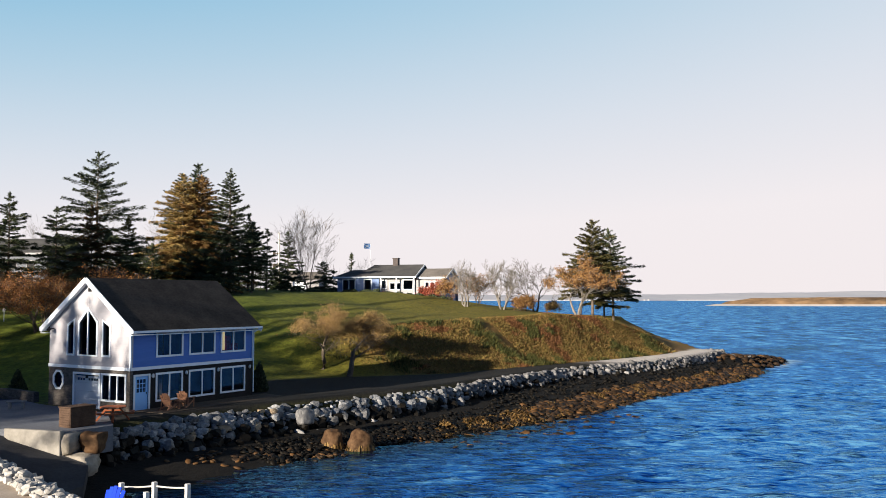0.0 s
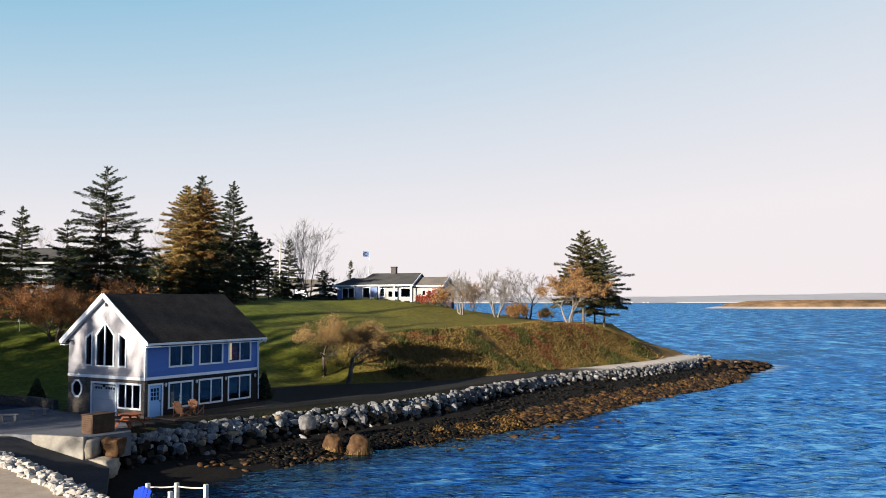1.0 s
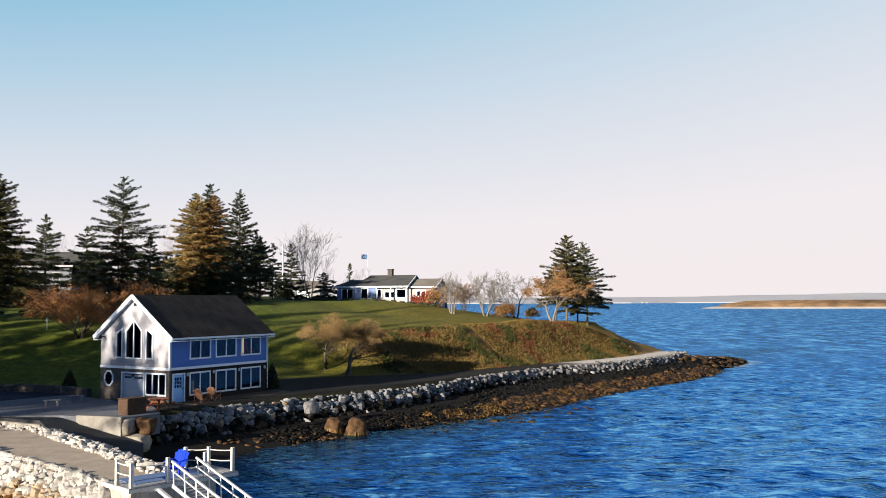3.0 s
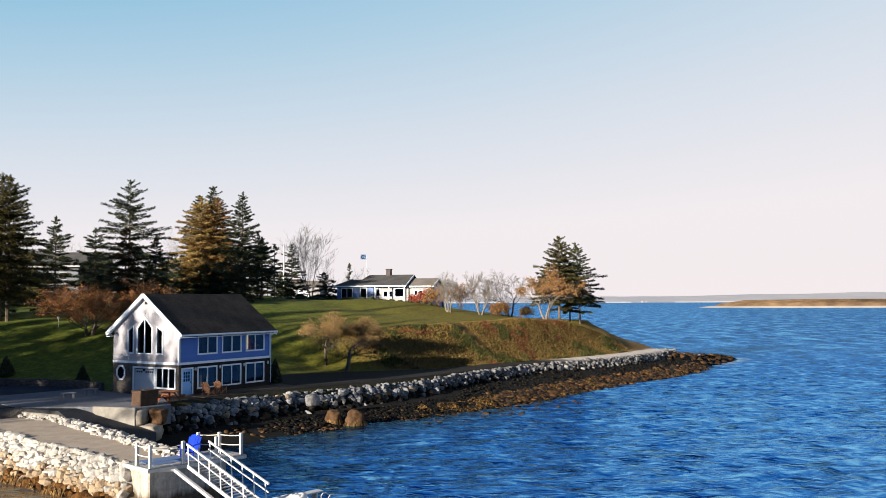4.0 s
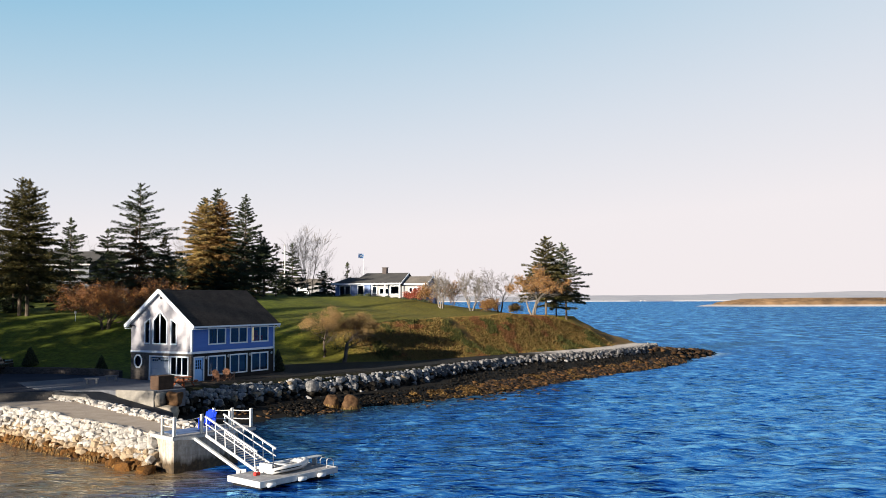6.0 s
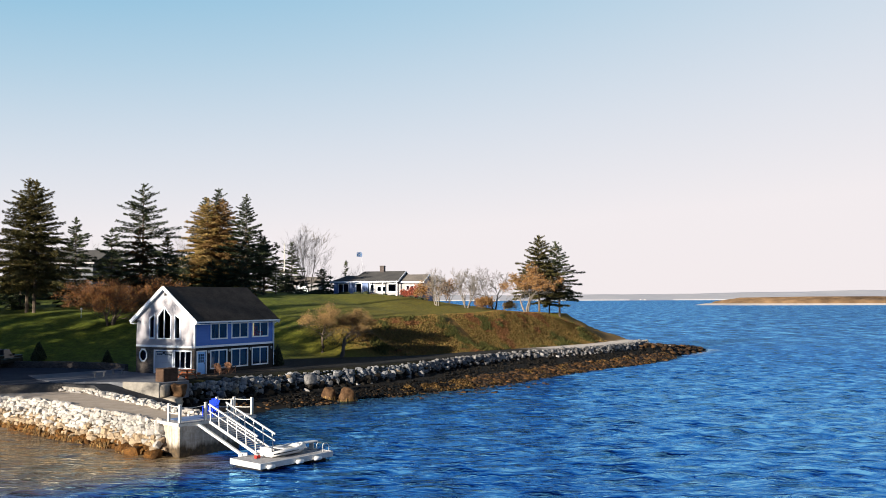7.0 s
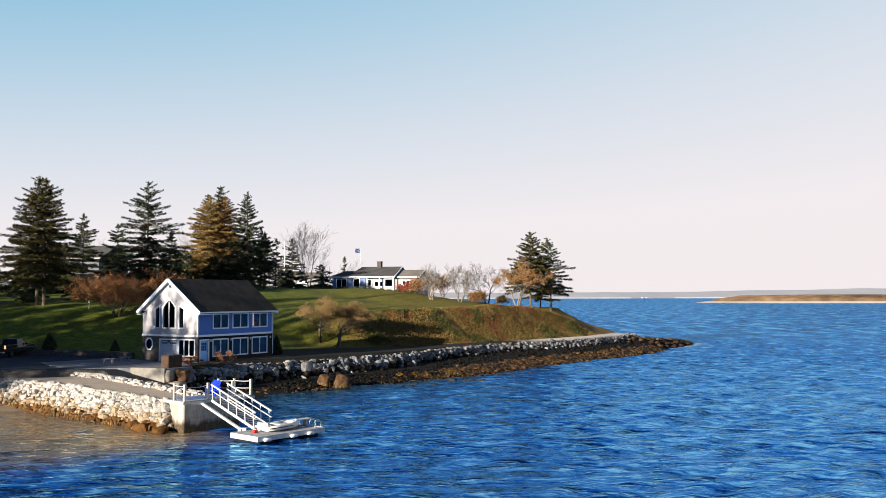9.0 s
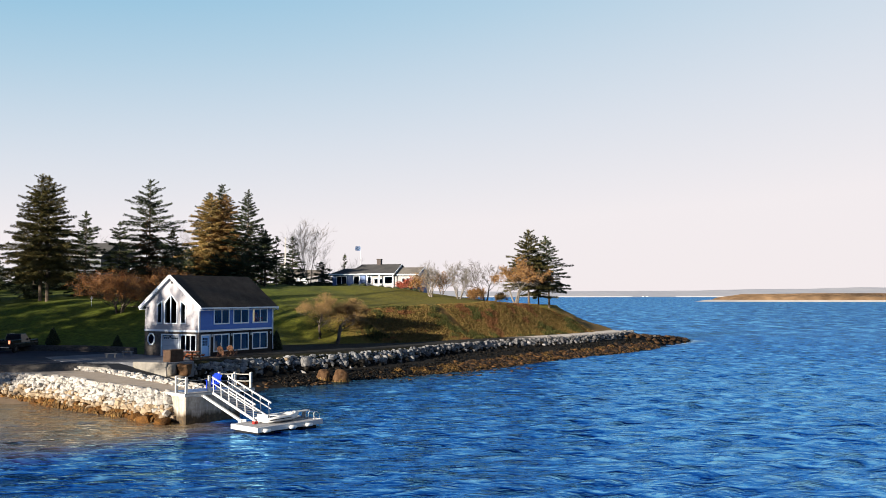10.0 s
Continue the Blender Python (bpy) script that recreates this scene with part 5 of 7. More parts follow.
for p, d in walk_line(FRONT[1:5], 0.035):
    side = d.cross(Vector((0, 0, 1))) * -1
    k = float(np.interp(p.x, [-21, -13], [1.0, 0.5]))
    z_ = r.uniform(-0.05, 0.52)
    if noise.noise(Vector((p.x * 0.9, p.y * 0.9, 3.0))) + 0.25 < z_ - 0.15:
        continue
    out_ = 0.235 * (1.78 - z_) / 0.205 * k + 0.30
    q = p + side * out_
    w_, l_ = d * r.uniform(0.03, 0.07), r.uniform(0.15, 0.35)
    lo = q + side * 0.10
    hang.append([(q.x - w_.x, q.y - w_.y, z_), (q.x + w_.x, q.y + w_.y, z_), (lo.x + w_.x, lo.y + w_.y, z_ - l_), (lo.x - w_.x, lo.y - w_.y, z_ - l_)])
acc = Acc()
acc.quads(hang)
tagged(part("rockweed", acc, weed_leaf, breakwater, "golden rockweed hanging along the tide line"), kind="stuff")
rear = Acc()
for p, d in walk_line(REAR[:5], 0.36):
    side = d.cross(Vector((0, 0, 1)))
    for k in range(6):
        q = p + side * (-0.45 + 0.24 * k + r.uniform(-0.15, 0.15))
        joined_stones(rear, shapes, r, (q.x, q.y, 2.0 - 0.03 * (k - 2) ** 2 - 0.02 * k + r.uniform(-0.06, 0.12)), r.choice([0.13, 0.18, 0.24, 0.30]), 0.8)
tagged(part("stones", rear, cream_rock, breakwater), kind="stuff")
for i in range(6):
    q = Vector((-13.0 - 0.05 * i + r.uniform(-0.15, 0.15), 26.55 + 0.05 * i + r.uniform(-0.15, 0.15), 0.35 + 0.24 * i))
    stone(breakwater, tan_set if i < 3 else cream_set, r, q, r.uniform(0.3, 0.42))
for i in range(9):
    q = Vector((-12.9 - 0.35 * i + r.uniform(-0.3, 0.3), 25.2 + 0.33 * i + r.uniform(-0.3, 0.3), 0.12))
    stone(breakwater, weed_set, r, q, r.uniform(0.35, 0.6))

# the strip of sand below the breakwater
sand = surface("damp tan sand", (0.16, 0.115, 0.075), (0.27, 0.20, 0.135), 0.8, 9, 0.8, bump=0.2)
acc = Acc()
row_ = []
for p, d in walk_line([(-23.5, 36.6), (-25.9, 38.7), (-32.0, 42.0), (-38.5, 44.0), (-60, 52)], 1.0):
    side = d.cross(Vector((0, 0, 1))) * -1
    k_ = min(1.0, max(0.0, (-p.x - 23.5) / 6))
    row_.append([(*(p + side * o_).xy, z_) for o_, z_ in ((1.0, 0.45 * k_ - 0.1), (2.2 + 0.8 * k_, 0.30 * k_ - 0.12), (3.0 + 2.5 * k_, 0.08 * k_ - 0.15), (3.6 + 5.0 * k_, -0.5))])
for a_, c_ in zip(row_, row_[1:]):
    for k in range(3):
        acc.add([a_[k], c_[k], c_[k + 1], a_[k + 1]], [(0, 1, 2, 3)])
tagged(part("sand", acc, sand), "strip of damp tan sand below the breakwater", "beach", kind="structure")

# sea wall: tumbled pale boulders along the shore; the nearer ones are stones of their own
seawall = thing("seawall", (0, 0, 0), 0, "tumbled boulder sea wall of pale grey granite", "sea wall", kind="structure")
rest_pale, rest_dark = Acc(), Acc()
shore = [tuple(p[:2]) for p in ST[5:]]
shore = [(-18.2, 46.7)] + shore[1:] if shore[0][0] < -15 else [(-18.2, 46.7)] + shore
shore += [(36.4, 115.4), (36.4, 118.0), (34.8, 120.5)]
r = np.random.RandomState(32)
made = 0
NEAR_ROWS = ((-0.05, 2.10, 0.27), (0.12, 1.90, 0.29), (0.30, 1.68, 0.31), (0.48, 1.44, 0.33), (0.66, 1.18, 0.34), (0.86, 0.94, 0.34), (1.08, 0.70, 0.34), (1.35, 0.50, 0.30))
FAR_ROWS = ((-0.05, 2.22, 0.25), (0.16, 2.02, 0.27), (0.36, 1.82, 0.27), (0.56, 1.60, 0.26), (0.85, 1.42, 0.22))
for row in range(8):
    for p, d in walk_line(shore, NEAR_ROWS[row][2] * 1.6):
        near = p.y < 70
        if not near and row > 4:
            continue
        out_, z, size = NEAR_ROWS[row] if near else FAR_ROWS[row]
        side = d.cross(Vector((0, 0, 1)))
        q = p + d * r.uniform(-0.12, 0.12) + side * (out_ + r.uniform(-0.12, 0.12))
        zz = z + r.uniform(-0.09, 0.09)
        s = size * r.choice([0.65, 0.85, 1.0, 1.15, 1.4, 1.6])
        kind = pale_set if row < 3 or r.rand() < (0.75, 0.5, 0.2, 0.08, 0.05)[row - 3] else dark_set
        if r.rand() < 0.08:
            kind = tan_set
        if near and made < 290:
            stone(seawall, kind, r, (q.x, q.y, zz), s)
            made += 1
        else:
            joined_stones(rest_pale if kind is not dark_set else rest_dark, shapes, r, (q.x, q.y, zz), s)
tagged(part("stone", rest_pale, mixed_rock, seawall), kind="stuff")
tagged(part("stone", rest_dark, dark_rock, seawall), kind="stuff")
big = np.random.RandomState(33)
corner_rock = surface("cream corner stone", (0.15, 0.128, 0.10), (0.34, 0.305, 0.255), 0.85, 4, 1.5, bump=0.6, depth=0.05)
def block(at, turn, size, seed, material, parent, name="stone", round_=0.22):
    """A quarried block or boulder: a box worn round at its edges, with an uneven face."""
    bm = bmesh.new()
    bmesh.ops.create_cube(bm, size=2.0)
    bmesh.ops.subdivide_edges(bm, edges=bm.edges[:], cuts=5, use_grid_fill=True)
    for v in bm.verts:
        c = v.co.copy()
        ball = c.normalized()
        v.co = c.lerp(ball * 1.25, round_)
        k = 1 + (0.16 + 0.14 * (round_ > 0.5)) * noise.noise(c * 1.1 + Vector((seed * 7.1, 0, 0))) + 0.06 * noise.noise(c * 3.1 + Vector((0, seed * 3.3, 0)))
        v.co = Vector((v.co.x * k * size[0] / 2, v.co.y * k * size[1] / 2, v.co.z * k * size[2] / 2))
    for f in bm.faces:
        f.smooth = True
    me = bpy.data.meshes.new(name)
    bm.to_mesh(me)
    bm.free()
    ob = part(name, me, material, parent)
    ob.matrix_basis = pose(*at, 0, 0, turn)
    return ob


block((-8.5, 54.9, 1.85), 40, (0.95, 0.8, 0.9), 9, mixed_rock, seawall, round_=0.49)
block((-18.35, 44.35, 0.85), -14, (2.3, 1.3, 1.15), 1, corner_rock, seawall, round_=0.5)
block((-18.75, 44.4, 1.95), -14, (1.15, 1.2, 1.05), 2, corner_rock, seawall, round_=0.5)
block((-17.55, 44.75, 1.92), -10, (1.0, 1.1, 0.95), 3, boulder_rock, seawall, round_=0.6)

# the two big boulders at the water's edge
for i, (at, s) in enumerate((((-6.7, 54.3, 0.15), 1.05), ((-5.0, 53.9, 0.15), 1.3))):
    ob = thing("boulder", at, 0, "tan boulder draped with rusty rockweed in the shallows", "boulder", "boulders in the shallows")
    block((0, 0, 0.32), 20 + 50 * i, (s, s * 0.9, 1.25), 5 + i, boulder_rock, ob, "rock", 0.9)
    weed_ = Acc()
    for k in range(190):
        a_ = big.uniform(0, 6.28)
        q_ = big.uniform(0.60, 0.70) * s
        zt, zb = big.uniform(-0.05, 0.30), big.uniform(-0.35, -0.1)
        x_, y_ = math.cos(a_) * q_, math.sin(a_) * q_ * 0.9
        w_ = big.uniform(0.03, 0.07)
        weed_.add([(x_ * 0.9 - w_ * math.sin(a_), y_ * 0.9 + w_ * math.cos(a_), zt), (x_ * 0.9 + w_ * math.sin(a_), y_ * 0.9 - w_ * math.cos(a_), zt), (x_ * 1.12 + w_ * math.sin(a_), y_ * 1.12 - w_ * math.cos(a_), zb), (x_ * 1.12 - w_ * math.sin(a_), y_ * 1.12 + w_ * math.cos(a_), zb)], [(0, 1, 2, 3)])
    part("rockweed", weed_, weed_leaf, ob)

# rockweed-covered stones along the beach
weeds, darks = Acc(), Acc()
lumps = rocks_of(8, 14, 15)
r = np.random.RandomState(34)
NW = 9000
ws = r.uniform(5.6, len(ST) - 1.05, NW)
wk = ws.astype(int)
wd = ST[wk + 1, :2] - ST[wk, :2]
wp = ST[wk, :2] + wd * (ws - wk)[:, None]
wn_ = np.stack([wd[:, 1], -wd[:, 0]], 1) / np.linalg.norm(wd, axis=1)[:, None]
wb = np.interp(ws, range(len(ST)), ST[:, 2])
wo = np.where(ws < 8.2, r.uniform(2.6, wb + 0.6), r.uniform(1.2, wb + 0.3))
wo = np.where((ws > 7.6) & (r.rand(NW) < 0.75), wb * r.uniform(0.55, 1.08, NW), wo)
wxy = wp + wn_ * wo[:, None] + r.uniform(-0.4, 0.4, (NW, 2))
wz = height(wxy[:, 0], wxy[:, 1])
weedy = (wo > 0.70 * wb + r.uniform(-0.8, 0.8, NW)) & ((ws > 8.3) | (r.rand(NW) < 0.10))
for i in np.nonzero(wz > -0.35)[0]:
    joined_stones(weeds if weedy[i] else darks, lumps, r, (*wxy[i], wz[i] + 0.05), r.choice([0.14, 0.2, 0.28, 0.4, 0.55]) * (1.0 if weedy[i] and ws[i] > 8.0 else 0.5), 0.75)
tagged(part("weedy_rocks", weeds, weed_mat, None, smooth=True), "rusty rockweed-covered stones along the tide line", "rocks", kind="stuff")
tagged(part("beach_rocks", darks, dark_rock, None, smooth=True), "dark wet stones on the upper beach", "rocks", kind="stuff")
mats = Acc()
for i in range(170):
    t_ = r.uniform(6.6, 9.2)
    k_ = int(t_)
    q_ = ST[k_, :2] + (ST[k_ + 1, :2] - ST[k_, :2]) * (t_ - k_)
    w_ = (ST[k_ + 1, :2] - ST[k_, :2]) / np.linalg.norm(ST[k_ + 1, :2] - ST[k_, :2])
    o_ = np.interp(t_, range(len(ST)), ST[:, 2]) + 0.3 + 4.5 * r.rand() ** 1.8
    if noise.noise(Vector((t_ * 4.0, o_ * 0.8, 2.0))) < -0.05:
        continue
    x_, y_ = q_[0] + w_[1] * o_, q_[1] - w_[0] * o_
    joined_stones(mats, shapes, r, (x_ + r.normal(0, 0.3), y_ + r.normal(0, 0.2), 0.0), r.uniform(0.15, 0.5), 0.08)
for i in range(260):
    t_ = r.uniform(0, 1)
    x_, y_ = -14.5 + 8.5 * t_ + r.normal(0, 0.7), 48.6 + 3.4 * t_ + r.normal(0, 0.8)
    if noise.noise(Vector((x_ * 0.8, y_ * 0.8, 6.0))) > -0.05:
        joined_stones(mats, shapes, r, (x_, y_, max(ground_z(x_, y_), 0.0) + 0.02), r.choice([0.08, 0.12, 0.18, 0.26]), 0.5)
tagged(part("floating_weed", mats, weed_mat, None, smooth=True), "flat mats of rusty weed floating in the shallows", "seaweed", kind="stuff")
tip = Acc()
for i in range(420):
    t = r.uniform(0, 1) ** 0.8
    x_, y_ = 35 + 13 * t + r.normal(0, 1.6), 112.5 + 16 * t + r.normal(0, 1.6)
    g_ = ground_z(x_, y_)
    if g_ < -0.35 or g_ > 1.9:
        continue
    joined_stones(tip, shapes, r, (x_, y_, g_ + 0.1), r.choice([0.2, 0.3, 0.4, 0.6]), 0.7)
joined_stones(tip, shapes, r, (48.4, 129.2, 0.15), 0.75, 0.7)
tagged(part("point_rocks", tip, weed_mat, None, smooth=True), "rusty dark rocks trailing off the point", "rocks", kind="stuff")
crown_rocks = Acc()
for i in range(60):
    t = r.uniform(0, 0.38)
    joined_stones(crown_rocks, shapes, r, (36 + 13 * t + r.normal(0, 0.8), 115 + 15 * t + r.normal(0, 0.9), 1.75 - 1.6 * t), r.choice([0.25, 0.35, 0.5]), 0.7)
tagged(part("crest_rocks", crown_rocks, mixed_rock, None), "pale bleached rocks beyond the end of the sea wall", "rocks", kind="stuff")

# fronds of rockweed draped over the stones of the tide line
NF = 62000
fs = r.uniform(6.9, len(ST) - 1.02, NF)
fk = fs.astype(int)
fd = ST[fk + 1, :2] - ST[fk, :2]
fn = np.stack([fd[:, 1], -fd[:, 0]], 1) / np.linalg.norm(fd, axis=1)[:, None]
fb = np.interp(fs, range(len(ST)), ST[:, 2])
fxy = ST[fk, :2] + fd * (fs - fk)[:, None] + fn * (fb * r.uniform(0.64, 1.06, NF))[:, None]
clump = np.array([noise.noise(Vector((a_ * 0.55, b1 * 0.55, 4.4))) + 0.6 * noise.noise(Vector((a_ * 1.4, b1 * 1.4, 1.2))) for a_, b1 in fxy])
keep = (clump > -0.12) & ((fs > 8.2) | (r.rand(NF) < 0.3))
fxy, clump = fxy[keep], clump[keep]
fz = np.maximum(height(fxy[:, 0], fxy[:, 1]), -0.05) + 0.12 + 0.45 * np.clip(clump, 0, 0.8) * r.uniform(0.5, 1.0, len(clump))
m_ = len(fxy)
fa, fl_, fw_ = r.uniform(0, 6.28, m_), r.uniform(0.16, 0.42, m_), r.uniform(0.04, 0.10, m_)
base = np.stack([fxy[:, 0], fxy[:, 1], fz], 1)
ahead = np.stack([np.cos(fa), np.sin(fa), -r.uniform(0.2, 1.0, m_)], 1) * fl_[:, None]
across = np.stack([-np.sin(fa), np.cos(fa), r.uniform(-0.3, 0.3, m_)], 1) * fw_[:, None]
acc = Acc()
acc.quads(np.stack([base - across * 0.5, base + across * 0.5, base + ahead + across, base + ahead - across], 1))
tagged(part("rockweed", acc, weed_leaf), "golden brown rockweed draped along the tide line", "seaweed", kind="stuff")

# scrub and long grass on the bank
straw = foliage("dry straw and green scrub", [(0.0, (0.080, 0.064, 0.016)), (0.35, (0.150, 0.108, 0.028)), (0.7, (0.240, 0.165, 0.050)), (1.0, (0.20, 0.095, 0.034))], 0.9)
russet = foliage("russet dead bracken", [(0.0, (0.07, 0.030, 0.012)), (0.5, (0.16, 0.070, 0.026)), (1.0, (0.26, 0.125, 0.05))], 0.9)
green_scrub = foliage("dark green scrub", [(0.0, (0.024, 0.030, 0.008)), (0.5, (0.055, 0.062, 0.015)), (1.0, (0.12, 0.100, 0.027))], 0.9)
r = np.random.RandomState(35)
NT = 40000
ts = r.uniform(9.0, len(ST) - 1.4, NT) - 0.7 * r.rand(NT) ** 3
tk = ts.astype(int)
td = ST[tk + 1, :2] - ST[tk, :2]
tn = np.stack([-td[:, 1], td[:, 0]], 1) / np.linalg.norm(td, axis=1)[:, None]
t0, t1 = (np.interp(ts, range(len(ST)), ST[:, c]) for c in (3, 5))
txy = ST[tk, :2] + td * (ts - tk)[:, None] + tn * r.uniform(t0 - 0.2, t1 + 0.8)[:, None]
patch = np.array([noise.noise(Vector((x_ * 0.22, y_ * 0.22, 3.7))) + 0.5 * noise.noise(Vector((x_ * 0.7, y_ * 0.7, 9.1))) for x_, y_ in txy])
tz = height(txy[:, 0], txy[:, 1])
tall = np.where(patch > 0.34, r.uniform(0.08, 0.32, NT), r.uniform(0.04, 0.16, NT))
ruddy = np.array([noise.noise(Vector((x_ * 0.30, y_ * 0.30, 7.3))) + 0.4 * noise.noise(Vector((x_ * 0.9, y_ * 0.9, 2.1))) for x_, y_ in txy])


def blades(pick, per):
    i = np.repeat(np.nonzero(pick)[0], per)
    k = len(i)
    a, w = r.uniform(0, 6.28, k), r.uniform(0.015, 0.06, k)
    bx, by = txy[i, 0] + r.normal(0, 0.14, k), txy[i, 1] + r.normal(0, 0.14, k)
    cx, cy, lx, ly = np.cos(a) * w, np.sin(a) * w, r.normal(0, 0.14, k), r.normal(0, 0.14, k)
    zb, zt = tz[i] - 0.05, tz[i] + tall[i]
    return np.stack([np.stack([bx - cx, by - cy, zb], 1), np.stack([bx + cx, by + cy, zb], 1), np.stack([bx + cx * 0.6 + lx, by + cy * 0.6 + ly, zt], 1), np.stack([bx - cx * 0.6 + lx, by - cy * 0.6 + ly, zt], 1)], 1)


tufts, shrubs, russets = blades((patch <= 0.34) & (ruddy < 0.40), 2), blades(patch > 0.34, 4), blades((patch <= 0.34) & (ruddy >= 0.40), 4)
for name, q, m, lab in (("bank_grass", tufts, straw, "dry straw-coloured grass on the bank"), ("bank_scrub", shrubs, green_scrub, "patches of dark green scrub on the bank"), ("bank_bracken", russets, russet, "russet dead bracken on the bank")):
    acc = Acc()
    acc.quads(q)
    tagged(part(name, acc, m), lab, "grass", kind="stuff")
# ---- deck, furniture and yard things ----
for i in range(16):
    acc = Acc()
    acc.box(0.4, -0.145 * (i + 1) - 0.02, 0.02, 13.6 - 0.06 * i, -0.145 * i - 0.035, 0.07)
    ob = part("deck_board", acc, deck_wood)
    if i == 0:
        deck = thing("deck", (HX, HY, HZ), HTURN, "weathered brown board deck along the boathouse", "deck", kind="structure")
    ob.parent = deck
acc = Acc()
acc.box(0.4, -2.45, -0.5, 13.0, -0.1, 0.015)
part("joists", acc, deck_wood, deck)

red_wood = surface("red-brown stained wood", (0.20, 0.062, 0.028), (0.34, 0.11, 0.050), 0.65, 10, 2, bump=0.2, stretch=(0.4, 2, 2))
orange_wood = surface("orange cedar", (0.20, 0.10, 0.058), (0.30, 0.155, 0.095), 0.6, 10, 2, bump=0.2)
blue_plastic = surface("bright blue plastic", (0.002, 0.028, 0.42), (0.004, 0.04, 0.52), 0.65, 10, 2, bump=0.02)
brown_slat = surface("dark brown woven panel", (0.045, 0.027, 0.019), (0.095, 0.06, 0.041), 0.8, 16, 2, bump=0.5)
stone_grey = surface("grey cast stone", (0.17, 0.17, 0.17), (0.27, 0.27, 0.265), 0.8, 9, 1.5, bump=0.2)


def adirondack(at, turn, material, label, group=""):
    """A slatted garden chair with wide arms and a fanned, leaning back; it faces -y."""
    ob = thing("garden_chair", at, turn, label, "chair", group)
    for i in range(5):
        acc = Acc()
        y = -0.42 + i * 0.125
        z = 0.40 - 0.05 * i
        acc.box(-0.29, y, z - 0.02, 0.29, y + 0.11, z)
        part("seat_slat", acc, material, ob)
    for i in range(5):
        acc = Acc()
        x = (i - 2) * 0.125
        top = 1.02 - 0.035 * (i - 2) ** 2
        acc.bar((x * 0.85, 0.12, 0.20), (x * 1.15, 0.46, top), 0.128, 0.025, up=(0, 1, 0.4))
        part("back_slat", acc, material, ob)
    for s in (-1, 1):
        acc = Acc()
        acc.box(s * 0.37 - 0.075, -0.50, 0.58, s * 0.37 + 0.075, 0.30, 0.605)
        part("arm", acc, material, ob, bevel=0.01)
        acc = Acc()
        acc.box(s * 0.34 - 0.02, -0.45, 0.0, s * 0.34 + 0.02, -0.35, 0.58)
        part("front_leg", acc, material, ob)
        acc = Acc()
        acc.bar((s * 0.30, -0.42, 0.36), (s * 0.30, 0.50, 0.02), 0.03, 0.11)
        part("side_rail", acc, material, ob)
        acc = Acc()
        acc.bar((s * 0.36, 0.28, 0.58), (s * 0.32, 0.36, 0.10), 0.03, 0.06)
        part("back_brace", acc, material, ob)
    acc = Acc()
    acc.bar((-0.36, 0.30, 0.56), (0.36, 0.30, 0.56), 0.03, 0.06)
    part("cross_rail", acc, material, ob)
    return ob


def on_house(u, v, z=0.0):
    return tuple(pose(HX, HY, HZ, 0, 0, HTURN) @ Vector((u, v, z)))


adirondack(on_house(1.8, -1.35, 0.07), 158, orange_wood, "orange cedar garden chair on the deck", "chairs on the deck")
adirondack(on_house(3.15, -1.25, 0.07), 168, orange_wood, "orange cedar garden chair on the deck", "chairs on the deck")
st = thing("side_table", on_house(2.47, -1.5, 0.07), HTURN, "small orange cedar side table between two garden chairs", "table")
for i in range(4):
    acc = Acc()
    acc.box(-0.28 + 0.14 * i, -0.25, 0.44, -0.15 + 0.14 * i, 0.25, 0.47)
    part("top_slat", acc, orange_wood, st)
for sx in (-1, 1):
    for sy in (-1, 1):
        acc = Acc()
        acc.box(sx * 0.22 - 0.025, sy * 0.2 - 0.025, 0, sx * 0.22 + 0.025, sy * 0.2 + 0.025, 0.44)
        part("leg", acc, orange_wood, st)

# picnic table with an eight-sided top and four benches
pt = thing("picnic_table", (-17.9, 48.2, 2.53), 20, "red-brown wooden picnic table with attached benches", "table")
acc = Acc()
acc.prism([(0.72 * math.cos(radians(22.5 + 45 * i)), 0.72 * math.sin(radians(22.5 + 45 * i))) for i in range(8)], 0.71, 0.76)
part("tabletop", acc, red_wood, pt, bevel=0.01)
for i in range(4):
    c, s = math.cos(radians(90 * i)), math.sin(radians(90 * i))
    acc = Acc()
    acc.bar((0.98 * c - 0.45 * s, 0.98 * s + 0.45 * c, 0.44), (0.98 * c + 0.45 * s, 0.98 * s - 0.45 * c, 0.44), 0.30, 0.07)
    part("bench", acc, red_wood, pt, bevel=0.01)
    acc = Acc()
    acc.bar((0.12 * c, 0.12 * s, 0.36), (1.08 * c, 1.08 * s, 0.36), 0.05, 0.10)
    part("brace", acc, red_wood, pt)
    acc = Acc()
    acc.bar((0.85 * c, 0.85 * s, 0.0), (0.30 * c, 0.30 * s, 0.71), 0.13, 0.09)
    part("leg", acc, red_wood, pt)

# the brown storage box on the terrace
sb = thing("storage_box", (-18.95, 46.1, 2.53), HTURN, "brown slatted wooden box with a lid at the terrace edge", "storage box")
for i in range(8):
    for sy in (-0.45, 0.45):
        acc = Acc()
        acc.box(-0.75, sy - 0.02, 0.04 + 0.12 * i, 0.75, sy + 0.02, 0.145 + 0.12 * i)
        part("slat", acc, brown_slat, sb)
    for sx in (-0.75, 0.75):
        acc = Acc()
        acc.box(sx - 0.02, -0.42, 0.04 + 0.12 * i, sx + 0.02, 0.42, 0.145 + 0.12 * i)
        part("slat", acc, brown_slat, sb)
acc = Acc()
acc.box(-0.80, -0.5, 1.0, 0.80, 0.5, 1.06)
part("lid", acc, brown_slat, sb, bevel=0.015)
acc = Acc()
acc.box(-0.72, -0.43, 0.0, 0.72, 0.43, 0.98)
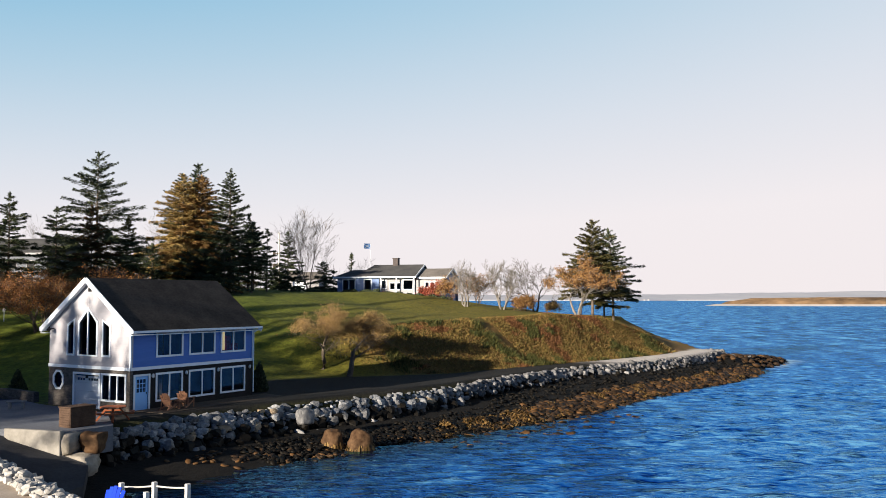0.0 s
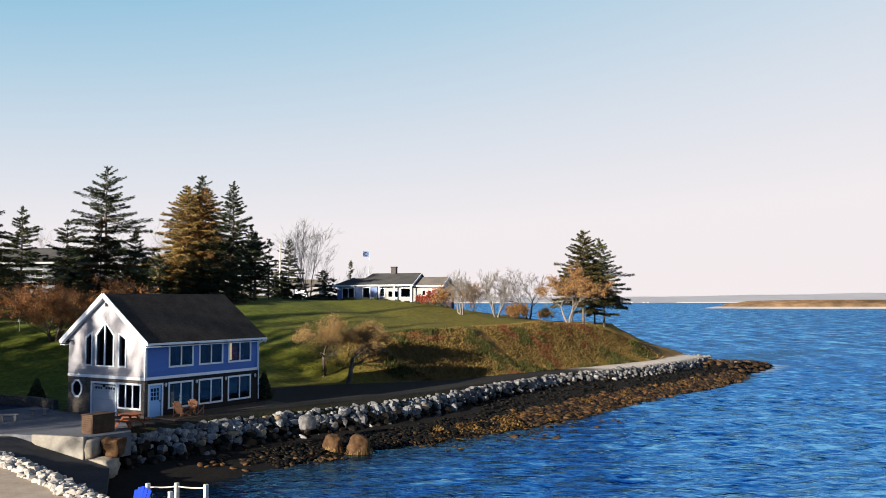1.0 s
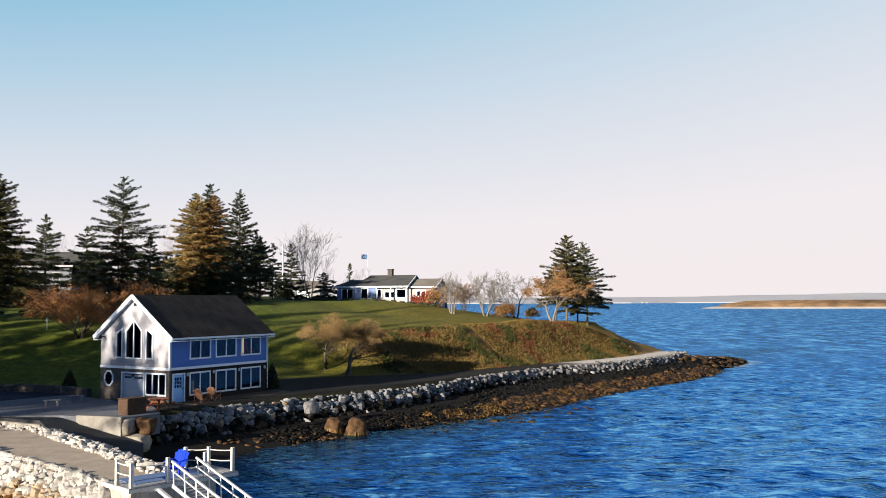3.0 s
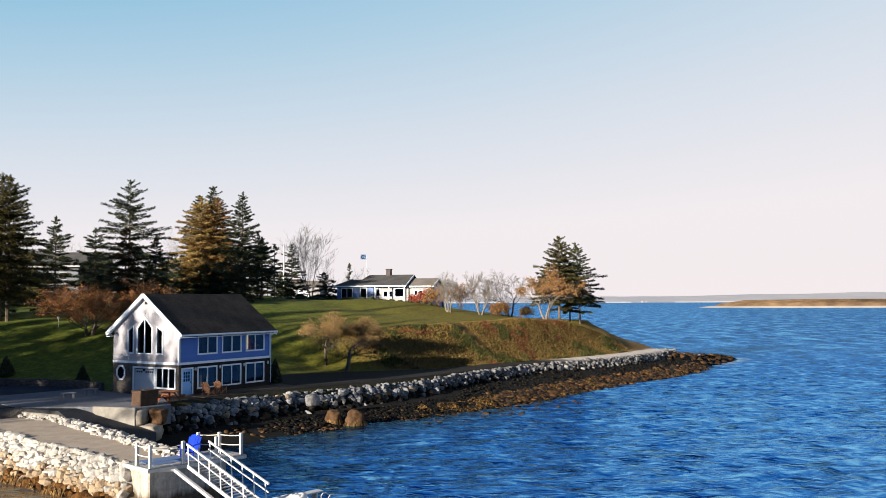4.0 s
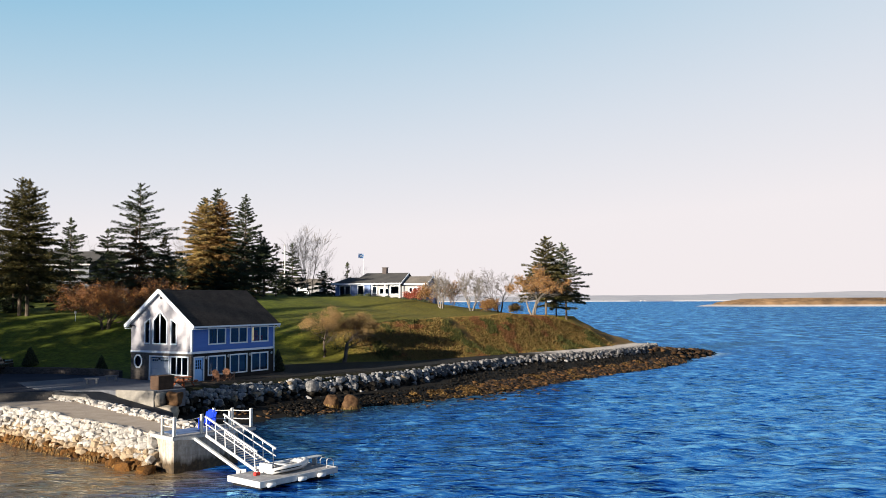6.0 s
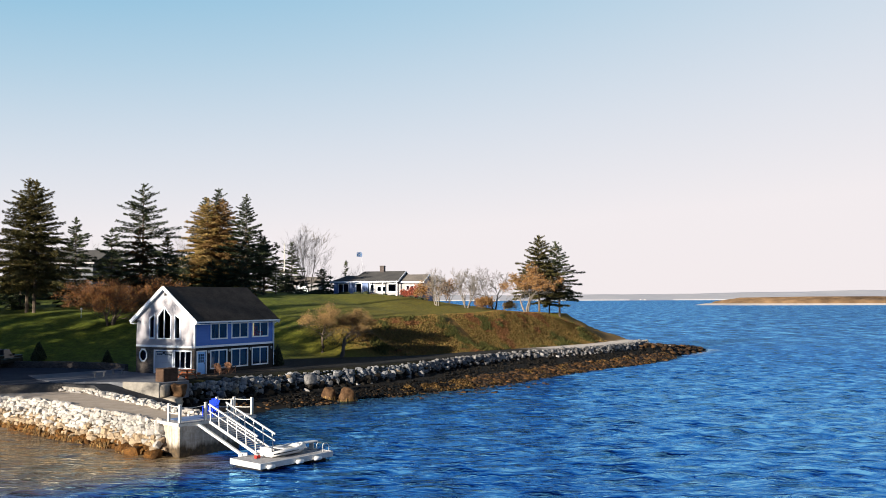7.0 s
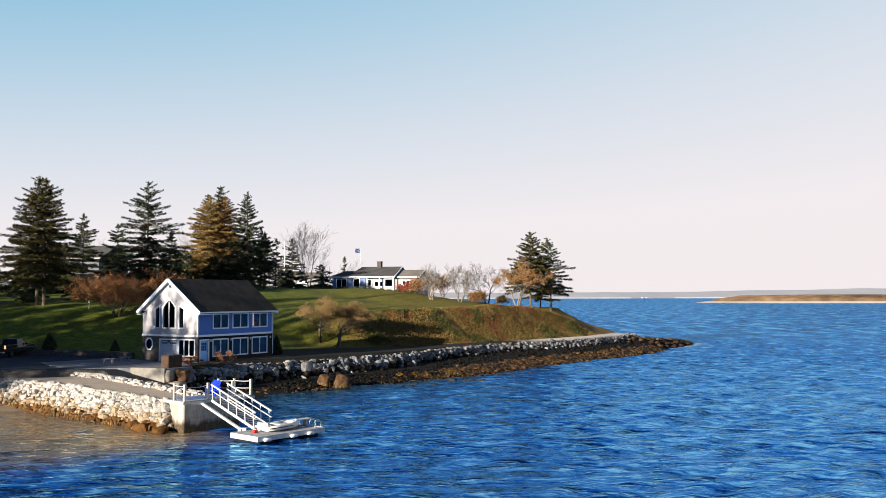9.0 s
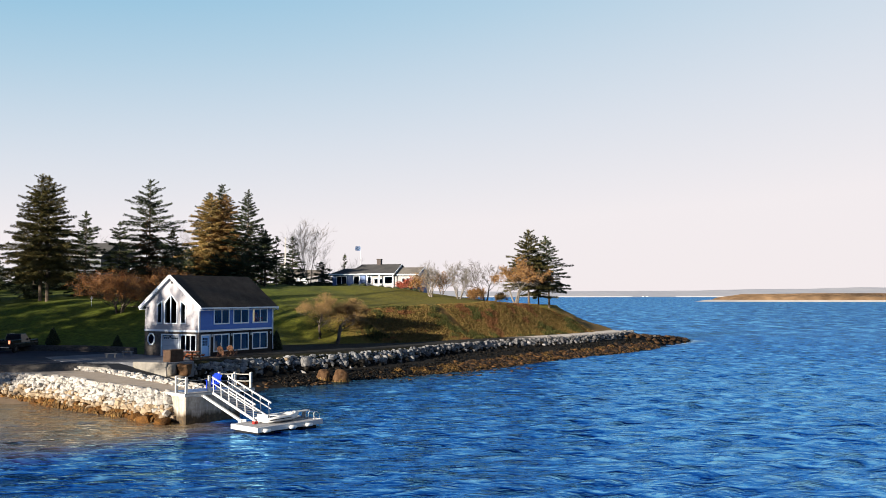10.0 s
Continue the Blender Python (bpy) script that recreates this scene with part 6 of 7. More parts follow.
part("liner", acc, brown_slat, sb)

for at, turn in (((-26.2, 50.6, 2.53), 20), ((-25.6, 53.3, 2.53), 15)):
    bn = thing("bench", at, turn, "grey stone garden bench on two legs", "bench", "stone benches")
    acc = Acc()
    acc.box(-0.55, -0.2, 0.38, 0.55, 0.2, 0.46)
    part("seat", acc, stone_grey, bn, bevel=0.02)
    for x in (-0.36, 0.36):
        acc = Acc()
        acc.box(x - 0.08, -0.15, 0, x + 0.08, 0.15, 0.38)
        part("leg", acc, stone_grey, bn, bevel=0.02)

acc = Acc()
for a_, c_ in (((-46, 62.6), (-33.5, 61.4)), ((-33.5, 61.4), (-28.6, 59.2)), ((-28.6, 59.2), (-26.2, 57.2))):
    acc.bar((*a_, 2.75), (*c_, 2.75), 0.35, 0.7)
tagged(part("retaining_wall", acc, stone_face), "low dark stone wall between yard and lawn", "wall", kind="structure")

# white bollard lamp on the lawn
lp = thing("lawn_lamp", (-40.4, 81.3, ground_z(-40.4, 81.3)), 0, "slim white post lamp on the lawn", "lamp")
acc = Acc()
acc.tube([(0, 0, -0.1), (0, 0, 0.9)], [0.03, 0.03], 8)
part("post", acc, white_trim, lp)
acc = Acc()
acc.tube([(0, 0, 0.9), (0, 0, 0.95), (0, 0, 1.15), (0, 0, 1.25)], [0.05, 0.14, 0.14, 0.03], 8)
part("lamp_head", acc, lamp_white, lp)

# ---- landing stage: concrete pier, deck, gangway, float ----
grey_plank = surface("silvery weathered planks", (0.20, 0.20, 0.21), (0.34, 0.34, 0.35), 0.8, 10, 2, bump=0.3, vary=0.12)
blue_mat = surface("blue-grey deck matting", (0.10, 0.16, 0.30), (0.15, 0.22, 0.38), 0.7, 10, 2, bump=0.1)
alu = surface("pale painted aluminium", (0.42, 0.42, 0.42), (0.54, 0.54, 0.54), 0.4, 10, 2, bump=0.03)
post_wood = surface("pale weathered posts", (0.42, 0.40, 0.36), (0.62, 0.60, 0.55), 0.75, 10, 2, bump=0.2)
CX, CY, PT = -11.8, 25.5, 47.0   # pier corner and the way its seaward side runs
pier = thing("pier", (CX, CY, 0), PT, "concrete pier block with timber deck, posts and rope rails", "pier")
acc = Acc()
acc.box(0, 0, -2.0, 4.2, 1.9, 1.80)
part("concrete_block", acc, stained_conc, pier, "pale concrete streaked dark towards the tide line", bevel=0.05)
for i in range(24):
    acc = Acc()
    acc.box(-0.10 + 0.225 * i, -0.12, 1.93, 0.10 + 0.225 * i, 2.3, 1.98)
    part("deck_plank", acc, grey_plank, pier)
acc = Acc()
acc.box(0.5, 0.5, 1.985, 4.0, 2.2, 2.0)
part("matting", acc, blue_mat, pier)
for x0, y0, x1, y1 in ((-0.12, -0.12, 5.3, -0.02), (-0.12, -0.02, -0.02, 2.3), (5.2, -0.02, 5.3, 2.3)):
    acc = Acc()
    acc.box(x0, y0, 1.78, x1, y1, 1.94)
    part("edge_beam", acc, post_wood, pier)
posts = {"a": (0.0, 1.15), "b": (0.05, 0.0), "c": (1.75, 0.0), "d": (3.75, 1.9), "e": (4.55, 1.2), "f": (5.15, 0.15), "g": (3.6, 0.0)}
for k, (x, y) in posts.items():
    acc = Acc()
    acc.box(x - 0.075, y - 0.075, 1.80, x + 0.075, y + 0.075, 3.05)
    part("post", acc, post_wood, pier, bevel=0.015)
for k0, k1, zs in (("a", "b", (2.92, 2.5)), ("d", "e", (2.92, 2.45)), ("e", "f", (2.92, 2.45))):
    for z in zs:
        (xa, ya), (xb, yb) = posts[k0], posts[k1]
        acc = Acc()
        acc.tube([(xa + (xb - xa) * t, ya + (yb - ya) * t, z - 0.03 * math.sin(math.pi * t)) for t in np.linspace(0, 1, 7)], [0.028] * 7, 6)
        part("rope", acc, post_wood, pier)
(xa, ya), (xb, yb) = posts["b"], posts["c"]
acc = Acc()
acc.tube([(xa + (xb - xa) * t, ya + (yb - ya) * t, 2.9 - 0.10 * math.sin(math.pi * t)) for t in np.linspace(0, 1, 9)], [0.015] * 9, 6)
part("rope", acc, post_wood, pier)
adirondack(tuple(pose(CX, CY, 0, 0, 0, PT) @ Vector((3.05, 1.45, 2.0))), PT - 60, blue_plastic, "bright blue plastic garden chair on the pier deck")

# gangway with truss rails
G0, G1 = Vector((-9.75, 26.45, 1.98)), Vector((-6.35, 23.45, 0.62))
gd = (G1 - G0)
gflat = Vector((gd.x, gd.y, 0)).normalized()
gside = Vector((-gflat.y, gflat.x, 0))
gang = thing("gangway", tuple(G0), 0, "pale aluminium gangway with railings down to the float", "gangway")
rel = lambda t, s, z: tuple(gd * t + gside * (s * 0.6) + Vector((0, 0, z)))  # noqa: E731
for i in range(18):
    acc = Acc()
    acc.bar(rel((i + 0.5) / 18, -1, 0), rel((i + 0.5) / 18, 1, 0), 0.22, 0.03)
    part("tread", acc, grey_plank, gang)
for s in (-1, 1):
    acc = Acc()
    acc.bar(rel(0, s, 0), rel(1, s, 0), 0.06, 0.16)
    part("stringer", acc, alu, gang)
    for z in (1.0, 0.62):
        acc = Acc()
        acc.bar(rel(-0.02, s, z), rel(1.02, s, z), 0.07 if z > 0.9 else 0.05, 0.09 if z > 0.9 else 0.05)
        part("handrail", acc, alu, gang)
    for i in range(6):
        t = 0.02 + 0.96 * i / 5
        acc = Acc()
        acc.bar(rel(t, s, 0), rel(t - 0.02, s, 1.0), 0.05, 0.05, up=(1, 0, 0))
        part("baluster", acc, alu, gang)
arm = thing("mooring_arm", (-10.95, 26.3, 1.75), 0, "pale steel arm holding the float off the pier", "mooring arm")
acc = Acc()
acc.bar((-0.5, -0.35, 0.05), (0.15, 0.1, 0.0), 0.12, 0.12)
acc.bar((0.1, 0.05, 0.0), (3.35, -2.95, -1.25), 0.14, 0.14)
part("beam", acc, alu, arm)
acc = Acc()
acc.bar((3.1, -2.9, -1.25), (3.6, -2.9, -1.25), 0.08, 0.25)
part("hinge", acc, alu, arm)

fdx, fdy = Vector((2.1, -1.45, 0)), Vector((3.3, 3.85, 0))
fturn = math.degrees(math.atan2(fdy.y, fdy.x))
flo = thing("float", (-6.1, 20.9, 0), fturn, "pale timber float with white fenders moored off the pier", "float")
FLN, FWD = fdy.length, fdx.length
for i in range(22):
    acc = Acc()
    acc.box(FLN * i / 22 + 0.008, 0.02, 0.40, FLN * (i + 1) / 22 - 0.008, FWD - 0.02, 0.45)
    part("plank", acc, grey_plank, flo)
for y0 in (-0.06, FWD - 0.02):
    acc = Acc()
    acc.box(-0.06, y0, 0.16, FLN + 0.06, y0 + 0.08, 0.47)
    part("side_beam", acc, alu, flo, bevel=0.015)
for x0 in (-0.06, FLN - 0.02):
    acc = Acc()
    acc.box(x0, 0.02, 0.16, x0 + 0.08, FWD - 0.02, 0.47)
    part("end_beam", acc, alu, flo, bevel=0.015)
black_tub = surface("black flotation tub", (0.008, 0.008, 0.009), (0.02, 0.02, 0.022), 0.6, 8, 2)
for i in range(3):
    acc = Acc()
    acc.box(0.15 + i * 1.7, 0.1, -0.3, 1.35 + i * 1.7, FWD - 0.1, 0.2)
    part("float_drum", acc, black_tub, flo, bevel=0.06)
for x in (0.3, 2.3, 3.6):
    acc = Acc()
    acc.tube([(x, -0.16, 0.25), (x + 0.06, -0.16, 0.25), (x + 0.5, -0.16, 0.25), (x + 0.56, -0.16, 0.25)], [0.03, 0.11, 0.11, 0.03], 10)
    part("fender", acc, lamp_white, flo, smooth=True)
acc = Acc()
acc.box(FLN - 1.35, FWD - 1.25, 0.84, FLN + 0.15, FWD - 0.80, 0.91)
acc.box(FLN - 1.25, FWD - 1.2, 0.45, FLN - 1.15, FWD - 0.85, 0.84)
acc.box(FLN - 0.25, FWD - 1.2, 0.45, FLN - 0.15, FWD - 0.85, 0.84)
part("step_bench", acc, alu, flo, bevel=0.015)
for y in (0.35, 0.85):
    acc = Acc()
    acc.tube([(FLN - 0.40, y, 0.45), (FLN - 0.40, y, 0.80), (FLN - 0.3, y, 0.90), (FLN - 0.1, y, 0.90), (FLN + 0.1, y, 0.75), (FLN + 0.1, y, -0.3)], [0.025] * 6, 6)
    part("ladder_loop", acc, alu, flo)

hyp = surface("pale grey inflatable tube", (0.50, 0.50, 0.50), (0.64, 0.64, 0.63), 0.5, 8, 1, bump=0.05)
red_can = surface("red canvas", (0.42, 0.03, 0.025), (0.55, 0.06, 0.05), 0.7, 8, 1)
din = thing("dinghy", tuple(pose(-6.1, 20.9, 0.45, 0, 0, fturn) @ Vector((2.75, 1.45, 0.0))), fturn + 4, "pale grey inflatable dinghy with dark stripe lying on the float", "boat")
loop = [(-1.45, -0.62), (-0.6, -0.64), (0.4, -0.62), (0.95, -0.46), (1.3, -0.2), (1.4, 0.0), (1.3, 0.2), (0.95, 0.46), (0.4, 0.62), (-0.6, 0.64), (-1.45, 0.62)]
acc = Acc()
acc.tube([(x, y, 0.24 + (0.12 * max(0, x - 0.6))) for x, y in loop], [0.13] + [0.17] * 9 + [0.13], 12)
part("tube", acc, hyp, din, smooth=True)
acc = Acc()
acc.tube([(x * 1.0, y * 1.25 if abs(y) > 0.3 else y, 0.26 + (0.12 * max(0, x - 0.6))) for x, y in loop if x < 0.7], [0.03] * 6, 6)
part("rub_strake", acc, black_tub, din)
acc = Acc()
acc.box(-1.35, -0.5, 0.06, 0.9, 0.5, 0.10)
part("floorboard", acc, hyp, din)
acc = Acc()
acc.box(-1.36, -0.46, 0.08, -1.30, 0.46, 0.55)
part("transom", acc, hyp, din)
acc = Acc()
acc.box(-0.35, -0.55, 0.34, -0.05, 0.55, 0.38)
part("thwart", acc, hyp, din)
# tank-shaped red block added in place of the dinghy's red bow canvas
cv = thing("red_bow_stand_in", tuple(pose(-6.1, 20.9, 0.45, 0, 0, fturn) @ Vector((0.95, 1.5, 0.0))), fturn, "small red block standing in for the red dinghy bow", "fuel tank")
acc = Acc()
acc.box(-0.17, -0.11, 0.0, 0.17, 0.11, 0.17)
part("tank", acc, red_can, cv, bevel=0.04)
acc = Acc()
acc.tube([(0, 0, 0.15), (0, 0, 0.21)], [0.05, 0.05], 8)
part("filler_cap", acc, lamp_white, cv)
# ---- the cottage on the rise ----
CTURN = -17.0
cot = thing("cottage", (-15.3, 127.7, 9.7), CTURN, "single-storey cottage, pale walls with shade coloured blue, dark hipped roof, brick chimney", "house")
cot_white = surface("white cottage siding", (0.265, 0.26, 0.265), (0.32, 0.315, 0.32), 0.6, 6, 0.7, bump=0.1)
# blue copy of the pale siding: shade painted on the cottage's unlit walls
cot_shaded = surface("shaded cottage siding", (0.13, 0.19, 0.36), (0.18, 0.25, 0.43), 0.6, 6, 0.7, bump=0.1)
cot_roof = surface("dark grey cottage shingles", (0.045, 0.045, 0.047), (0.085, 0.083, 0.08), 0.9, 6, 0.8, bump=0.4)
tan_roof = surface("sun-bleached grey-brown shingles", (0.11, 0.10, 0.09), (0.19, 0.17, 0.15), 0.9, 6, 0.8, bump=0.4)
chim_mat = surface("dark brick chimney", (0.05, 0.045, 0.045), (0.11, 0.09, 0.085), 0.9, 8, 1, bump=0.5)


def cot_wall(mesh, material, m, name="wall"):
    ob = part(name, mesh, material, cot)
    ob.matrix_basis = m
    return ob


def cot_window(a0, z0, a1, z1, y, splits=()):
    w = part("window", holed(grown(rect(a0, z0, a1, z1), 0.12), [rect(a0, z0, a1, z1)], 0.08), white_trim, cot)
    w.matrix_basis = pose(0, y - 0.05, 0)
    for p, q in zip((a0, *splits), (*splits, a1)):
        acc = Acc()
        acc.add([(p, 0.06, z0), (q, 0.06, z0), (q, 0.06, z1), (p, 0.06, z1)], [(0, 1, 2, 3)])
        part("pane", acc, glass, w).visible_shadow = False
    for p in splits:
        acc = Acc()
        acc.box(p - 0.05, -0.01, z0, p + 0.05, 0.07, z1)
        part("mullion", acc, white_trim, w)


E_ = 2.55
cot_wall(holed(rect(0, -1.2, 6.4, E_), [rect(0.9, 0.55, 2.7, 2.05), rect(4.2, 0.65, 5.2, 2.1)], 0.2), cot_shaded, pose(0, 0, 0))
cot_window(0.9, 0.55, 2.7, 2.05, 0, (1.8,))
cot_window(4.2, 0.65, 5.2, 2.1, 0)
cot_wall(holed(rect(6.4, -1.2, 11.7, E_), [rect(6.75, 0.9, 7.35, 1.95), rect(8.0, 0.75, 9.5, 1.6), rect(10.0, 0.75, 11.4, 2.0)], 0.2), cot_white, pose(0, 0.35, 0))
cot_window(6.75, 0.9, 7.35, 1.95, 0.35)
cot_window(8.0, 0.75, 9.5, 1.6, 0.35, (8.75,))
cot_window(10.0, 0.75, 11.4, 2.0, 0.35)
cot_wall(holed(rect(11.7, -1.2, 16.1, E_), [rect(13.2, 1.0, 13.7, 1.7), rect(14.0, 1.0, 14.5, 1.7)], 0.2), cot_white, pose(0, 0.6, 0))
cot_window(13.2, 1.0, 13.7, 1.7, 0.6)
cot_window(14.0, 1.0, 14.5, 1.7, 0.6)
swap = Matrix(((0, 1, 0, 0), (1, 0, 0, 0), (0, 0, 1, 0), (0, 0, 0, 1)))
cot_wall(holed([(0.2, -1.2), (7.0, -1.2), (7.0, E_), (0.2, E_)], [], 0.2), cot_shaded, swap)
cot_wall(holed([(0.6, -1.2), (5.8, -1.2), (5.8, E_), (3.2, 3.5), (0.6, E_)], [rect(1.2, 0.3, 2.4, 2.0)], 0.2), cot_shaded, Matrix.Translation((15.9, 0, 0)) @ swap)
cot_wall(holed([(0.35, E_ - 0.4), (7.0, E_ - 0.4), (3.6, 4.15)], [], 0.2), cot_white, Matrix.Translation((11.7, 0, 0)) @ swap)
cot_wall(holed(rect(0, -1.2, 16.1, E_), [], 0.2), cot_shaded, pose(0, 7.0, 0))


def slab(points, thick, material, name="roof"):
    acc = Acc()
    k = len(points)
    acc.add([(x, y, z) for x, y, z in points] + [(x, y, z - thick) for x, y, z in points], [tuple(range(k)), tuple(range(k, 2 * k))[::-1]] + [(i, i + k, (i + 1) % k + k, (i + 1) % k) for i in range(k)])
    return part(name, acc, material, cot)


RZ = 4.35
slab([(2.9, -0.45, E_), (12.1, -0.45, E_), (12.1, 3.6, RZ), (4.3, 3.6, RZ)], 0.16, cot_roof)
slab([(12.1, 7.6, E_), (2.9, 7.6, E_), (4.3, 3.6, RZ), (12.1, 3.6, RZ)], 0.16, cot_roof)
slab([(2.9, 7.6, E_), (2.9, -0.45, E_), (4.3, 3.6, RZ)], 0.16, cot_roof)
slab([(-0.5, -0.35, E_ - 0.02), (4.2, -0.35, E_ - 0.02), (4.2, 3.5, 3.62), (1.0, 3.5, 3.62)], 0.14, cot_roof, "wing_roof")
slab([(4.2, 7.5, E_ - 0.02), (-0.5, 7.5, E_ - 0.02), (1.0, 3.5, 3.62), (4.2, 3.5, 3.62)], 0.14, cot_roof, "wing_roof")
slab([(-0.5, 7.5, E_ - 0.02), (-0.5, -0.35, E_ - 0.02), (1.0, 3.5, 3.62)], 0.14, cot_roof, "wing_roof")
slab([(12.1, 0.15, E_ - 0.1), (16.5, 0.15, E_ - 0.1), (16.5, 3.2, 3.72), (12.1, 3.2, 3.72)], 0.14, tan_roof)
slab([(16.5, 6.3, E_ - 0.1), (12.1, 6.3, E_ - 0.1), (12.1, 3.2, 3.72), (16.5, 3.2, 3.72)], 0.14, tan_roof)
for a_, c_ in (((-0.5, -0.5, E_ - 0.12), (12.1, -0.5, E_ - 0.12)), ((12.1, -0.5, E_ - 0.1), (12.1, 3.6, RZ - 0.1)), ((12.15, 0.1, E_ - 0.22), (16.5, 0.1, E_ - 0.22)), ((16.52, 0.1, E_ - 0.2), (16.52, 3.2, 3.62)), ((16.52, 6.3, E_ - 0.2), (16.52, 3.2, 3.62))):
    acc = Acc()
    acc.bar(a_, c_, 0.06, 0.22)
    part("fascia", acc, white_trim, cot)
acc = Acc()
acc.box(7.35, 3.2, 3.6, 8.1, 4.0, 5.2)
chimney = part("chimney", acc, chim_mat, cot)
acc = Acc()
acc.box(7.28, 3.13, 5.2, 8.17, 4.07, 5.32)
part("cap", acc, chim_mat, chimney)
acc = Acc()
acc.box(6.6, -0.55, -1.2, 12.0, 0.34, 0.02)
part("porch", acc, grey_conc, cot)
for x in (6.8, 9.2, 11.8):
    acc = Acc()
    acc.box(x - 0.07, -0.42, 0.02, x + 0.07, -0.28, E_ - 0.2)
    part("porch_post", acc, white_trim, cot)
acc = Acc()
acc.box(8.1, 0.75, 0.1, 11.3, 6.8, 0.2)
part("floor", acc, dark_room, cot)

# flag on its pole
fp = thing("flagpole", (-12.85, 155.0, ground_z(-12.85, 155.0)), 0, "white flagpole with a blue and white crossed flag", "flagpole")
pole_h = 18.9 - ground_z(-12.85, 155.0)
acc = Acc()
acc.tube([(0, 0, 0), (0, 0, pole_h)], [0.026, 0.018], 8)
part("pole", acc, white_trim, fp)
flag_blue = surface("blue flag cloth", (0.02, 0.06, 0.16), (0.03, 0.085, 0.21), 0.8, 6, 1)
flag_white = surface("white flag cloth", (0.22, 0.24, 0.26), (0.28, 0.30, 0.32), 0.8, 6, 1)
wave = lambda x: 0.10 * math.sin(4.2 * x)  # noqa: E731
acc = Acc()
cols = np.linspace(0, 1.1, 10)
for i in range(9):
    for y in (0.012, -0.012):
        acc.add([(-cols[i], wave(cols[i]) + y, pole_h - 0.95), (-cols[i + 1], wave(cols[i + 1]) + y, pole_h - 1.1), (-cols[i + 1], wave(cols[i + 1]) + y, pole_h - 0.2), (-cols[i], wave(cols[i]) + y, pole_h - 0.05)], [(0, 1, 2, 3)])
flag = part("flag", acc, flag_blue, fp)
for up_ in (1, -1):
    acc = Acc()
    for i in range(9):
        for y in (0.025, -0.025):
            f0, f1 = cols[i] / 1.1, cols[i + 1] / 1.1
            z_a = pole_h - 0.5 + up_ * 0.40 * (1 - 2 * f0) - 0.15 * f0
            z_b = pole_h - 0.5 + up_ * 0.40 * (1 - 2 * f1) - 0.15 * f1
            acc.add([(-cols[i], wave(cols[i]) + y, z_a - 0.05), (-cols[i + 1], wave(cols[i + 1]) + y, z_b - 0.05), (-cols[i + 1], wave(cols[i + 1]) + y, z_b + 0.05), (-cols[i], wave(cols[i]) + y, z_a + 0.05)], [(0, 1, 2, 3)])
    part("flag_band", acc, flag_white, flag)

# utility pole with cross arms
up = thing("utility_pole", (-27.6, 148.0, ground_z(-27.6, 148)), 0, "pale wooden utility pole with cans and arms", "utility pole")
uh = 20.2 - ground_z(-27.6, 148)
acc = Acc()
acc.tube([(0, 0, -0.2), (0, 0, uh)], [0.16, 0.11], 8)
part("pole", acc, post_wood, up)
for z in (uh - 3.6, uh - 5.6):
    acc = Acc()
    acc.box(-1.0, -0.1, z, 0.1, 0.1, z + 0.12)
    part("arm", acc, bark, up)
    acc = Acc()
    acc.tube([(-0.8, 0, z - 0.25), (-0.8, 0, z + 0.35)], [0.22, 0.22], 8)
    part("transformer", acc, grey_bark, up)

# white shed behind the trees
sh = thing("shed", (-26.5, 150.5, ground_z(-26.5, 150.5)), -10, "small white shed with a grey roof", "shed")
acc = Acc()
acc.box(0, 0, -0.3, 5.5, 4, 2.6)
part("wall", acc, cot_white, sh)
acc = Acc()
acc.add([(-0.3, -0.3, 2.6), (5.8, -0.3, 2.6), (5.8, 4.3, 2.6), (-0.3, 4.3, 2.6), (-0.3, 2, 3.9), (5.8, 2, 3.9)], [(0, 1, 5, 4), (2, 3, 4, 5), (3, 0, 4), (1, 2, 5), (3, 2, 1, 0)])
part("roof", acc, tan_roof, sh)
acc = Acc()
acc.box(1.0, -0.03, 0, 3.4, 0.0, 2.1)
part("door", acc, white_trim, sh)

# grey house behind the spruces
gh = thing("grey_house", (-74, 132, ground_z(-74, 132)), -14, "two-storey grey house with a dark low roof behind spruces", "house")
g0 = ground_z(-74, 132)
ghz = 15.6 - g0
acc = Acc()
acc.box(0, 0, -0.5, 17, 9, ghz)
part("wall", acc, surface("grey wall siding", (0.09, 0.10, 0.12), (0.13, 0.14, 0.16), 0.6, 6, 0.7), gh)
acc = Acc()
acc.add([(-0.8, -0.8, ghz), (17.8, -0.8, ghz), (17.8, 9.8, ghz), (-0.8, 9.8, ghz), (-0.8, 4.5, ghz + 2.6), (17.8, 4.5, ghz + 2.6)], [(0, 1, 5, 4), (2, 3, 4, 5), (3, 0, 4), (1, 2, 5), (3, 2, 1, 0)])
part("roof", acc, cot_roof, gh)
acc = Acc()
acc.box(-0.85, -0.9, ghz - 0.12, 17.85, -0.8, ghz + 0.14)
part("fascia", acc, cot_white, gh)
for x in (1.5, 4.5, 7.5, 10.5, 13.5):
    for z in (0.9, ghz - 2.2):
        acc = Acc()
        acc.box(x, -0.06, z, x + 1.4, -0.003, z + 1.3)
        w = part("window", acc, cot_white, gh)
        acc = Acc()
        acc.box(x + 0.1, -0.075, z + 0.1, x + 1.3, -0.062, z + 1.2)
        part("pane", acc, black_tub, w)

# houses on the far shore, a few bright specks
far_white = surface("white far houses", (0.75, 0.74, 0.72), (0.85, 0.84, 0.82), 0.8, 0.3, 0.05)
r = np.random.RandomState(61)
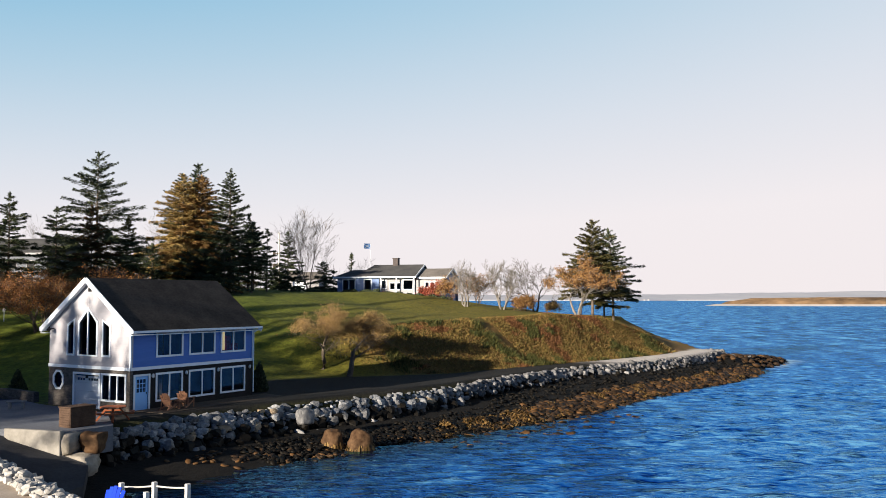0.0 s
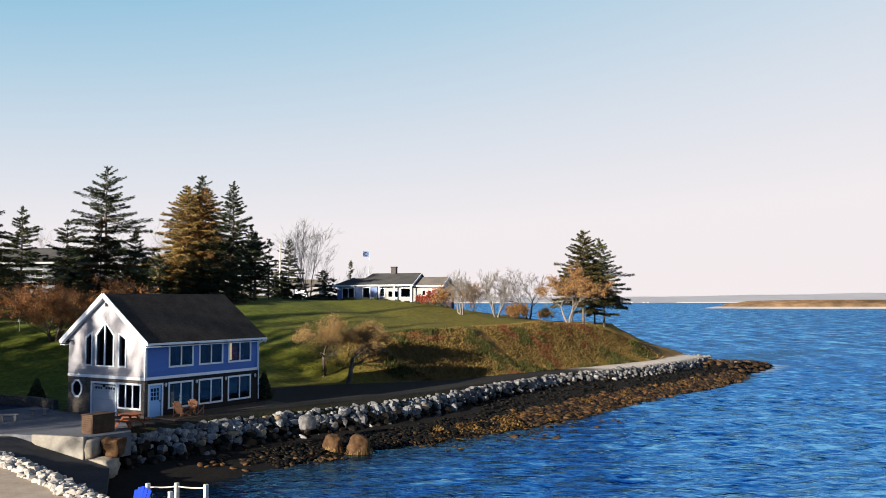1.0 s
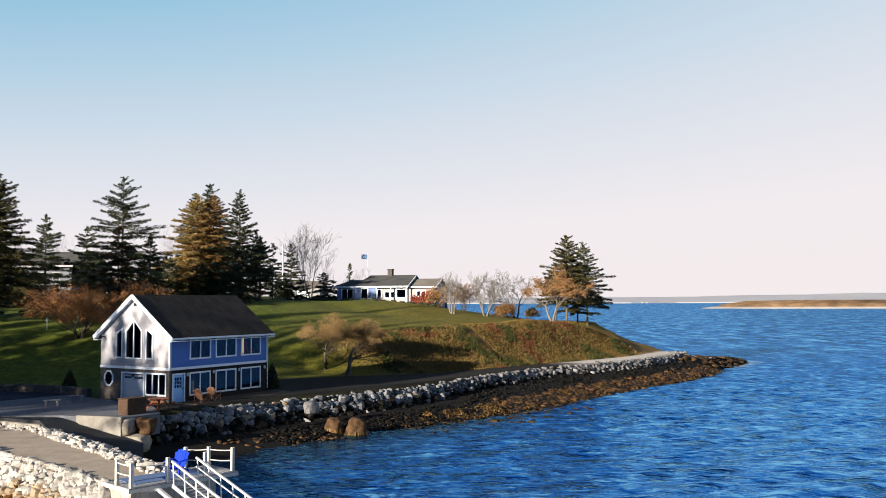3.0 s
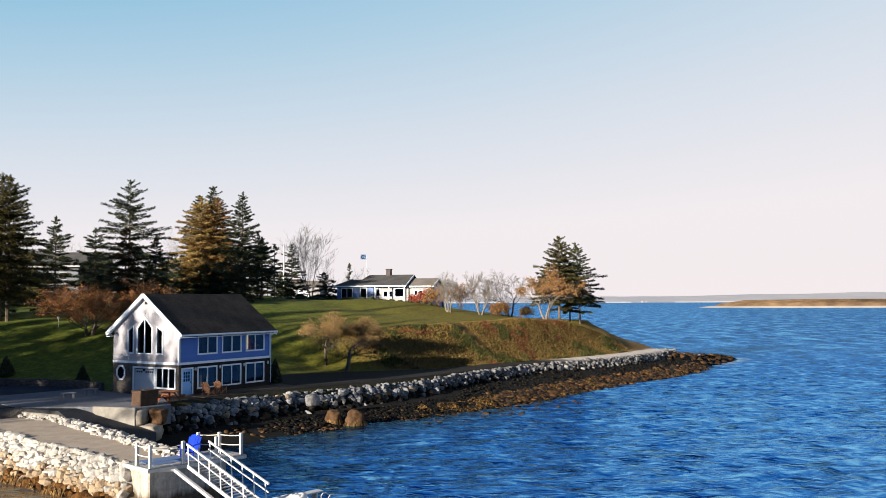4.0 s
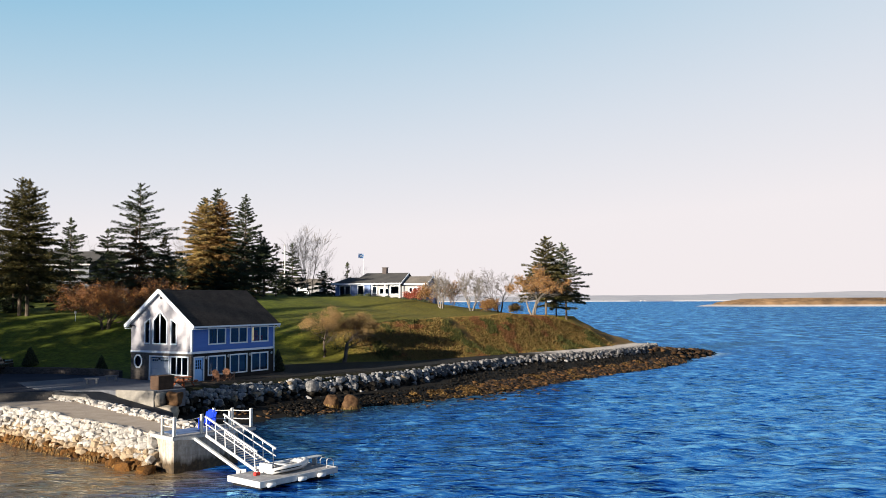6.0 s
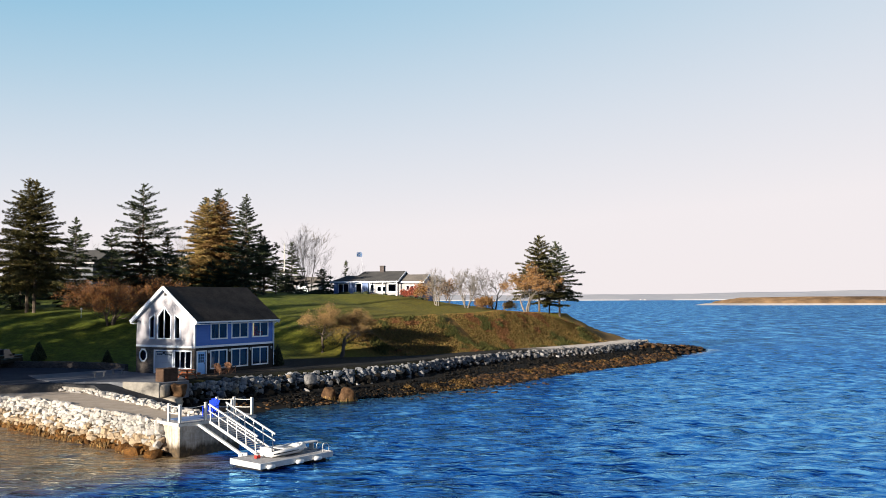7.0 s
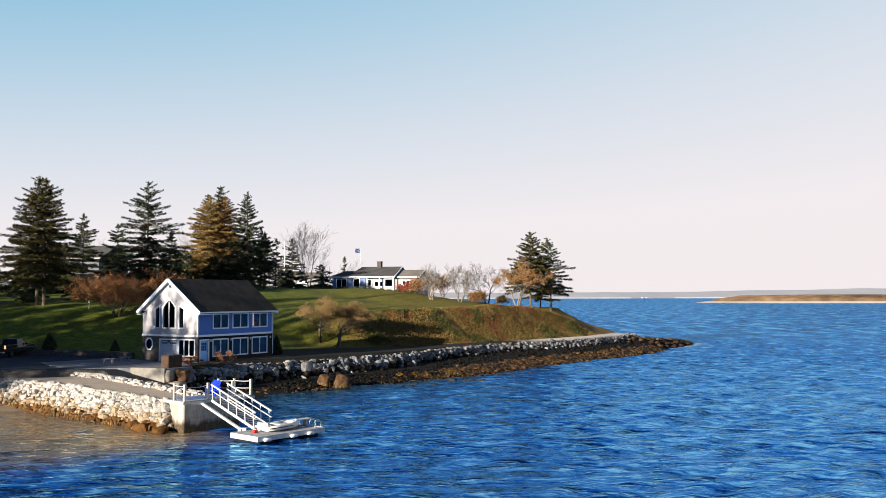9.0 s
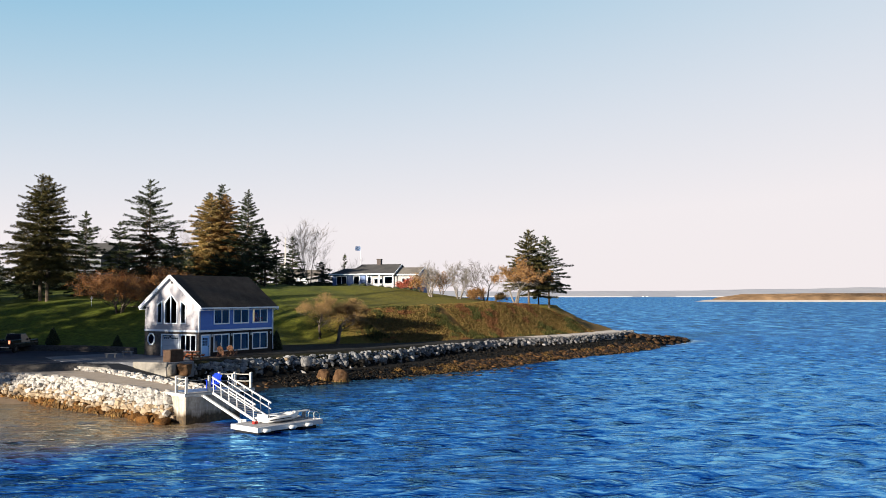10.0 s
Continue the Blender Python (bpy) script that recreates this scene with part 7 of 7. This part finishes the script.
for i in range(26):
    x = r.uniform(650, 1950) if i < 22 else r.uniform(-300, 650)
    s = r.uniform(0.22, 0.45)
    z = r.choice([1.5, 3.0, 9.0, 14.0]) if i % 3 else 2.0
    y = 3560 + (z - 1.5) * 30
    ho = thing("far_house", (x, y, z), r.uniform(-30, 30), "tiny white house on the far shore", "house", "houses on the far shore")
    acc = Acc()
    acc.box(-6 * s, -4 * s, -2, 6 * s, 4 * s, 4.5 * s)
    part("wall", acc, far_white, ho)
    acc = Acc()
    acc.add([(-6.3 * s, -4.4 * s, 4.5 * s), (6.3 * s, -4.4 * s, 4.5 * s), (6.3 * s, 4.4 * s, 4.5 * s), (-6.3 * s, 4.4 * s, 4.5 * s), (-6.3 * s, 0, 7.5 * s), (6.3 * s, 0, 7.5 * s)], [(0, 1, 5, 4), (2, 3, 4, 5), (3, 0, 4), (1, 2, 5), (3, 2, 1, 0)])
    part("roof", acc, tan_roof, ho)

# ---- the dark pickup in the yard ----
car_black = surface("black car paint", (0.008, 0.008, 0.010), (0.014, 0.014, 0.017), 0.25, 8, 1, bump=0.0)
tyre = surface("tyre rubber", (0.012, 0.012, 0.012), (0.022, 0.022, 0.022), 0.9, 20, 2)
chrome = surface("chrome", (0.55, 0.55, 0.55), (0.7, 0.7, 0.7), 0.2, 10, 1, 1.0, bump=0.0)
tail_red, n, l, b = nodes_of("lit tail lamp")
b.inputs["Base Color"].default_value = (0.5, 0.02, 0.01, 1)
b.inputs["Emission Color"].default_value = (1.0, 0.25, 0.12, 1)
b.inputs["Emission Strength"].default_value = 1.2
truck = thing("pickup_truck", (-40.0, 60.6, 2.50), -4, "black pickup truck parked in the shaded yard", "truck")
acc = Acc()
acc.box(-0.98, -2.8, 0.45, 0.98, 2.8, 1.0)
part("lower_body", acc, car_black, truck, bevel=0.08)
for x in (-0.98, 0.86):
    acc = Acc()
    acc.box(x, -2.8, 0.98, x + 0.12, -0.6, 1.32)
    part("bed_side", acc, car_black, truck, bevel=0.03)
acc = Acc()
acc.box(-0.86, -2.8, 0.98, 0.86, -2.7, 1.32)
part("tailgate", acc, car_black, truck, bevel=0.03)
acc = Acc()
acc.box(-0.96, 1.1, 0.98, 0.96, 2.75, 1.25)
part("hood", acc, car_black, truck, bevel=0.08)
acc = Acc()
acc.add([(-0.95, -0.6, 1.0), (0.95, -0.6, 1.0), (0.95, 1.3, 1.0), (-0.95, 1.3, 1.0), (-0.75, -0.4, 1.88), (0.75, -0.4, 1.88), (0.75, 0.6, 1.88), (-0.75, 0.6, 1.88)], [(0, 1, 5, 4), (1, 2, 6, 5), (2, 3, 7, 6), (3, 0, 4, 7), (4, 5, 6, 7)])
part("cab", acc, car_black, truck, bevel=0.04)
acc = Acc()
acc.add([(-0.78, -0.545, 1.32), (0.78, -0.545, 1.32), (0.68, -0.425, 1.78), (-0.68, -0.425, 1.78)], [(0, 1, 2, 3)])
part("rear_window", acc, black_tub, truck, "rear window reflecting the sky")
for x in (-0.92, 0.92):
    acc = Acc()
    acc.box(x - 0.08, -2.83, 0.95, x + 0.08, -2.78, 1.28)
    part("tail_lamp", acc, tail_red, truck, "glowing red tail lamp")
    acc = Acc()
    acc.box(x * 1.12 - 0.08, 0.85, 1.22, x * 1.12 + 0.08, 0.98, 1.42)
    part("mirror", acc, car_black, truck)
    for y in (-1.75, 1.75):
        acc = Acc()
        acc.tube([(x - 0.12, y, 0.38), (x - 0.10, y, 0.38), (x + 0.10, y, 0.38), (x + 0.12, y, 0.38)], [0.30, 0.38, 0.38, 0.30], 20)
        w = part("wheel", acc, tyre, truck, smooth=False)
        acc = Acc()
        acc.tube([(x - 0.13, y, 0.38), (x + 0.13, y, 0.38)], [0.2, 0.2], 14)
        part("rim", acc, chrome, w)
acc = Acc()
acc.box(-0.95, -2.95, 0.5, 0.95, -2.8, 0.66)
part("bumper", acc, chrome, truck, bevel=0.03)
